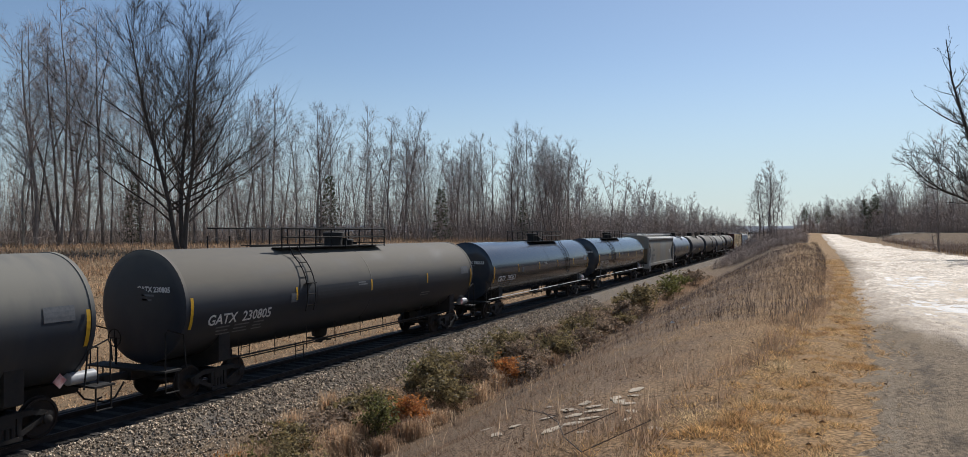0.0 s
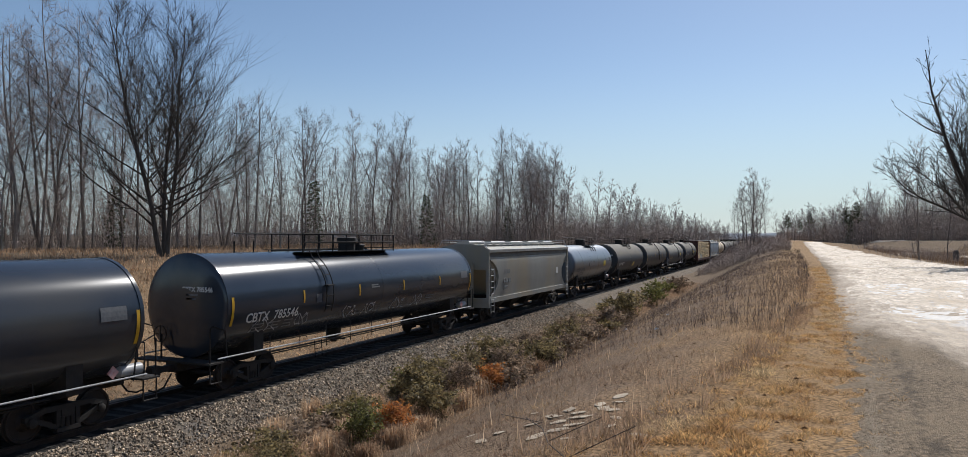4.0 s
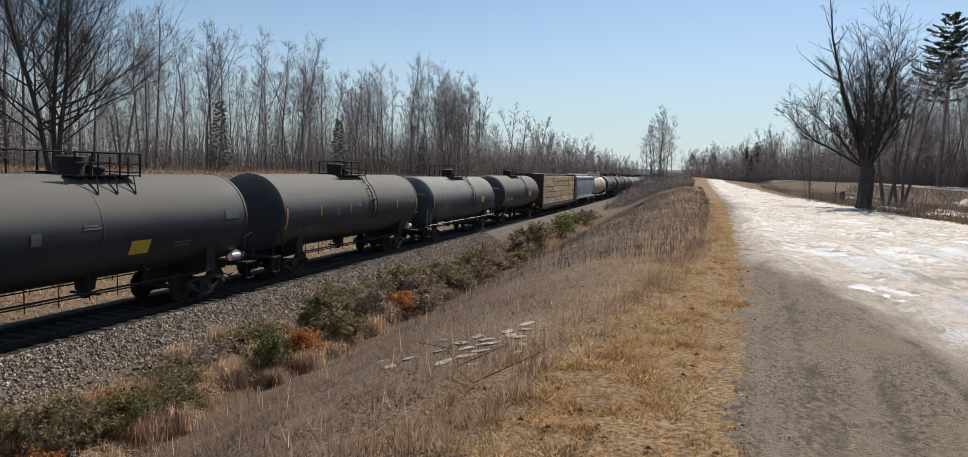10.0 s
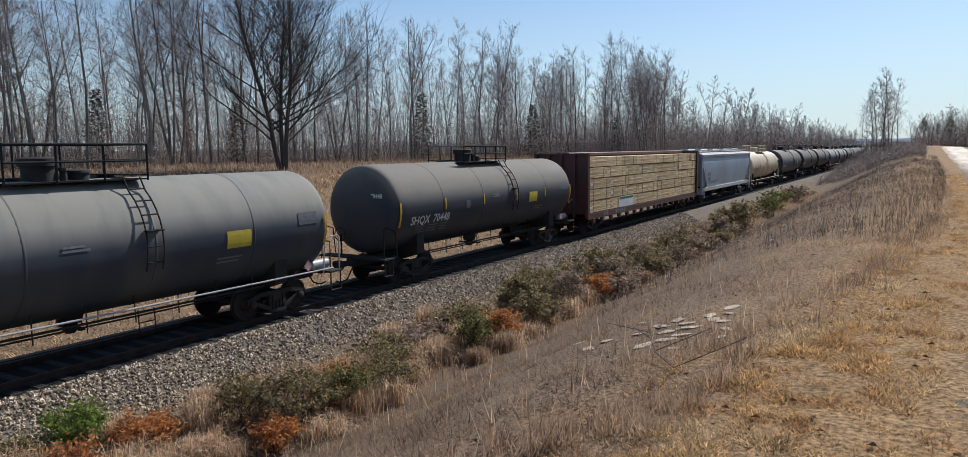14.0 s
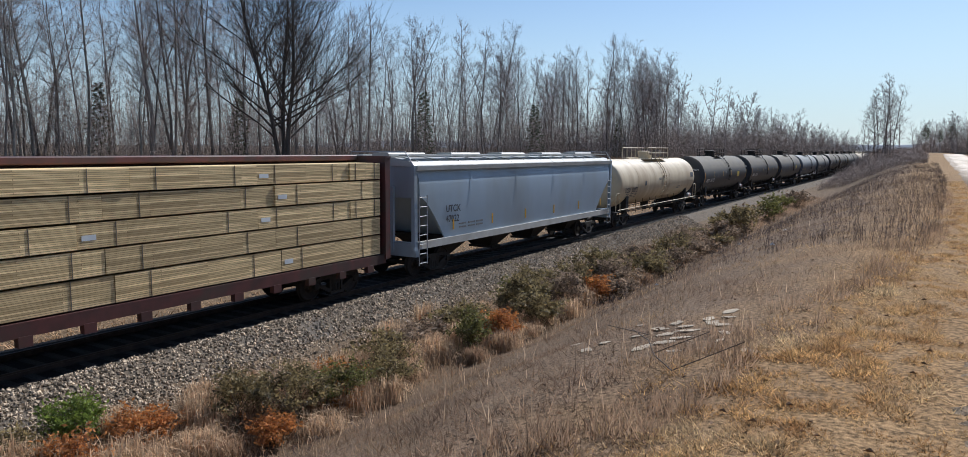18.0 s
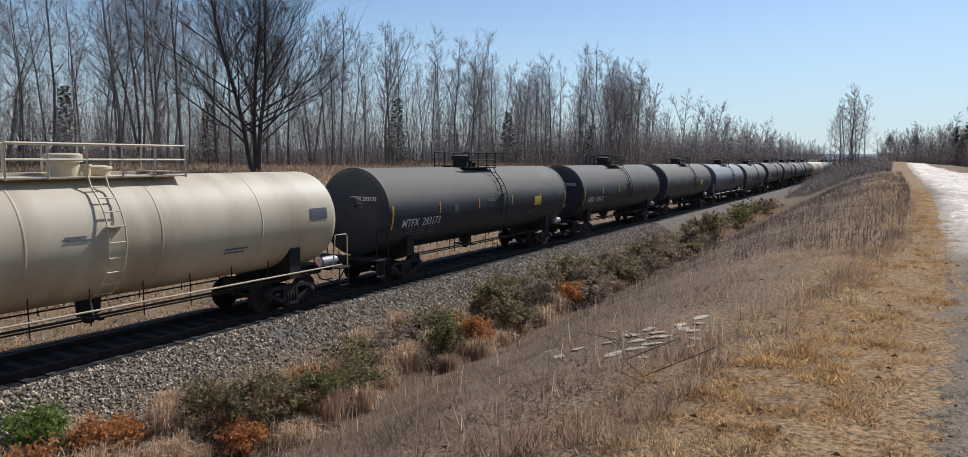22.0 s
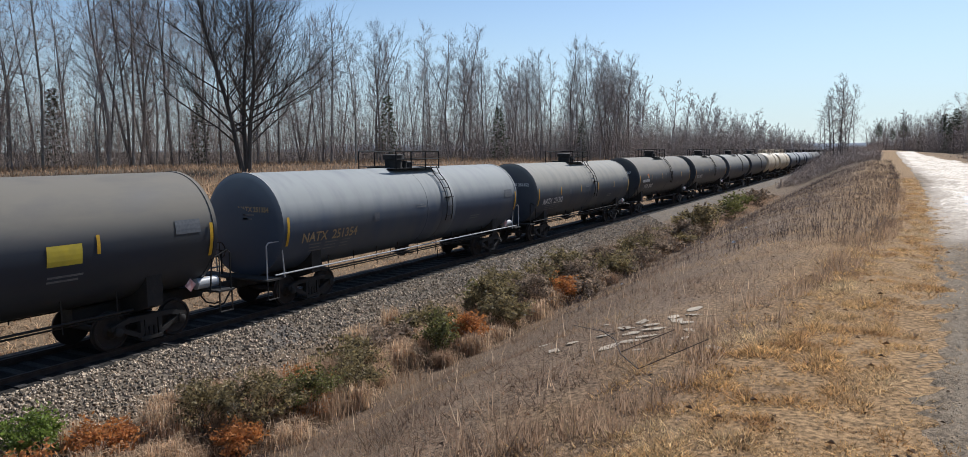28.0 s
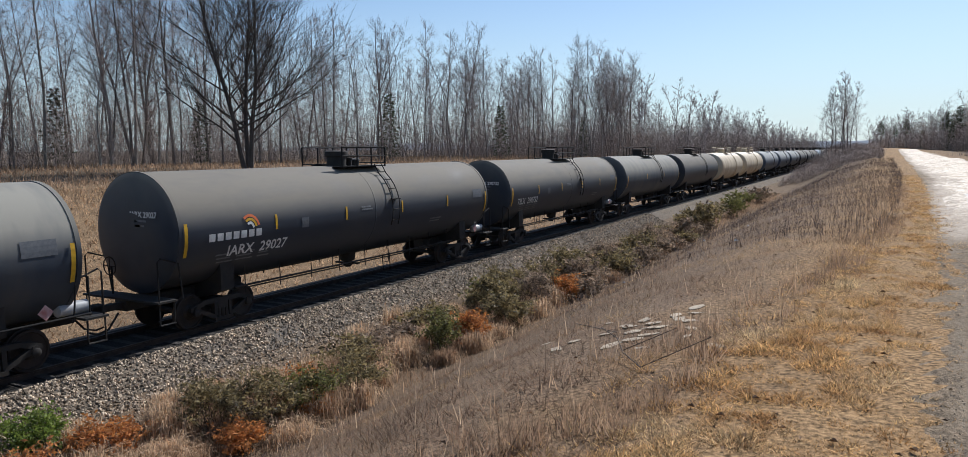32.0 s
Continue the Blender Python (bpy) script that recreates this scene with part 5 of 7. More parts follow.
def verge_snow(cx, cy, rx, ry, seed):
    g = Geo()
    n, m = 26, 7
    g.v = [(cx, cy, ground_z(cx, cy) + 0.12)]
    for j in range(1, m + 1):
        for i in range(n):
            a = 2 * math.pi * i / n
            k = (j / m) * (1 + 0.75 * noise.noise((math.cos(a) * 1.9, math.sin(a) * 1.9, seed)))
            x, y = cx + rx * k * math.cos(a), cy + ry * k * math.sin(a)
            g.v.append((x, y, ground_z(x, y) + 0.09 * (1 - (j / m) ** 2) - 0.04 * (j == m) + 0.11 * noise.noise((x * 1.5, y * 1.1, seed))))
    g.f = [(0, 1 + i, 1 + (i + 1) % n) for i in range(n)]
    for j in range(m - 1):
        g.f += [(1 + j * n + i, 1 + (j + 1) * n + i, 1 + (j + 1) * n + (i + 1) % n, 1 + j * n + (i + 1) % n) for i in range(n)]
    return g


rs = random.Random(5)
for cx, cy, rx, ry in ((18.5, 45, 1.6, 2.5), (20, 52, 1.5, 3), (17.5, 60, 1.2, 3), (19, 40, 1.4, 2), (21, 36, 1.2, 2), (16, 68, 1.3, 4), (16.5, 80, 1.2, 5), (36.5, 72, 1.4, 4), (37.5, 80, 1.3, 4), (37, 90, 1.5, 5),
                       (39, 70, 1.6, 3), (38.5, 62, 1.3, 3), (12.5, 95, 1.5, 8), (15, 110, 1.4, 8), (20, 100, 1.2, 9),
                       (36.0, 95, 1.3, 4), (37.2, 101, 1.5, 4), (36.2, 108, 1.3, 5), (37.8, 114, 1.6, 4), (38.4, 97, 1.2, 3), (36.4, 121, 1.2, 5), (38.8, 106, 1.3, 3), (22.5, 58, 1.0, 5), (23.5, 72, 0.9, 6), (19.5, 66, 0.8, 4), (13.8, 64, 0.7, 4), (14.6, 54, 0.8, 3)):
    thing("snow_patch", "patch of old snow melting on the dead grass of the verge", "snow patch", "snow patches along the verge", geo=verge_snow(cx, cy, rx, ry, rs.random() * 9), material=M_SNOW, smooth=60)

# ---- dead grass and weeds ----
M_WEED = mat("grey_brown_weeds", (0.31, 0.208, 0.138), 0.85, color2=(0.18, 0.122, 0.086), scale=1.2, color3=(0.46, 0.315, 0.175), scale3=0.6, island=0.5, spec=0.15, thin=0.5)
M_TURF = mat("golden_dead_turf", (0.66, 0.43, 0.19), 0.8, color2=(0.36, 0.20, 0.085), scale=3.0, color3=(0.60, 0.45, 0.26), scale3=0.8, island=0.75, spec=0.2, thin=0.5)
M_STRAW = mat("pale_straw", (0.74, 0.55, 0.37), 0.85, color2=(0.42, 0.29, 0.185), scale=1.5, island=0.6, spec=0.2, thin=0.5)
M_LITTERGRASS = mat("trampled_straw", (0.62, 0.43, 0.26), 0.9, color2=(0.34, 0.22, 0.135), scale=0.6, island=0.6, spec=0.15, thin=0.5)
M_RUSTGRASS = mat("rust_brown_grass", (0.47, 0.32, 0.205), 0.9, color2=(0.28, 0.187, 0.124), scale=1.3, island=0.5, spec=0.15, thin=0.5)


def blades(n, place, height, width, seed, lean=0.5, joints=1, settle=0.02, tall=None):
    """n grass blades; each is a narrow strip that bends over, standing on the ground."""
    r = random.Random(seed)
    g = Geo()
    v, f = g.v, g.f
    for i in range(n):
        p = place(r)
        if p is None:
            continue
        x, y = p
        z = ground_z(x, y) - settle
        h = height * r.uniform(0.45, 1.25) * (tall(x, y) if tall else 1.0)
        a = r.uniform(0, 6.283)
        w = width * r.uniform(0.6, 1.3)
        la, lb = r.uniform(0, 6.283), h * lean * r.random()
        dx, dy = math.cos(a) * w, math.sin(a) * w
        ox, oy = math.cos(la) * lb, math.sin(la) * lb
        k = len(v)
        if joints == 1:
            v += [(x - dx, y - dy, z), (x + dx, y + dy, z), (x + ox, y + oy, z + h)]
            f.append((k, k + 1, k + 2))
        else:
            v += [(x - dx, y - dy, z), (x + dx, y + dy, z), (x + ox * 0.35 + dx * 0.7, y + oy * 0.35 + dy * 0.7, z + h * 0.65), (x + ox * 0.35 - dx * 0.7, y + oy * 0.35 - dy * 0.7, z + h * 0.65), (x + ox * 1.4, y + oy * 1.4, z + h * 0.9)]
            f += [(k, k + 1, k + 2, k + 3), (k + 3, k + 2, k + 4)]
    return g


def on_bank(r):
    y = 2.5 + 60 * r.random() ** 2.0 if r.random() > 0.08 else r.uniform(-8, 2.5)
    t = turf_left(y)
    x = t + 0.25 - (10.2 + t) * r.random() ** 1.1
    d = noise.noise((x * 0.5, y * 0.4, 12))
    if (d < -0.35 and r.random() < 0.8) or (x > t + 0.3 * noise.noise((x * 2, y * 2, 5)) and r.random() < 0.7):
        return None
    return x, y


def on_edge(r):
    """Taller weeds along the line where turf and bank meet."""
    y = 3.2 + 30 * r.random() ** 2.0
    x = turf_left(y) - abs(r.gauss(0, 0.5)) + 0.1
    return (x, y) if noise.noise((x * 1.6, y * 1.1, 77)) > 0.05 else None


def tufts(x, y):
    """Grass stands in tufts of uneven height."""
    return max(0.35, 1.0 + 1.1 * noise.noise((x * 4.5, y * 3.5, 60)) + 0.7 * noise.noise((x * 1.3, y * 1.0, 61)))


def on_crest(r):
    y = 2.6 + 45 * r.random() ** 2.7 if r.random() > 0.05 else r.uniform(-6, 2.6)
    a, t = path_edges(y)[0], turf_left(y)
    x = r.uniform(t - 0.5, a + 0.45)
    if x < t + 0.35 * noise.noise((x * 1.5, y * 1.2, 6)) and r.random() < 0.75:
        return None
    if x > a - 0.1 + 0.35 * noise.noise((x * 2.5, y * 1.1, 8)) and r.random() < 0.75:
        return None
    if noise.noise((x * 5.2, y * 4.6, 9)) < -0.45 and r.random() < 0.5:
        return None
    return x, y


def far_bank(r):
    y = 2 + 110 * r.random() ** 1.3
    return -20.6 - 13 * r.random(), y


def far_field(r):
    return r.uniform(-62, -30), r.uniform(15, 150)


def in_ditch(r):
    y = 4 + 90 * r.random() ** 1.7
    x = r.gauss(-11.3, 0.8)
    return (x, y) if x < -9.2 and x > -13.3 else None


def on_verge(r):
    y = 18 + 110 * r.random() ** 1.4
    x = r.uniform(10.5, 26)
    return (x, y) if x > path_edges(y)[1] - 0.3 else None


thing("bank_weeds", "grey-brown dead weeds and stalks on the bank", "weeds", kind="stuff", geo=blades(150000, on_bank, 0.075, 0.0056, 1, 2.2, tall=tufts), material=M_WEED)
thing("bank_stalks", "tall thin dry stalks scattered over the bank", "weeds", kind="stuff", geo=blades(1500, on_bank, 0.36, 0.004, 2, 0.5), material=M_STRAW)
thing("edge_weeds", "brown dead weeds standing where the turf meets the bank", "weeds", kind="stuff", geo=blades(9000, on_edge, 0.20, 0.005, 8, 0.7, tall=tufts), material=M_RUSTGRASS)
thing("crest_turf", "short golden dead turf on the crest of the bank", "grass", kind="stuff", geo=blades(340000, on_crest, 0.040, 0.0072, 3, 2.6, tall=tufts), material=M_TURF)
thing("far_bank_grass", "straw-coloured dead grass on the cutting beyond the track", "grass", kind="stuff", geo=blades(42000, far_bank, 0.22, 0.022, 4, 2.2, 2), material=M_LITTERGRASS)
thing("field_grass", "dead grass in the strip before the woods", "grass", kind="stuff", geo=blades(26000, far_field, 0.4, 0.03, 5, 1.0, 2), material=M_RUSTGRASS)
thing("ditch_grass", "matted brown dead grass along the ditch", "grass", kind="stuff", geo=blades(36000, in_ditch, 0.34, 0.009, 6, 1.2, 2), material=M_RUSTGRASS)
thing("verge_grass", "dead grass on the verge between track and road", "grass", kind="stuff", geo=blades(46000, on_verge, 0.26, 0.016, 7, 1.3), material=mat("reddish_verge_grass", (0.27, 0.175, 0.105), 0.9, color2=(0.155, 0.10, 0.064), scale=0.7, island=0.5, spec=0.15, thin=0.4))

# ---- shrubs of the ditch ----
M_TWIG = mat("shrub_twigs", (0.13, 0.095, 0.07), 0.9, color2=(0.08, 0.06, 0.045), scale=4)
LEAF = {
    "green": mat("evergreen_shrub_leaves", (0.20, 0.19, 0.06), 0.6, color2=(0.115, 0.115, 0.042), scale=3, island=0.7, thin=0.45),
    "bright": mat("fresh_green_leaves", (0.20, 0.26, 0.05), 0.6, color2=(0.14, 0.19, 0.04), scale=3, island=0.45, thin=0.45),
    "orange": mat("orange_dead_leaves", (0.58, 0.25, 0.075), 0.75, color2=(0.36, 0.155, 0.06), scale=3, island=0.45, thin=0.45),
    "dark": mat("dull_olive_leaves", (0.30, 0.235, 0.11), 0.65, color2=(0.15, 0.12, 0.065), scale=2, island=0.75, thin=0.42),
    "grey": mat("grey_brown_dead_leaves", (0.38, 0.285, 0.20), 0.85, color2=(0.20, 0.15, 0.11), scale=2, island=0.7, thin=0.4),
    "straw": M_STRAW,
}


def shrub(x, y, w, h, leaf, seed, leaves=1500, size=0.045, label=""):
    """Many stems that fan out from the root, and small bent leaves along them with gaps between."""
    r = random.Random(seed)
    stems, fol = Geo(), Geo()
    tips = []
    for i in range(26):
        a, k = r.uniform(0, 6.283), r.random() ** 0.6
        base = Vector((r.gauss(0, w * 0.16), r.gauss(0, w * 0.16), -0.05))
        tip = Vector((math.cos(a) * k * w * 0.55, math.sin(a) * k * w * 0.55, h * (1.05 - 0.45 * k * k) * r.uniform(0.6, 1.1)))
        mid = base.lerp(tip, 0.5) + Vector((r.gauss(0, 0.05), r.gauss(0, 0.05), 0.10 * h))
        stems.tube(base, mid, 0.012, 0.008, 3, False).tube(mid, tip, 0.008, 0.002, 3, False)
        tips.append((base, mid, tip))
        for j in range(4):
            u = r.uniform(0.3, 1.0)
            p = mid.lerp(tip, u)
            q = p + Vector((r.gauss(0, 0.16 * w), r.gauss(0, 0.16 * w), r.uniform(0.0, 0.25) * h))
            stems.tube(p, q, 0.004, 0.001, 3, False)
            tips.append((p, p.lerp(q, 0.5), q))
    for i in range(leaves):
        b, m, t = r.choice(tips)
        u = r.random() ** 0.7
        p = b.lerp(m, u * 2) if u < 0.5 else m.lerp(t, u * 2 - 1)
        p = p + Vector((r.gauss(0, 0.05), r.gauss(0, 0.05), r.gauss(0, 0.05)))
        if p.z < 0.02:
            continue
        q = Euler((r.uniform(0, 6.283), r.uniform(0, 6.283), r.uniform(0, 6.283))).to_matrix()
        s = size * r.uniform(0.5, 1.55)
        fol.add([p + q @ Vector(c) for c in ((-s * 0.42, 0, 0), (0, -s, s * 0.12), (s * 0.42, 0, 0), (0, s, s * 0.12))], [(0, 1, 2), (0, 2, 3)])
    ob = thing("shrub", label, "shrub", "shrubs along the ditch", at=pose(x, y, ground_z(x, y)))
    part("woody_base", stems, M_TWIG, ob)
    part("foliage", fol, LEAF[leaf], ob)
    return ob


def tussock(x, y, w, h, leaf, seed, n=420):
    """A tuft of long bent grass."""
    r = random.Random(seed)
    g = Geo()
    for i in range(n):
        a, k = r.uniform(0, 6.283), r.random()
        bx, by = r.gauss(0, w * 0.18), r.gauss(0, w * 0.18)
        hh = h * r.uniform(0.5, 1.1)
        o = w * 0.55 * k
        c, s = math.cos(a), math.sin(a)
        ww = 0.0085 if leaf == "straw" else 0.007
        pts = [(bx, by, -0.04), (bx + c * o * 0.35, by + s * o * 0.35, hh * 0.75), (bx + c * o * 0.9, by + s * o * 0.9, hh * (0.95 - 0.3 * k)), (bx + c * o * 1.35, by + s * o * 1.35, hh * (0.75 - 0.6 * k))]
        kk = len(g.v)
        for j, (px_, py_, pz_) in enumerate(pts):
            q = ww * (1 - 0.28 * j)
            g.v += [(px_ - s * q, py_ + c * q, pz_), (px_ + s * q, py_ - c * q, pz_)]
        g.f += [(kk + 2 * j, kk + 2 * j + 1, kk + 2 * j + 3, kk + 2 * j + 2) for j in range(3)]
    return thing("grass_tussock", "tuft of long bent straw-coloured grass in the ditch" if leaf == "straw" else "tuft of long rust-brown dead grass in the ditch", "grass tuft", "tussocks along the ditch",
                 geo=g, material=M_STRAW if leaf == "straw" else M_RUSTGRASS, at=pose(x, y, ground_z(x, y)))


SHRUBS = [
    (-10.5, 17.0, 0.9, 0.95, "green", 1700, 0.04), (-10.4, 18.3, 1.0, 0.75, "orange", 1500, 0.05), (-10.3, 20.6, 1.5, 0.95, "dark", 2300, 0.05), (-11.6, 22.6, 1.6, 1.15, "dark", 2400, 0.05),
    (-10.6, 23.3, 1.5, 1.1, "grey", 2200, 0.05), (-10.3, 25.6, 1.25, 0.85, "orange", 2000, 0.05), (-11.2, 25.4, 1.5, 1.2, "dark", 2300, 0.05), (-10.5, 28.2, 1.6, 1.0, "grey", 2200, 0.055), (-11.5, 29.0, 1.6, 1.2, "dark", 2200, 0.055),
    (-10.3, 31.7, 1.7, 1.0, "dark", 2000, 0.06), (-11.3, 33.0, 1.6, 1.1, "grey", 2000, 0.06), (-10.0, 34.8, 1.4, 0.8, "grey", 1800, 0.06), (-10.8, 37.0, 1.7, 1.0, "dark", 1900, 0.06), (-11.2, 41.0, 1.8, 1.1, "grey", 1800, 0.065),
    (-10.4, 46.0, 1.6, 1.0, "grey", 1500, 0.07), (-10.4, 50.5, 2.4, 1.7, "dark", 2400, 0.08), (-11.3, 56.0, 2.0, 1.2, "grey", 1500, 0.08), (-10.6, 63.0, 2.2, 1.3, "green", 1500, 0.09), (-11.2, 70.0, 2.4, 1.4, "green", 1500, 0.09), (-10.8, 80.0, 2.6, 1.4, "grey", 1500, 0.1),
    (-11.6, 10.0, 1.3, 0.95, "dark", 2600, 0.035), (-10.9, 10.7, 1.5, 1.0, "dark", 3000, 0.035), (-10.6, 11.8, 1.2, 0.8, "green", 2200, 0.035), (-10.5, 13.2, 1.2, 0.75, "dark", 2200, 0.035), (-13.3, 7.5, 1.0, 0.7, "bright", 2000, 0.04),
    (-12.3, 8.2, 0.9, 0.55, "orange", 1500, 0.04), (-10.35, 9.6, 0.8, 0.5, "orange", 1400, 0.04), (-10.4, 11.7, 0.6, 0.4, "orange", 900, 0.04), (-11.3, 14.4, 1.0, 0.75, "dark", 1700, 0.035), (-9.6, 26.9, 0.9, 0.5, "grey", 1100, 0.05),
    (-11.4, 12.5, 1.0, 0.65, "orange", 700, 0.035), (-13.0, 6.2, 0.9, 0.6, "dark", 1500, 0.035), (-11.9, 6.6, 0.9, 0.7, "orange", 1300, 0.04),
]
WORDS = {"green": "low green-leaved shrub among dead grass in the ditch", "bright": "small bright green shrub beside the stone bed", "orange": "low shrub with orange dead leaves in the ditch",
         "dark": "tangled shrub with dull olive leaves in the ditch", "grey": "bare grey-brown shrub with withered leaves in the ditch"}
for i, (x, y, w, h, leaf, n, size) in enumerate(SHRUBS):
    shrub(x, y, w * 1.12, h * 1.18, leaf, 100 + i, int(n * 1.2), size, WORDS[leaf])
rt = random.Random(77)
for i in range(40):
    y = 13 + 45 * (i + rt.random()) / 40
    leaf = rt.choice(("dark", "dark", "grey", "grey", "green", "orange") if rt.random() < 0.4 else ("dark", "grey"))
    shrub(rt.uniform(-12.4, -9.9), y, rt.uniform(0.8, 1.5), rt.uniform(0.45, 0.95), leaf, 500 + i, 1000 if y < 35 else 750, 0.045 + 0.0006 * y, WORDS[leaf])
for i, (x, y, w, h, leaf) in enumerate([(-12.4, 9.7, 1.0, 0.75, "straw"), (-12.0, 12.0, 1.0, 0.8, "straw"), (-11.2, 14.9, 1.0, 0.75, "straw"), (-10.9, 15.8, 0.9, 0.7, "straw"), (-11.5, 13.2, 0.9, 0.7, "rust"), (-11.7, 16.4, 0.9, 0.6, "rust"), (-11.0, 19.2, 1.0, 0.7, "straw"),
                                         (-12.6, 11.0, 0.8, 0.6, "rust"), (-11.9, 18.0, 0.9, 0.6, "rust"), (-12.2, 20.6, 0.9, 0.6, "straw"), (-11.0, 8.4, 0.8, 0.6, "straw"), (-12.0, 15.2, 0.9, 0.55, "rust"), (-10.6, 14.2, 0.8, 0.6, "straw"), (-11.0, 17.4, 0.9, 0.8, "straw"), (-9.9, 16.2, 0.7, 0.5, "rust")]):
    tussock(x, y, w, h, leaf, 300 + i)
for i in range(78):
    y = 6 + 44 * ((i + rt.random()) / 78) ** 1.3
    tussock(rt.uniform(-13.0, -9.7), y, rt.uniform(0.7, 1.2), rt.uniform(0.45, 0.9), rt.choice(("straw", "straw", "rust")), 900 + i, 260)

# ---- broken slabs, dead branch and litter on the bank ----
rb = random.Random(9)


def slab(x, y, s, i):
    g = Geo()
    n = rb.choice((4, 5, 5, 6))
    ring = [(s * (0.6 + 0.5 * rb.random()) * math.cos(6.283 * k / n + 0.3), s * 0.6 * (0.6 + 0.5 * rb.random()) * math.sin(6.283 * k / n + 0.3)) for k in range(n)]
    t = rb.uniform(0.004, 0.007)
    g.v = [(a, b, 0) for a, b in ring] + [(a, b, t * 0.7) for a, b in ring] + [(a * 0.92, b * 0.92, t) for a, b in ring]
    g.f = [tuple(range(n))[::-1], tuple(range(2 * n, 3 * n))] + [(j * n + k, j * n + (k + 1) % n, (j + 1) * n + (k + 1) % n, (j + 1) * n + k) for j in range(2) for k in range(n)]
    slope = math.degrees(math.atan2(ground_z(x + 0.2, y) - ground_z(x - 0.2, y), 0.4))
    return thing("stone_slab", "flat pale broken stone slab lying in the grass", "stone slab", "slabs scattered on the bank", geo=g, material=M_SLAB,
                 at=pose(x, y, ground_z(x, y) + 0.005, rb.uniform(-3, 3), -slope * 0.9 + rb.uniform(-2, 3), 0) @ pose(0, 0, 0, 0, 0, rb.uniform(0, 360)))


for i, (x, y, s) in enumerate([(-1.79, 8.45, 0.17), (-2.39, 7.75, 0.20), (-2.25, 7.95, 0.19), (-2.0, 7.5, 0.18), (-1.98, 7.15, 0.17), (-1.86, 7.89, 0.2), (-2.1, 7.75, 0.17), (-3.02, 7.24, 0.18), (-2.9, 7.45, 0.17), (-1.19, 6.39, 0.16), (-2.28, 6.86, 0.2),
                               (-2.1, 7.0, 0.16), (-1.86, 6.52, 0.13), (-1.95, 8.1, 0.17), (-1.72, 7.75, 0.17), (-2.55, 7.5, 0.15), (-2.2, 7.4, 0.16), (-1.6, 7.3, 0.12), (-2.75, 8.2, 0.1), (-1.75, 8.15, 0.13), (-3.4, 7.9, 0.12), (-1.55, 6.9, 0.1)]):
    slab(x, y, s * 0.86, i)
g = Geo()
zz = ground_z
pts = [(-2.25, 6.5), (-2.0, 6.2), (-1.85, 5.9), (-1.6, 5.55)]
g.path([(x, y, zz(x, y) + h) for (x, y), h in zip(pts, (0.26, 0.17, 0.08, 0.03))], 0.005, 6)
g.path([(-2.0, 6.2, zz(-2.0, 6.2) + 0.22), (-2.35, 6.1, zz(-2.3, 6.1) + 0.36)], 0.004, 5).path([(-1.85, 5.9, zz(-1.85, 5.9) + 0.1), (-1.45, 6.1, zz(-1.5, 6.1) + 0.24)], 0.004, 5).path([(-1.6, 5.55, zz(-1.6, 5.55) + 0.03), (-1.1, 5.75, zz(-1.1, 5.75) + 0.22)], 0.004, 5)
thing("dead_branch", "bare grey fallen branch lying on the weeds", "branch", geo=g, material=M_TWIG)
M_LITTER = mat("white_litter", (0.75, 0.75, 0.73), 0.6, color2=(0.65, 0.65, 0.62), scale=9)
for x, y, s in ((-2.65, 16.24, 0.05), (-5.5, 27.0, 0.06), (-3.2, 21.5, 0.04), (-6.2, 19.8, 0.04)):
    thing("litter", "small crumpled white scrap of litter in the weeds", "litter", "scraps on the bank", geo=Geo().add([(-s, -s * 0.6, 0), (s, -s * 0.4, 0.02), (s * 0.8, s * 0.7, 0.0), (-s * 0.7, s * 0.6, 0.03), (0, 0, s * 1.2)],
                                                    [(0, 1, 4), (1, 2, 4), (2, 3, 4), (3, 0, 4), (3, 2, 1, 0)]), material=M_LITTER, at=pose(x, y, ground_z(x, y) + 0.05))

# ---- trees ----
M_BARK = mat("grey_bark", (0.27, 0.23, 0.20), 0.95, color2=(0.16, 0.135, 0.12), scale=3, stretch=(3, 3, 0.6), bump=0.6, bump_scale=12, vary=0.3, spec=0.2)
M_PALEBARK = mat("pale_aspen_bark", (0.40, 0.37, 0.32), 0.9, color2=(0.22, 0.20, 0.175), scale=2, stretch=(2, 2, 0.7), bump=0.4, vary=0.25, spec=0.2)
M_BRANCH = mat("bare_branches", (0.37, 0.315, 0.29), 0.95, color2=(0.235, 0.20, 0.188), scale=2, vary=0.3, spec=0.2)
M_BRUSH = mat("grey_brown_undergrowth", (0.38, 0.31, 0.27), 0.95, color2=(0.25, 0.207, 0.185), scale=0.5, island=0.4, spec=0.15)
M_NEEDLE = mat("dark_conifer_needles", (0.065, 0.078, 0.045), 0.75, color2=(0.095, 0.105, 0.06), scale=1.5, island=0.4, vary=0.2, thin=0.3)


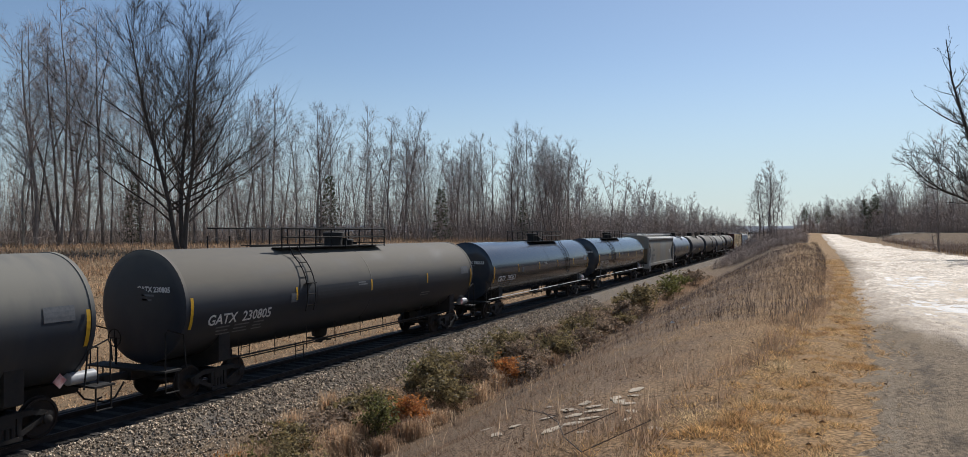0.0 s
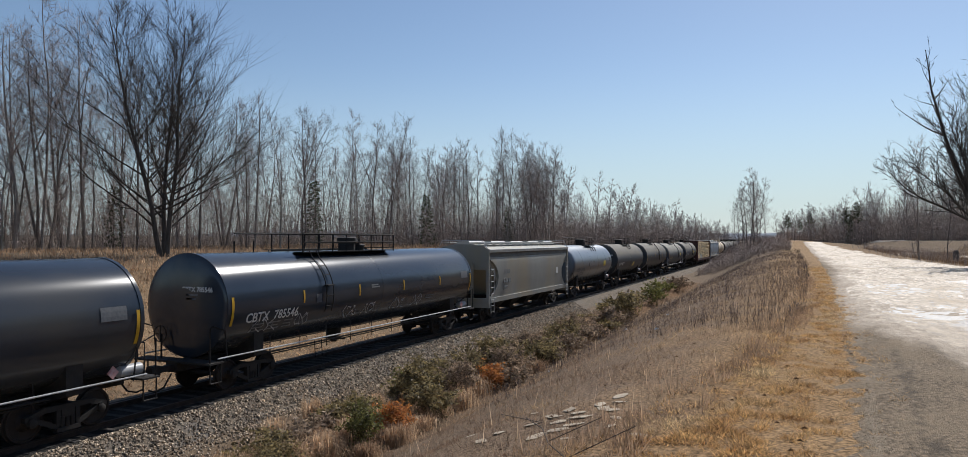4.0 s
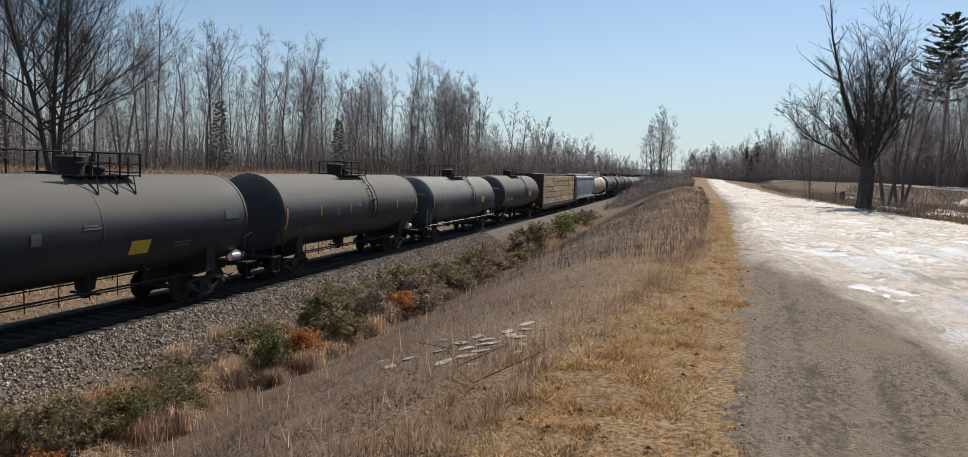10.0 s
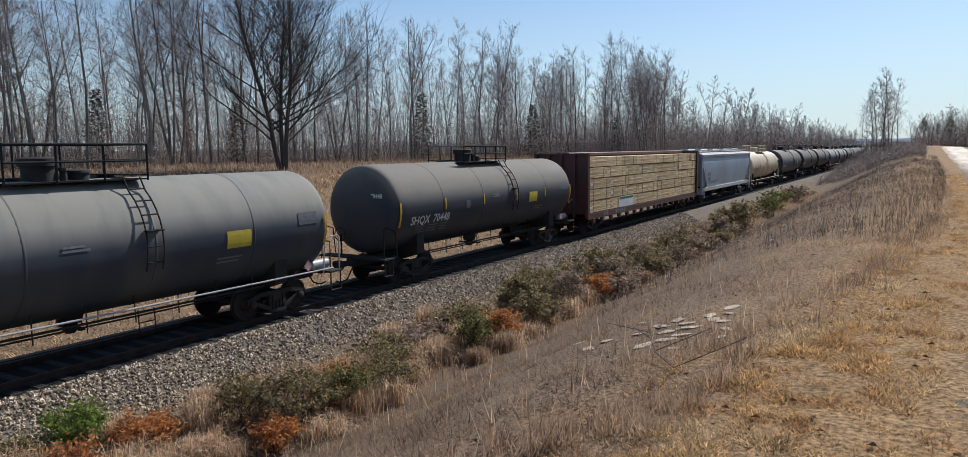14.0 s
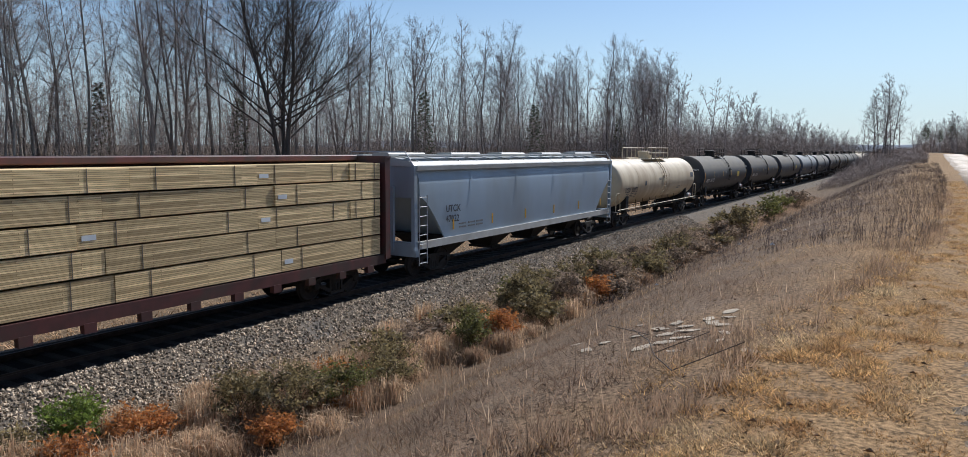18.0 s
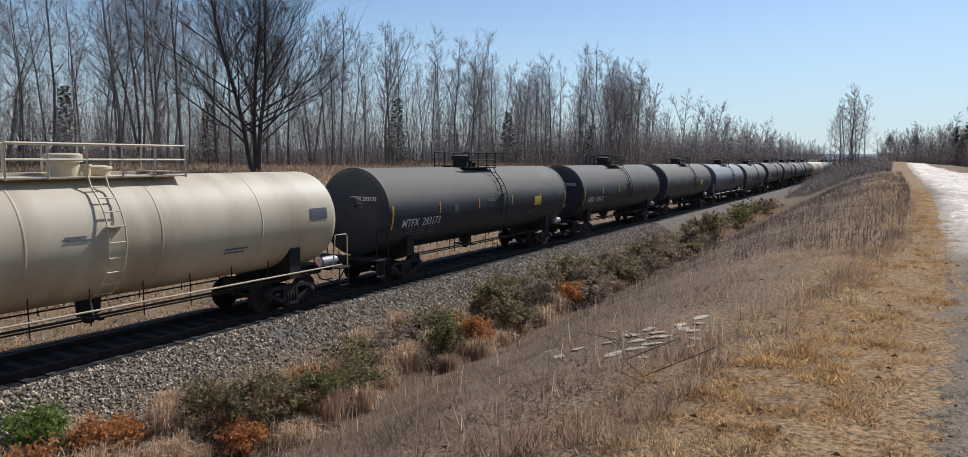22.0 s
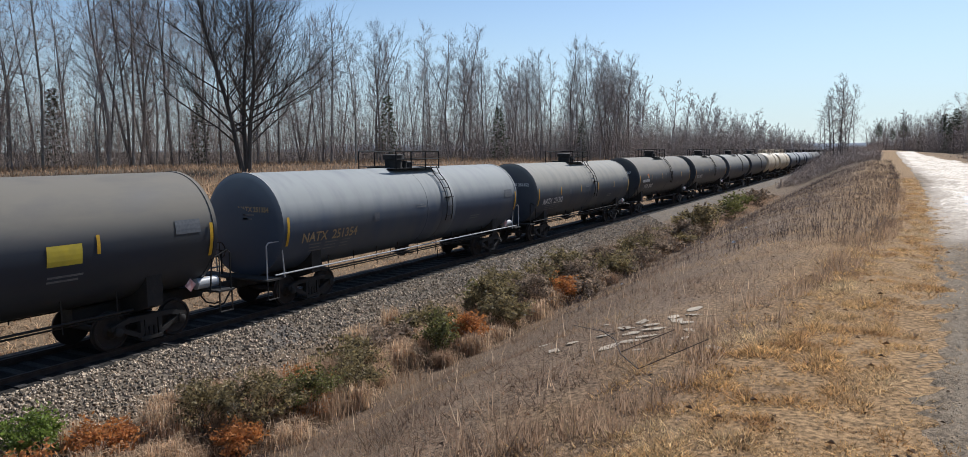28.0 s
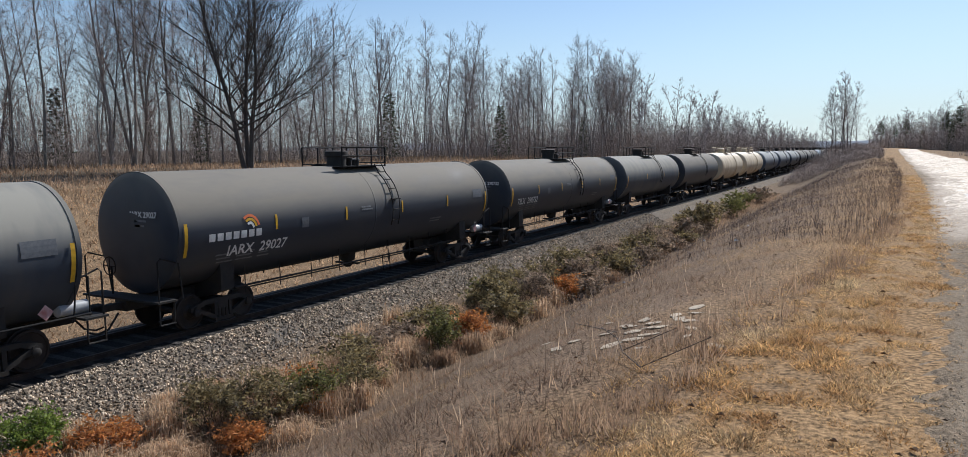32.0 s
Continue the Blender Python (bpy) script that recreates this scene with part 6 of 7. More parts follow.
def spike(g, a, b, r):
    """A thin twig: a three-sided cone."""
    d = (b - a).normalized()
    u = d.cross(Vector((0, 0, 1)) if abs(d.z) < 0.9 else Vector((1, 0, 0))).normalized() * r
    w = d.cross(u)
    k = len(g.v)
    g.v += [tuple(a + u), tuple(a - u * 0.5 + w * 0.87), tuple(a - u * 0.5 - w * 0.87), tuple(b)]
    g.f += [(k, k + 1, k + 3), (k + 1, k + 2, k + 3), (k + 2, k, k + 3)]


def sliver(g, r, a, b, w):
    """The thinnest twig: one narrow blade."""
    x, y = b.x - a.x, b.y - a.y
    q = w / max(1e-6, math.hypot(x, y))
    x, y, z = -y * q, x * q, w * (r.random() - 0.5)
    k = len(g.v)
    g.v += [(a.x + x, a.y + y, a.z + z), (a.x - x, a.y - y, a.z - z), (b.x, b.y, b.z)]
    g.f.append((k, k + 1, k + 2))


def limb(g, r, a, d, length, rad, segs, bend, up, sides):
    """A bent, tapering limb; gives back its points, directions and radii."""
    pts = [(a.copy(), d.normalized(), rad)]
    p, q = a.copy(), d.normalized()
    for i in range(segs):
        q = (q + Vector((r.gauss(0, bend), r.gauss(0, bend), r.gauss(0, bend) + up))).normalized()
        n = p + q * (length / segs)
        r0, r1 = rad * (1 - 0.85 * i / segs), rad * (1 - 0.85 * (i + 1) / segs)
        g.tube(p, n, r0, r1, sides, False)
        p = n
        pts.append((p.copy(), q.copy(), r1))
    return pts


def point_on(pts, u):
    k = min(len(pts) - 2, int(u * (len(pts) - 1)))
    w = u * (len(pts) - 1) - k
    return pts[k][0].lerp(pts[k + 1][0], w), pts[k][1], pts[k][2] * (1 - w) + pts[k + 1][2] * w


def bare_tree(seed, height, trunk_r, stems=1, spread=0.35, first=0.35, n1=20, n2=6, n3=4, rise=0.9, reach=0.32, wide=0.0, fine=False, bole=0.0):
    """Trunk and bare crown of a leafless tree as two lists of faces."""
    r = random.Random(seed)
    tg, cg = Geo(), Geo()
    if bole:
        tg.tube((0, 0, -0.3), (0, 0, 0.4), trunk_r * 2.7, trunk_r * 2.3, 12, False).tube((0, 0, 0.4), (0.05, 0, bole + 0.3), trunk_r * 2.3, trunk_r * 2.0, 12, False)
    for s in range(stems):
        a = 6.283 * s / stems + r.uniform(-0.4, 0.4)
        base = Vector((math.cos(a) * trunk_r * 1.3 * (stems > 1), math.sin(a) * trunk_r * 1.3 * (stems > 1), bole - 0.3))
        lean = spread * r.uniform(0.4, 1.0) if stems > 1 else 0.05
        h = height * (r.uniform(0.82, 1.0) if s else 1.0)
        trunk = limb(tg, r, base, Vector((math.cos(a) * lean, math.sin(a) * lean, 1)), h, trunk_r, 9, 0.05, 0.06 if stems > 1 else 0.02, 7)
        for i in range(n1):
            u = first + (0.97 - first) * ((i + r.random()) / n1)
            p, d, rr = point_on(trunk, u)
            b = r.uniform(0, 6.283)
            out = Vector((math.cos(b), math.sin(b), 0))
            ln = height * reach * (1.15 - 0.75 * u + wide * (1 - u)) * r.uniform(0.6, 1.15)
            l1 = limb(cg, r, p, out + Vector((0, 0, rise * r.uniform(0.5, 1.3) * (0.62 + 0.55 * u if fine else 1.0))), ln, min(rr * 0.5, (0.005 if fine else 0.010) * height * (1.1 - u)), 4 if fine else 3, 0.13, 0.10 if fine else 0.05, 4 if fine else 3)
            for j in range(n2):
                u2 = 0.2 + 0.8 * ((j + r.random()) / n2)
                p2, d2, r2 = point_on(l1, u2)
                dd = (d2 + Vector((r.gauss(0, 0.5), r.gauss(0, 0.5), r.gauss(0.25, 0.35)))).normalized()
                if fine:
                    l2 = limb(cg, r, p2, dd, ln * r.uniform(0.25, 0.5), max(0.008, r2 * 0.55), 2, 0.12, 0.08, 3)
                else:
                    e2 = p2 + dd * ln * r.uniform(0.4, 0.75)
                    spike(cg, p2, e2, max(0.010, r2 * 0.5))
                    l2 = [(p2, dd, 0.01), (e2, dd, 0.005)]
                for k in range(n3):
                    p3, d3, r3 = point_on(l2, r.uniform(0.15, 1.0))
                    d4 = (d3 + Vector((r.gauss(0, 0.5), r.gauss(0, 0.5), r.gauss(0.25, 0.35)))).normalized()
                    spike(cg, p3, p3 + d4 * ln * r.uniform(0.22, 0.5), 0.011 if fine else 0.007)
    return tg, cg


M_DARKBARK = mat("dark_furrowed_bark", (0.10, 0.085, 0.075), 0.95, color2=(0.065, 0.056, 0.05), scale=3, stretch=(3, 3, 0.6), bump=0.6, bump_scale=12, spec=0.2)


def tree_pair(name, spec, bark):
    tg, cg = bare_tree(**spec)
    a, b = tg.mesh(name + "_trunk", 50), cg.mesh(name + "_crown")
    a.materials.append(bark)
    b.materials.append(M_DARKBARK if bark is M_DARKBARK else M_BRANCH)
    return a, b


def plant(pair, x, y, scale, turn, label, group, name="bare_tree", tilt=0.0):
    ob = thing(name, label, "tree", group, at=pose(x, y, ground_z(x, y), tilt, 0, turn) @ Matrix.Diagonal((scale, scale, scale, 1)))
    part("trunk", pair[0], None, ob)
    part("crown", pair[1], None, ob)
    return ob


# the big three-stemmed tree at the edge of the field
BIG = tree_pair("spreading", dict(seed=31, height=17.6, trunk_r=0.20, stems=3, spread=0.30, first=0.13, n1=30, n2=9, n3=8, rise=1.25, reach=0.37, wide=0.4, fine=True), M_DARKBARK)
plant(BIG, -42.0, 40.8, 1.0, 20, "large bare tree with three stems and a wide crown", "")


def twiggy(g, r, pts, count, reach, lo, sub, fine):
    """Side shoots along a limb, each with its own small twigs."""
    for j in range(count):
        p, d, rr = point_on(pts, lo + (0.98 - lo) * (j + r.random()) / count)
        dd = (d * 0.7 + Vector((r.gauss(0, 0.6), r.gauss(0, 0.6), r.gauss(0.3, 0.35)))).normalized()
        ln = reach * r.uniform(0.5, 1.2)
        side = limb(g, r, p, dd, ln, max(0.010, min(0.035, rr * 0.55)), 3, 0.16, 0.10, 3)
        for k in range(sub):
            q, e, _ = point_on(side, r.uniform(0.15, 1.0))
            ee = (e + Vector((r.gauss(0, 0.6), r.gauss(0, 0.6), r.gauss(0.2, 0.4)))).normalized()
            tip = q + ee * ln * r.uniform(0.25, 0.5)
            spike(g, q, tip, fine)
            for m in range(2):
                c = q.lerp(tip, r.uniform(0.3, 0.9))
                spike(g, c, c + (ee + Vector((r.gauss(0, 0.7), r.gauss(0, 0.7), r.gauss(0.1, 0.5)))).normalized() * ln * 0.16, fine * 0.8)


def old_tree():
    """A stout short bole that breaks into many rising stems, with one tall half-dead leader and a long low limb."""
    r = random.Random(12)
    tg, cg = Geo(), Geo()
    tg.tube((0, 0, -0.3), (0, 0, 0.35), 0.62, 0.47, 12, False).tube((0, 0, 0.35), (0.06, 0, 2.6), 0.47, 0.43, 12, False).tube((0.06, 0, 2.6), (0.0, 0, 3.1), 0.43, 0.26, 12, False)
    fork = Vector((0.03, 0, 2.5))
    for dx, dy, dz, ln, rad, n in ((-0.95, 0.15, 0.50, 6.4, 0.12, 16), (-0.62, -0.2, 0.9, 6.3, 0.14, 24), (0.34, 0.2, 1.0, 6.6, 0.14, 30), (0.62, -0.3, 0.95, 4.8, 0.11, 24), (0.1, 0.5, 1.0, 7.6, 0.15, 24),
                                   (-0.22, -0.5, 1.0, 7.0, 0.15, 24), (0.25, -0.25, 1.0, 7.8, 0.16, 26), (-0.42, 0.35, 1.0, 7.0, 0.14, 24), (-0.8, 0.5, 0.75, 5.6, 0.10, 18), (0.5, 0.5, 0.8, 4.6, 0.10, 20)):
        pts = limb(tg, r, fork, Vector((dx * 0.8, dy * 0.8, dz)), ln, rad * 0.85, 7, 0.09, 0.05, 6)
        twiggy(cg, r, pts, n + 12, 0.34 * ln, 0.12, 9, 0.014)
    lead = limb(tg, r, fork, Vector((-0.26, 0.0, 1.0)), 11.2, 0.16, 9, 0.05, 0.02, 7)
    twiggy(cg, r, lead, 9, 1.3, 0.62, 2, 0.014)
    for u, dx, dz, ln in ((0.52, -0.9, 0.35, 3.4), (0.60, -0.5, 0.8, 1.8), (0.72, 0.5, 0.9, 1.7), (0.8, -0.45, 1.0, 1.6)):
        p, d, rr = point_on(lead, u)
        twiggy(cg, r, limb(cg, r, p, Vector((dx, 0.1, dz)), ln, rr * 0.6, 5, 0.10, 0.07, 5), 5, 0.8, 0.3, 2, 0.013)
    a, b = tg.mesh("gnarled_trunk", 50), cg.mesh("gnarled_crown")
    a.materials.append(M_DARKBARK)
    b.materials.append(M_DARKBARK)
    return a, b


plant(old_tree(), 10.6, 52.0, 1.0, 0, "bare dark old tree with stout bole and tall dead leader", "")


def forest_tree(seed, height, trunk_r, first, n1, n2, n3, reach, forked, thick=0.010):
    """A straight slim trunk, forked near the top or not, with short side branches full of small spurs."""
    r = random.Random(seed)
    tg, cg = Geo(), Geo()
    main = limb(tg, r, Vector((0, 0, -0.3)), Vector((r.gauss(0, 0.03), r.gauss(0, 0.03), 1)), height, trunk_r, 9, 0.035, 0.03, 6)
    stems = [(main, first, n1)]
    for k in range(forked):
        p, d, rr = point_on(main, r.uniform(0.38, 0.6))
        a = r.uniform(0, 6.283)
        stems.append((limb(tg, r, p, Vector((math.cos(a) * 0.45, math.sin(a) * 0.45, 1)), (height - p.z) * r.uniform(0.8, 0.98), rr * 0.75, 6, 0.06, 0.06, 5), 0.12, n1 // 2))
    for pts, lo, count in stems:
        for i in range(count):
            u = lo + (0.985 - lo) * (i + r.random()) / count
            p, d, rr = point_on(pts, u)
            top = p.z / height
            ln = height * reach * min(0.45 + 1.6 * max(0, top - first), 1.0, 0.22 + 2.0 * (1 - top)) * r.uniform(0.55, 1.2)
            b = r.uniform(0, 6.283)
            l1 = limb(cg, r, p, Vector((math.cos(b), math.sin(b), r.uniform(0.15, 1.0))), ln, min(rr * 0.5, 0.0032 * height * (1.2 - top)), 3, 0.16, 0.13, 3)
            for j in range(n2):
                p2, d2, _ = point_on(l1, 0.15 + 0.85 * (j + r.random()) / n2)
                dd = (d2 + Vector((r.gauss(0, 0.7), r.gauss(0, 0.7), r.gauss(0.15, 0.45)))).normalized()
                e2 = p2 + dd * (0.25 + 0.35 * ln) * r.uniform(0.5, 1.15)
                spike(cg, p2, e2, thick)
                for k in range(n3):
                    q = p2.lerp(e2, r.uniform(0.2, 1.0))
                    d4 = (dd + Vector((r.gauss(0, 0.8), r.gauss(0, 0.8), r.gauss(0.15, 0.5)))).normalized()
                    sliver(cg, r, q, q + d4 * r.uniform(0.35, 1.0), thick * 0.72)
    return tg, cg


def forest_pair(bark, **spec):
    tg, cg = forest_tree(**spec)
    a, b = tg.mesh("forest_trunk", 50), cg.mesh("forest_crown")
    a.materials.append(bark)
    b.materials.append(M_BRANCH)
    return a, b


TALL = [forest_pair(M_PALEBARK if i in (1, 4) else M_BARK, seed=50 + i, height=17.0, trunk_r=0.10 + 0.018 * (i % 3), first=(0.30, 0.38, 0.46, 0.34)[i % 4], n1=(40, 34, 30, 36)[i % 4], n2=7, n3=4,
                    reach=(0.155, 0.15, 0.17, 0.18)[i % 4], forked=(0, 1, 2, 1)[i % 4], thick=0.0125) for i in range(8)]
FEATHERY = [forest_pair(M_BARK, seed=120 + i, height=17.0, trunk_r=0.11, first=0.10, n1=52, n2=6, n3=3, reach=0.17, forked=0, thick=0.022) for i in range(3)]
WIDE = [tree_pair("maple", dict(seed=80 + i, height=14.0, trunk_r=0.15, stems=1 + i % 2, first=0.25, n1=18, n2=7, n3=5, rise=0.85, reach=0.27, wide=0.2), M_BARK) for i in range(3)]


def conifer(seed, height, sparse):
    r = random.Random(seed)
    tg, cg = Geo(), Geo()
    limb(tg, r, Vector((0, 0, -0.3)), Vector((0, 0, 1)), height, height * 0.014, 8, 0.01, 0.02, 7)
    lo = 0.36 if sparse else 0.06
    n = 84 if sparse else 80
    for i in range(n):
        u = lo + (0.98 - lo) * (i / n)
        a = i * 2.4 + r.uniform(-0.4, 0.4)
        ln = height * (0.23 * r.uniform(0.3, 1.2) * (1.03 - u) ** 0.5 * min(1, 0.35 + (u - 0.36) * 3) if sparse else 0.17 * (1.08 - u) ** 0.8) * r.uniform(0.7, 1.25) + 0.3
        p = Vector((0, 0, u * height))
        tip = p + Vector((math.cos(a) * ln, math.sin(a) * ln, ln * (r.uniform(0.05, 0.35) if sparse else -0.15) + 0.1 * ln))
        spike(tg, p, tip, 0.04)
        for k in range(34 if sparse else 18):
            w = 0.25 + 0.75 * r.random() ** 0.7
            q = p.lerp(tip, w) + Vector((r.gauss(0, 0.07 * ln), r.gauss(0, 0.07 * ln), r.gauss(0.03, 0.03 * ln)))
            s = r.uniform(0.14, 0.32)
            e = Euler((r.gauss(0, 0.6), r.gauss(0, 0.6), r.uniform(0, 6.283))).to_matrix()
            cg.add([q + e @ Vector(c) * s for c in ((-1, -0.25, 0), (-0.4, -0.5, 0.15), (1, 0, 0.1), (-0.3, 0.5, 0.1))], [(0, 1, 2), (0, 2, 3)])
    a, b = tg.mesh("conifer_trunk", 50), cg.mesh("conifer_crown")
    a.materials.append(M_BARK)
    b.materials.append(M_NEEDLE)
    return a, b




def old_pine(height=24.0):
    """A tall pine: a bare lower trunk and a broad crown of flat tiers with upturned ends."""
    r = random.Random(3)
    tg, cg = Geo(), Geo()
    limb(tg, r, Vector((0, 0, -0.3)), Vector((0, 0, 1)), height, 0.34, 9, 0.008, 0.02, 8)
    for tier in range(17):
        u = 0.50 + 0.49 * tier / 16
        for k in range(6 if 0.62 < u < 0.9 else 4):
            a = tier * 1.1 + 6.283 * k / 6 + r.uniform(-0.35, 0.35)
            ln = (4.9 * min(1.0, 0.55 + (u - 0.5) * 3.0) * (1.05 - u) ** 0.62 * 1.5 + 0.35) * r.uniform(0.65, 1.12)
            p = Vector((0, 0, u * height + r.uniform(-0.25, 0.25)))
            mid = p + Vector((math.cos(a), math.sin(a), 0.06)) * ln * 0.6
            tip = p + Vector((math.cos(a), math.sin(a), 0.22)) * ln
            spike(tg, p, mid, 0.05)
            spike(tg, p.lerp(mid, 0.8), tip, 0.03)
            side = Vector((-math.sin(a), math.cos(a), 0))
            for m in range(int(16 + 15 * ln)):
                w = 0.12 + 0.88 * r.random() ** 0.75
                q = (p.lerp(mid, w / 0.6) if w < 0.6 else mid.lerp(tip, (w - 0.6) / 0.4)) + side * r.gauss(0, 0.13 * ln * (1.1 - 0.6 * w)) + Vector((0, 0, r.gauss(0.05, 0.07)))
                z = r.uniform(0.16, 0.34)
                e = Euler((r.gauss(0, 0.35), r.gauss(-0.25, 0.3), a + r.gauss(0, 0.6))).to_matrix()
                cg.add([q + e @ Vector(c) * z for c in ((-1, -0.2, 0), (-0.3, -0.5, 0.12), (1.1, 0, 0.25), (-0.3, 0.5, 0.12))], [(0, 1, 2), (0, 2, 3)])
    for k in range(22):
        a, z = r.uniform(0, 6.283), height * r.uniform(0.15, 0.5)
        spike(tg, Vector((0, 0, z)), Vector((math.cos(a) * r.uniform(0.8, 2.4), math.sin(a) * r.uniform(0.8, 2.4), z + r.uniform(-0.2, 0.5))), 0.03)
    a, b = tg.mesh("pine_trunk", 50), cg.mesh("pine_crown")
    a.materials.append(M_BARK)
    b.materials.append(M_NEEDLE)
    return a, b


PINE = old_pine()
SPRUCE = [conifer(8 + i, 11.0, False) for i in range(2)]
plant(PINE, 36.2, 128.0, 1.08, 0, "tall dark pine with a ragged layered crown", "", "pine")

rf = random.Random(2024)


def left_edge(y):
    """Where the woods beyond the field begin."""
    pts = [(-60, -72), (0, -62), (25, -58), (60, -54), (90, -46), (112, -38.5), (132, -38.5), (150, -47), (260, -44), (700, -60)]
    for (a, xa), (b, xb) in zip(pts, pts[1:]):
        if y <= b:
            return xa + (xb - xa) * (y - a) / (b - a)
    return pts[-1][1]


def right_edge(y):
    pts = [(-40, 40), (130, 39), (290, 23), (430, 2), (700, -8)]
    for (a, xa), (b, xb) in zip(pts, pts[1:]):
        if y <= b:
            return xa + (xb - xa) * (y - a) / (b - a)
    return pts[-1][1]


def scatter(n, y0, y1, power, edge, side, depth, kinds, scale, label, group, name="bare_tree"):
    for i in range(n):
        y = y0 + (y1 - y0) * ((i + rf.random()) / n) ** power
        x = edge(y) + side * depth * rf.random() ** 1.4
        plant(rf.choice(kinds), x, y, rf.uniform(*scale), rf.uniform(0, 360), label, group, name, rf.uniform(-3, 3))




def far_trees(n, y0, y1, power, edge, side, depth, scale, seed):
    """Trees too far off to count, joined."""
    r = random.Random(seed)
    models = [forest_tree(seed=90 + i, height=17.0, trunk_r=0.16, first=0.24, n1=20, n2=5, n3=3, reach=0.19, forked=i % 3, thick=0.045) for i in range(3)]
    models = [[(q, np.array(q.v)) for q in pair] for pair in models]
    g = Geo()
    for i in range(n):
        y = y0 + (y1 - y0) * ((i + r.random()) / n) ** power
        x = edge(y) + side * depth * r.random() ** 1.4
        m = pose(x, y, ground_z(x, y), r.uniform(-3, 3), 0, r.uniform(0, 360)) @ Matrix.Scale(r.uniform(*scale), 4)
        a = np.array(m)
        for q, pts in r.choice(models):
            k = len(g.v)
            g.v += (pts @ a[:3, :3].T + a[:3, 3]).tolist()
            g.f += [tuple(j + k for j in f) for f in q.f]
    return g


EDGE, ROADSIDE = "bare trees of the woods beyond the track", "bare trees of the roadside woods"
scatter(128, 4, 150, 1.0, left_edge, -1, 30, TALL + TALL + WIDE, (0.86, 1.08), "slim bare grey tree at the edge of the woods", EDGE)
scatter(26, 6, 52, 1.0, left_edge, -1, 14, TALL + WIDE, (1.0, 1.3), "tall bare grey tree at the edge of the woods", EDGE)
scatter(11, 108, 134, 1.0, left_edge, -1, 6, TALL, (0.98, 1.16), "slim bare grey tree at the edge of the woods", EDGE)
scatter(2, 6, 48, 1.0, lambda y: left_edge(y) - 16, -1, 10, SPRUCE, (0.6, 0.85), "dark green spruce standing among bare trees", "spruces of the woods", "spruce")
scatter(9, 50, 300, 1.2, lambda y: left_edge(y) - 4, -1, 14, SPRUCE, (0.45, 0.75), "small dark spruce among bare trees", "spruces of the woods", "spruce")
scatter(84, 50, 165, 1.0, right_edge, 1, 20, WIDE + TALL + TALL, (1.05, 1.45), "bare dark tree of the roadside woods", ROADSIDE)
scatter(11, 62, 400, 1.0, right_edge, 1, 18, SPRUCE, (0.6, 1.05), "dark spruce among the roadside woods", "spruces of the roadside woods", "spruce")
for x, y, k in ((15.6, 77, 0.95), (17.8, 78, 1.18), (20.6, 85, 1.25), (19.4, 79, 1.0)):
    plant(WIDE[1 if k > 1.1 else 2], x, y, k, rf.uniform(0, 360), "broad bare tree on the verge before the road", "broad bare trees on the verge")
thing("far_woods", "leafless woods far along the railway, too distant to count", "woods", kind="stuff", geo=far_trees(90, 150, 950, 1.5, left_edge, -1, 34, (0.9, 1.2), 41), material=M_BRANCH)
thing("far_roadside_woods", "leafless roadside woods far off, too distant to count", "woods", kind="stuff", geo=far_trees(80, 150, 800, 1.5, right_edge, 1, 34, (0.85, 1.25), 42), material=M_BRANCH)
for x, y, k in ((-0.7, 400, 0.52), (9.6, 395, 0.56), (21.3, 330, 0.62), (24.0, 312, 0.64), (5.2, 420, 0.45)):
    plant(PINE, x, y, k, rf.uniform(0, 360), "dark ragged pine far along the roadside woods", "pines of the roadside woods", "pine")
plant(TALL[2], 36.9, 93.0, 1.22, 110, "tall pale leaning tree at the edge of the roadside woods", ROADSIDE, tilt=4)
# the clump on the hump, far down the line
for x, y, s in ((-9.5, 158, 0.72), (-8.4, 160, 0.86), (-7.2, 157, 0.9), (-6.3, 161, 1.0), (-5.4, 159, 0.95), (-10.6, 162, 0.6), (-6.9, 164, 0.9), (-4.6, 166, 0.7), (-7.8, 158, 0.95), (-5.9, 160, 1.05), (-6.6, 158, 1.1), (-8.9, 163, 0.85)):
    plant(rf.choice(FEATHERY), x, y, s * 0.84, rf.uniform(0, 360), "slim bare tree in a clump between track and railway", "clump of bare trees")
plant(TALL[0], 10.2, 72.0, 0.62, 30, "thin bare tree beside a post on the verge", "")
for x, y, s in ((14.0, 82, 0.42), (19.1, 46, 0.22), (17.0, 58, 0.2), (21.5, 64, 0.25), (-2.2, 190, 0.5), (1.5, 230, 0.6), (12.2, 88, 0.3)):
    plant(rf.choice(WIDE), x, y, s, rf.uniform(0, 360), "young bare sapling on the verge", "saplings on the verge")


M_POST = mat("weathered_post", (0.16, 0.14, 0.12), 0.95, color2=(0.10, 0.085, 0.07), scale=4, bump=0.5)
thing("wooden_post", "short weathered wooden post on the verge", "post", geo=Geo().lathe_z([(-0.2, 0.24), (0.9, 0.22), (1.05, 0.16), (1.06, 0.01)], 10), material=M_POST, at=pose(13.6, 76, ground_z(13.6, 76)), smooth=40)


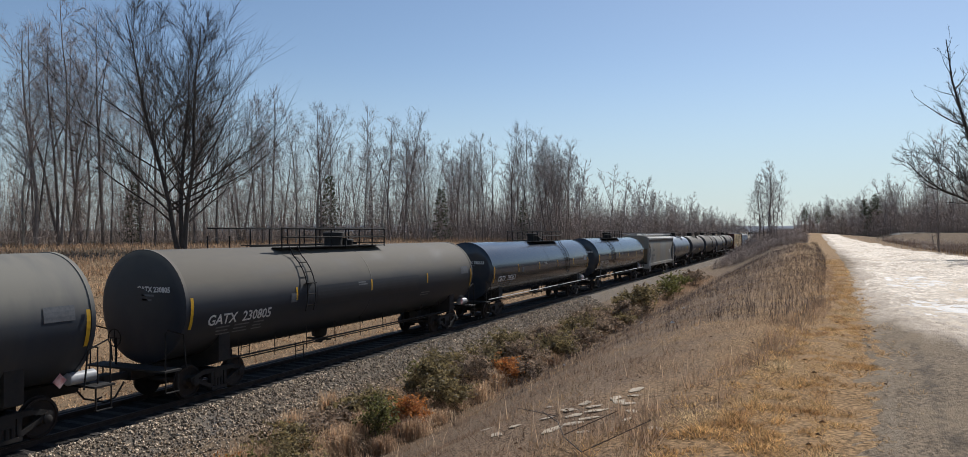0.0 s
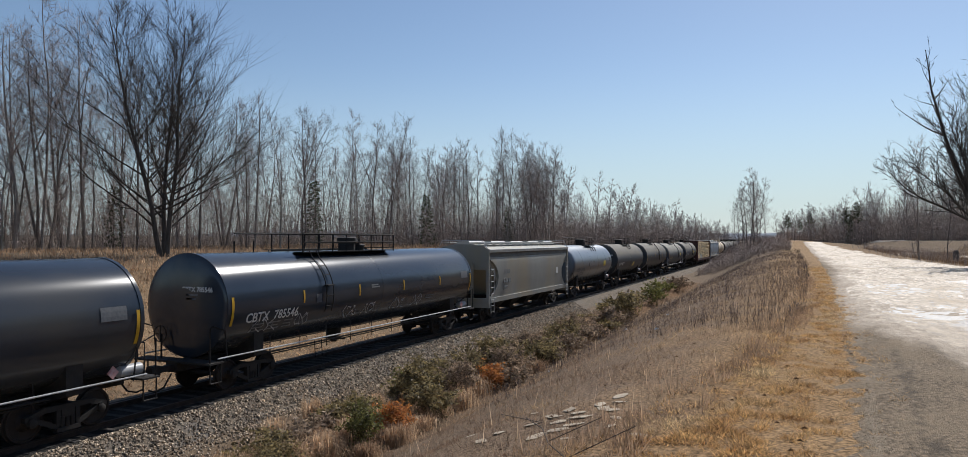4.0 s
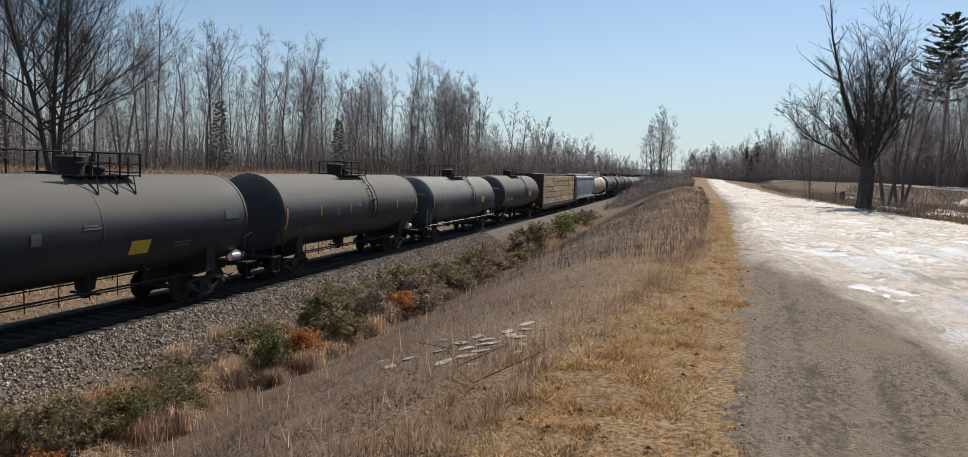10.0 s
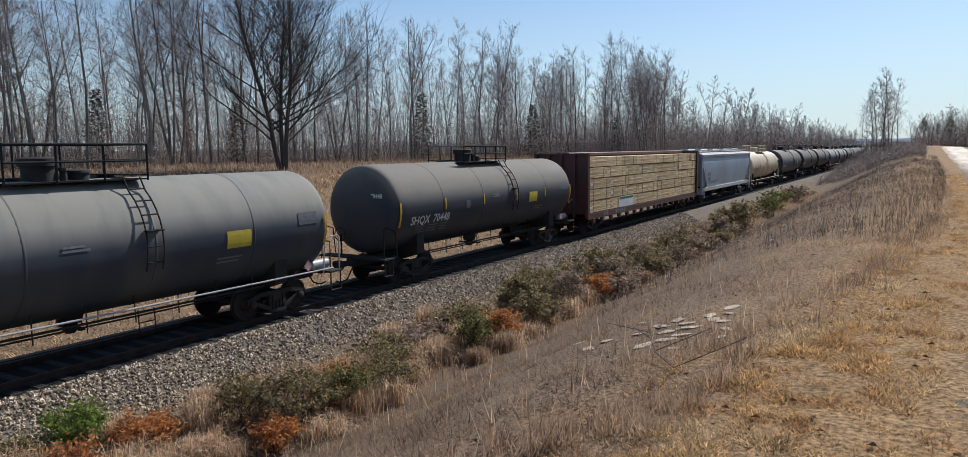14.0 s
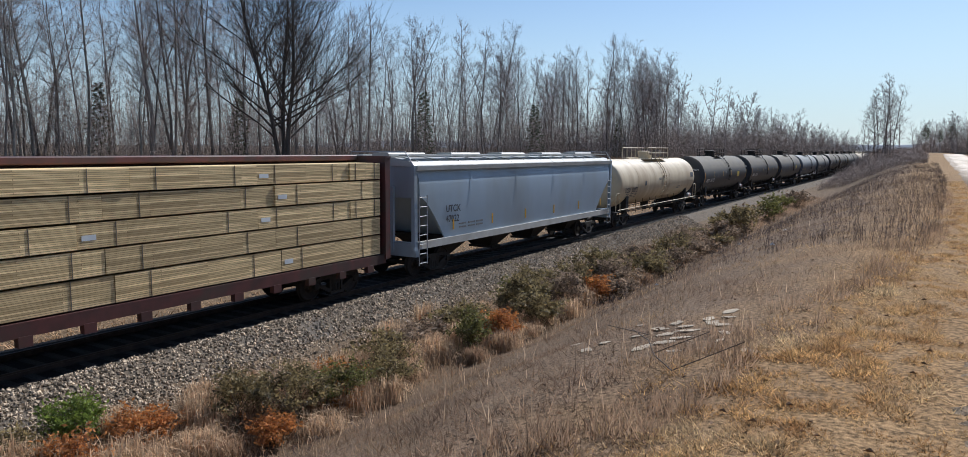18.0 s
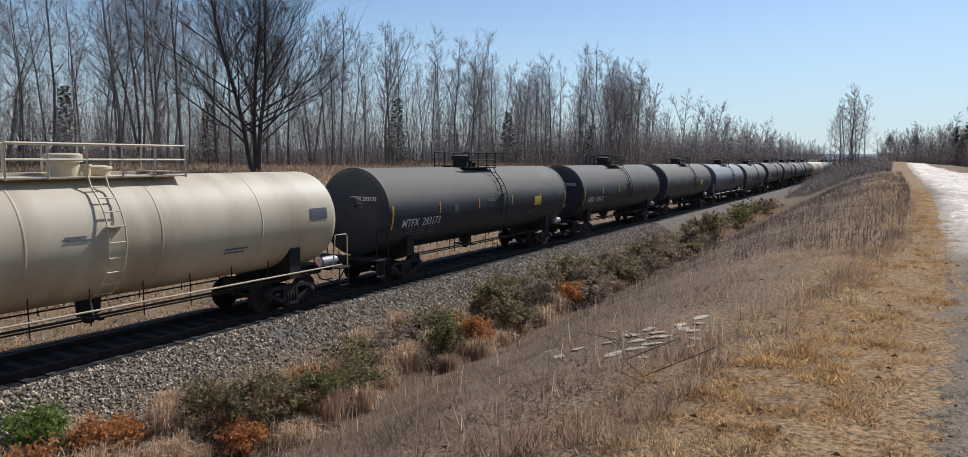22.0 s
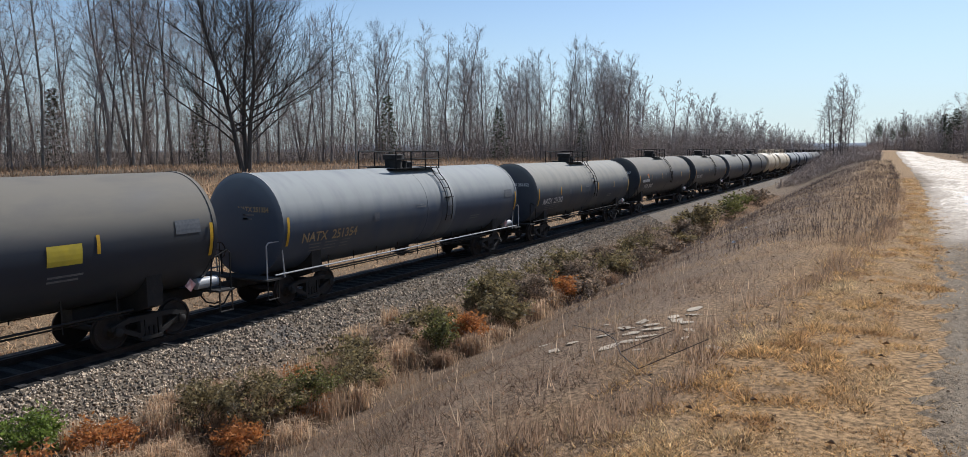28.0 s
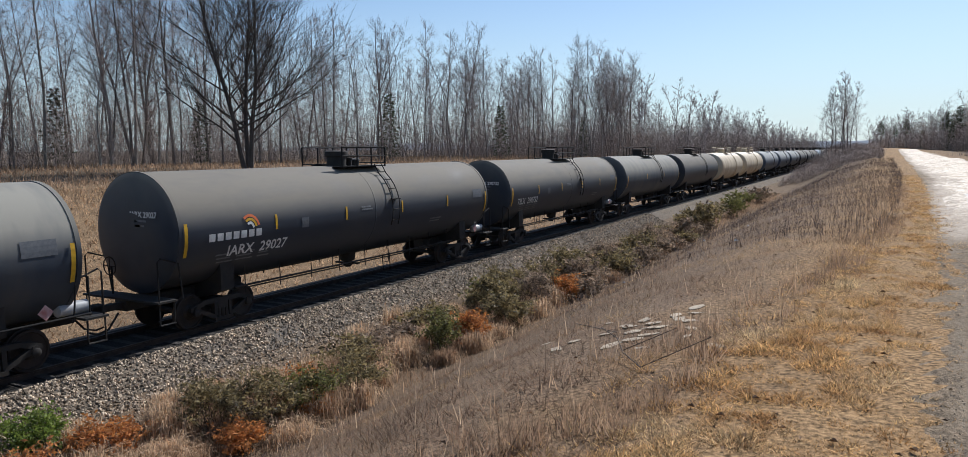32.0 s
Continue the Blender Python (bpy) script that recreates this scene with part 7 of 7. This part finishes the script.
def thicket(n, place, height, seed, twigs=6, low=0.15, reach=0.22, stem=0.02, twig=0.013, sub=2):
    """Undergrowth: stems that fork into thin twigs, far too many to count."""
    r = random.Random(seed)
    g = Geo()
    for i in range(n):
        x, y = place(r)
        h = height * r.uniform(0.5, 1.3)
        a = Vector((x, y, ground_z(x, y) - 0.1))
        b = a + Vector((r.gauss(0, 0.16 * h), r.gauss(0, 0.16 * h), h))
        spike(g, a, b, stem)
        for k in range(twigs):
            u = r.uniform(low, 0.95)
            p = a.lerp(b, u)
            q = p + Vector((r.gauss(0, reach), r.gauss(0, reach), r.uniform(-0.1, 1.2) * reach)) * h * (1 - 0.4 * u)
            sliver(g, r, p, q, twig)
            for m in range(sub):
                c = p.lerp(q, r.uniform(0.25, 0.9))
                sliver(g, r, c, c + Vector((r.random() - r.random(), r.random() - r.random(), 0.9 * r.random() - 0.15)) * (reach * h * 0.7), twig * 0.6)
    return g


def left_under(r):
    y = 2 + 320 * r.random() ** 1.5
    return left_edge(y) + 1.5 - 34 * r.random() ** 1.3, y


def right_under(r):
    y = 30 + 330 * r.random() ** 1.2
    return right_edge(y) - 0.5 + 26 * r.random() ** 1.3, y


def hump(r):
    y = 105 + 130 * r.random() ** 1.4
    return r.uniform(-12.0, 0.2 - max(0, (y - 130) * 0.02)), y


def verge_brush(r):
    return r.choice((r.gauss(11.5, 1.0), r.gauss(18.5, 2.5), r.gauss(24, 1.0))), r.uniform(40, 130)


thing("undergrowth", "dense grey-brown leafless undergrowth in the woods", "undergrowth", kind="stuff", geo=thicket(9000, left_under, 6.6, 61, 11, 0.08, 0.19, 0.014, 0.018, 1), material=M_BRUSH)
thing("roadside_undergrowth", "dense dark leafless undergrowth of the roadside woods", "undergrowth", kind="stuff", geo=thicket(7500, right_under, 6.5, 62, 8, 0.08, 0.22, 0.03, 0.038, 1), material=M_BRUSH)
thing("hump_brush", "low leafless brush on the hump of the bank", "brush", kind="stuff", geo=thicket(5200, hump, 1.25, 63, 7, 0.05, 0.34, 0.012, 0.016, 1), material=M_BRUSH)
thing("verge_brush", "thin dry brush along the verge", "brush", kind="stuff", geo=thicket(1700, verge_brush, 0.9, 64), material=M_BRUSH)


def upper_bank(r):
    while True:
        y = 5.0 + 97 * r.random() ** 1.4
        x = turf_left(y) - 0.15 - 8.2 * r.random() ** 1.25
        if noise.noise((x * 0.35, y * 0.16, 51)) + 0.25 * noise.noise((x * 1.4, y * 0.9, 52)) > 0.42 - 0.66 * min(1, max(0, (y - 5) / 20)):
            return x, y


M_DRYWEED = mat("dark_dry_weeds", (0.185, 0.137, 0.112), 0.9, color2=(0.105, 0.078, 0.068), scale=0.8, island=0.5, spec=0.1)
thing("bank_brush", "thin grey-brown dry weed stalks crowding the upper bank", "weeds", kind="stuff", geo=thicket(9000, upper_bank, 0.42, 65, 5, 0.15, 0.20, 0.004, 0.005, 1), material=M_DRYWEED)


def dead_leaves():
    """Curled brown leaves and clods lying about on the turf and the bank."""
    g, r = Geo(), random.Random(18)
    for i in range(240):
        y = 2.8 + 18 * r.random() ** 1.6
        t = turf_left(y)
        x = r.uniform(t - 1.6, path_edges(y)[0] + 0.25)
        k, a = r.uniform(0.012, 0.034), r.uniform(0, 6.283)
        c, d = math.cos(a) * k, math.sin(a) * k
        z = ground_z(x, y) + 0.012
        g.add([(x - c, y - d, z), (x + d * 0.6, y - c * 0.6, z + k * 0.7), (x + c, y + d, z + k * 0.2), (x - d * 0.6, y + c * 0.6, z + k * 0.7)], [(0, 1, 2), (0, 2, 3)])
    return g


thing("leaf_litter", "curled brown dead leaves strewn over the turf", "dead leaves", kind="stuff", geo=dead_leaves(), material=mat("dead_brown_leaves", (0.15, 0.09, 0.05), 0.85, color2=(0.26, 0.15, 0.075), scale=4, island=0.5))


# ---- distance ----
def ridge(y, h, seed, x0=-2600, x1=2600, n=90):
    g = Geo()
    for i in range(n + 1):
        x = x0 + (x1 - x0) * i / n
        z = h * (0.75 + 0.5 * noise.fractal((x * 0.0011, seed, 0), 1.0, 2.0, 4))
        g.v += [(x, y + 300, -5), (x, y, -5), (x, y + 60, z * 0.8), (x, y + 160, z)]
    for i in range(n):
        for j in (1, 2):
            g.f.append((i * 4 + j, i * 4 + 4 + j, i * 4 + 5 + j, i * 4 + j + 1))
        g.f.append((i * 4 + 3, i * 4 + 7, i * 4 + 4, i * 4))
    return g


# the haze of distance is mixed into the pale blue-grey hill colour
M_HILL = mat("hazy_wooded_hill", (0.26, 0.285, 0.31), 1.0, color2=(0.22, 0.24, 0.27), scale=0.02, detail=8, spec=0.0)
thing("far_hills", "low blue-grey wooded hills on the horizon", "hills", kind="structure", geo=ridge(1900, 32, 3.0), material=M_HILL, smooth=60)


def left_deep(r):
    y = -10 + 420 * r.random() ** 1.4
    return left_edge(y) - 6 - 40 * r.random(), y


def right_deep(r):
    y = 35 + 420 * r.random() ** 1.3
    return right_edge(y) + 4 + 28 * r.random(), y


def left_far(r):
    y = 260 + 700 * r.random() ** 1.2
    return left_edge(y) + 2 - 40 * r.random(), y


def right_far(r):
    y = 260 + 600 * r.random() ** 1.2
    return right_edge(y) - 2 + 45 * r.random(), y


thing("far_thicket", "solid line of leafless woods far along the railway", "woods", kind="stuff", geo=thicket(1500, left_far, 11.0, 73, 13, 0.05, 0.15, 0.09, 0.10), material=M_BRUSH)
thing("far_roadside_thicket", "solid line of leafless woods far along the road", "woods", kind="stuff", geo=thicket(1300, right_far, 9.5, 74, 13, 0.05, 0.15, 0.09, 0.10), material=M_BRUSH)
thing("inner_woods", "crowded thin stems deep inside the leafless woods", "woods", kind="stuff", geo=thicket(4300, left_deep, 12.0, 71, 17, 0.18, 0.12, 0.036, 0.022, 1), material=M_BRUSH)
thing("inner_roadside_woods", "crowded thin stems deep inside the roadside woods", "woods", kind="stuff", geo=thicket(4800, right_deep, 14.5, 72, 17, 0.12, 0.12, 0.05, 0.036, 1), material=M_BRUSH)


# ---- what moves ----
GONE = [(0.0, 0.0), (2.5, 25.1), (5.0, 50.2), (10.0, 100.6), (14.5, 145.9), (20.5, 203.4), (25.5, 253.2), (32.0, 317.5)]


def gone(t):
    """How far the train has come by then."""
    for (ta, sa_), (tb, sb) in zip(GONE, GONE[1:]):
        if t <= tb:
            return sa_ + (sb - sa_) * (t - ta) / (tb - ta)
    return GONE[-1][1]


def motions():
    keys = [i * 0.5 for i in range(65)]
    for car, y in CARS:
        walk(car, [(t, pose(TRACK, y - gone(t), 0)) for t in keys])
    ticks = [i * 2 / FPS for i in range(481)]
    for car, ws, w in WHEELSETS:
        if car in ROLLING:
            walk(ws, [(t, pose(0, w, R_WHEEL, math.degrees(gone(t) / R_WHEEL) % 360)) for t in ticks])


ROLLING = {car for car, y in CARS[:22]}
motions()
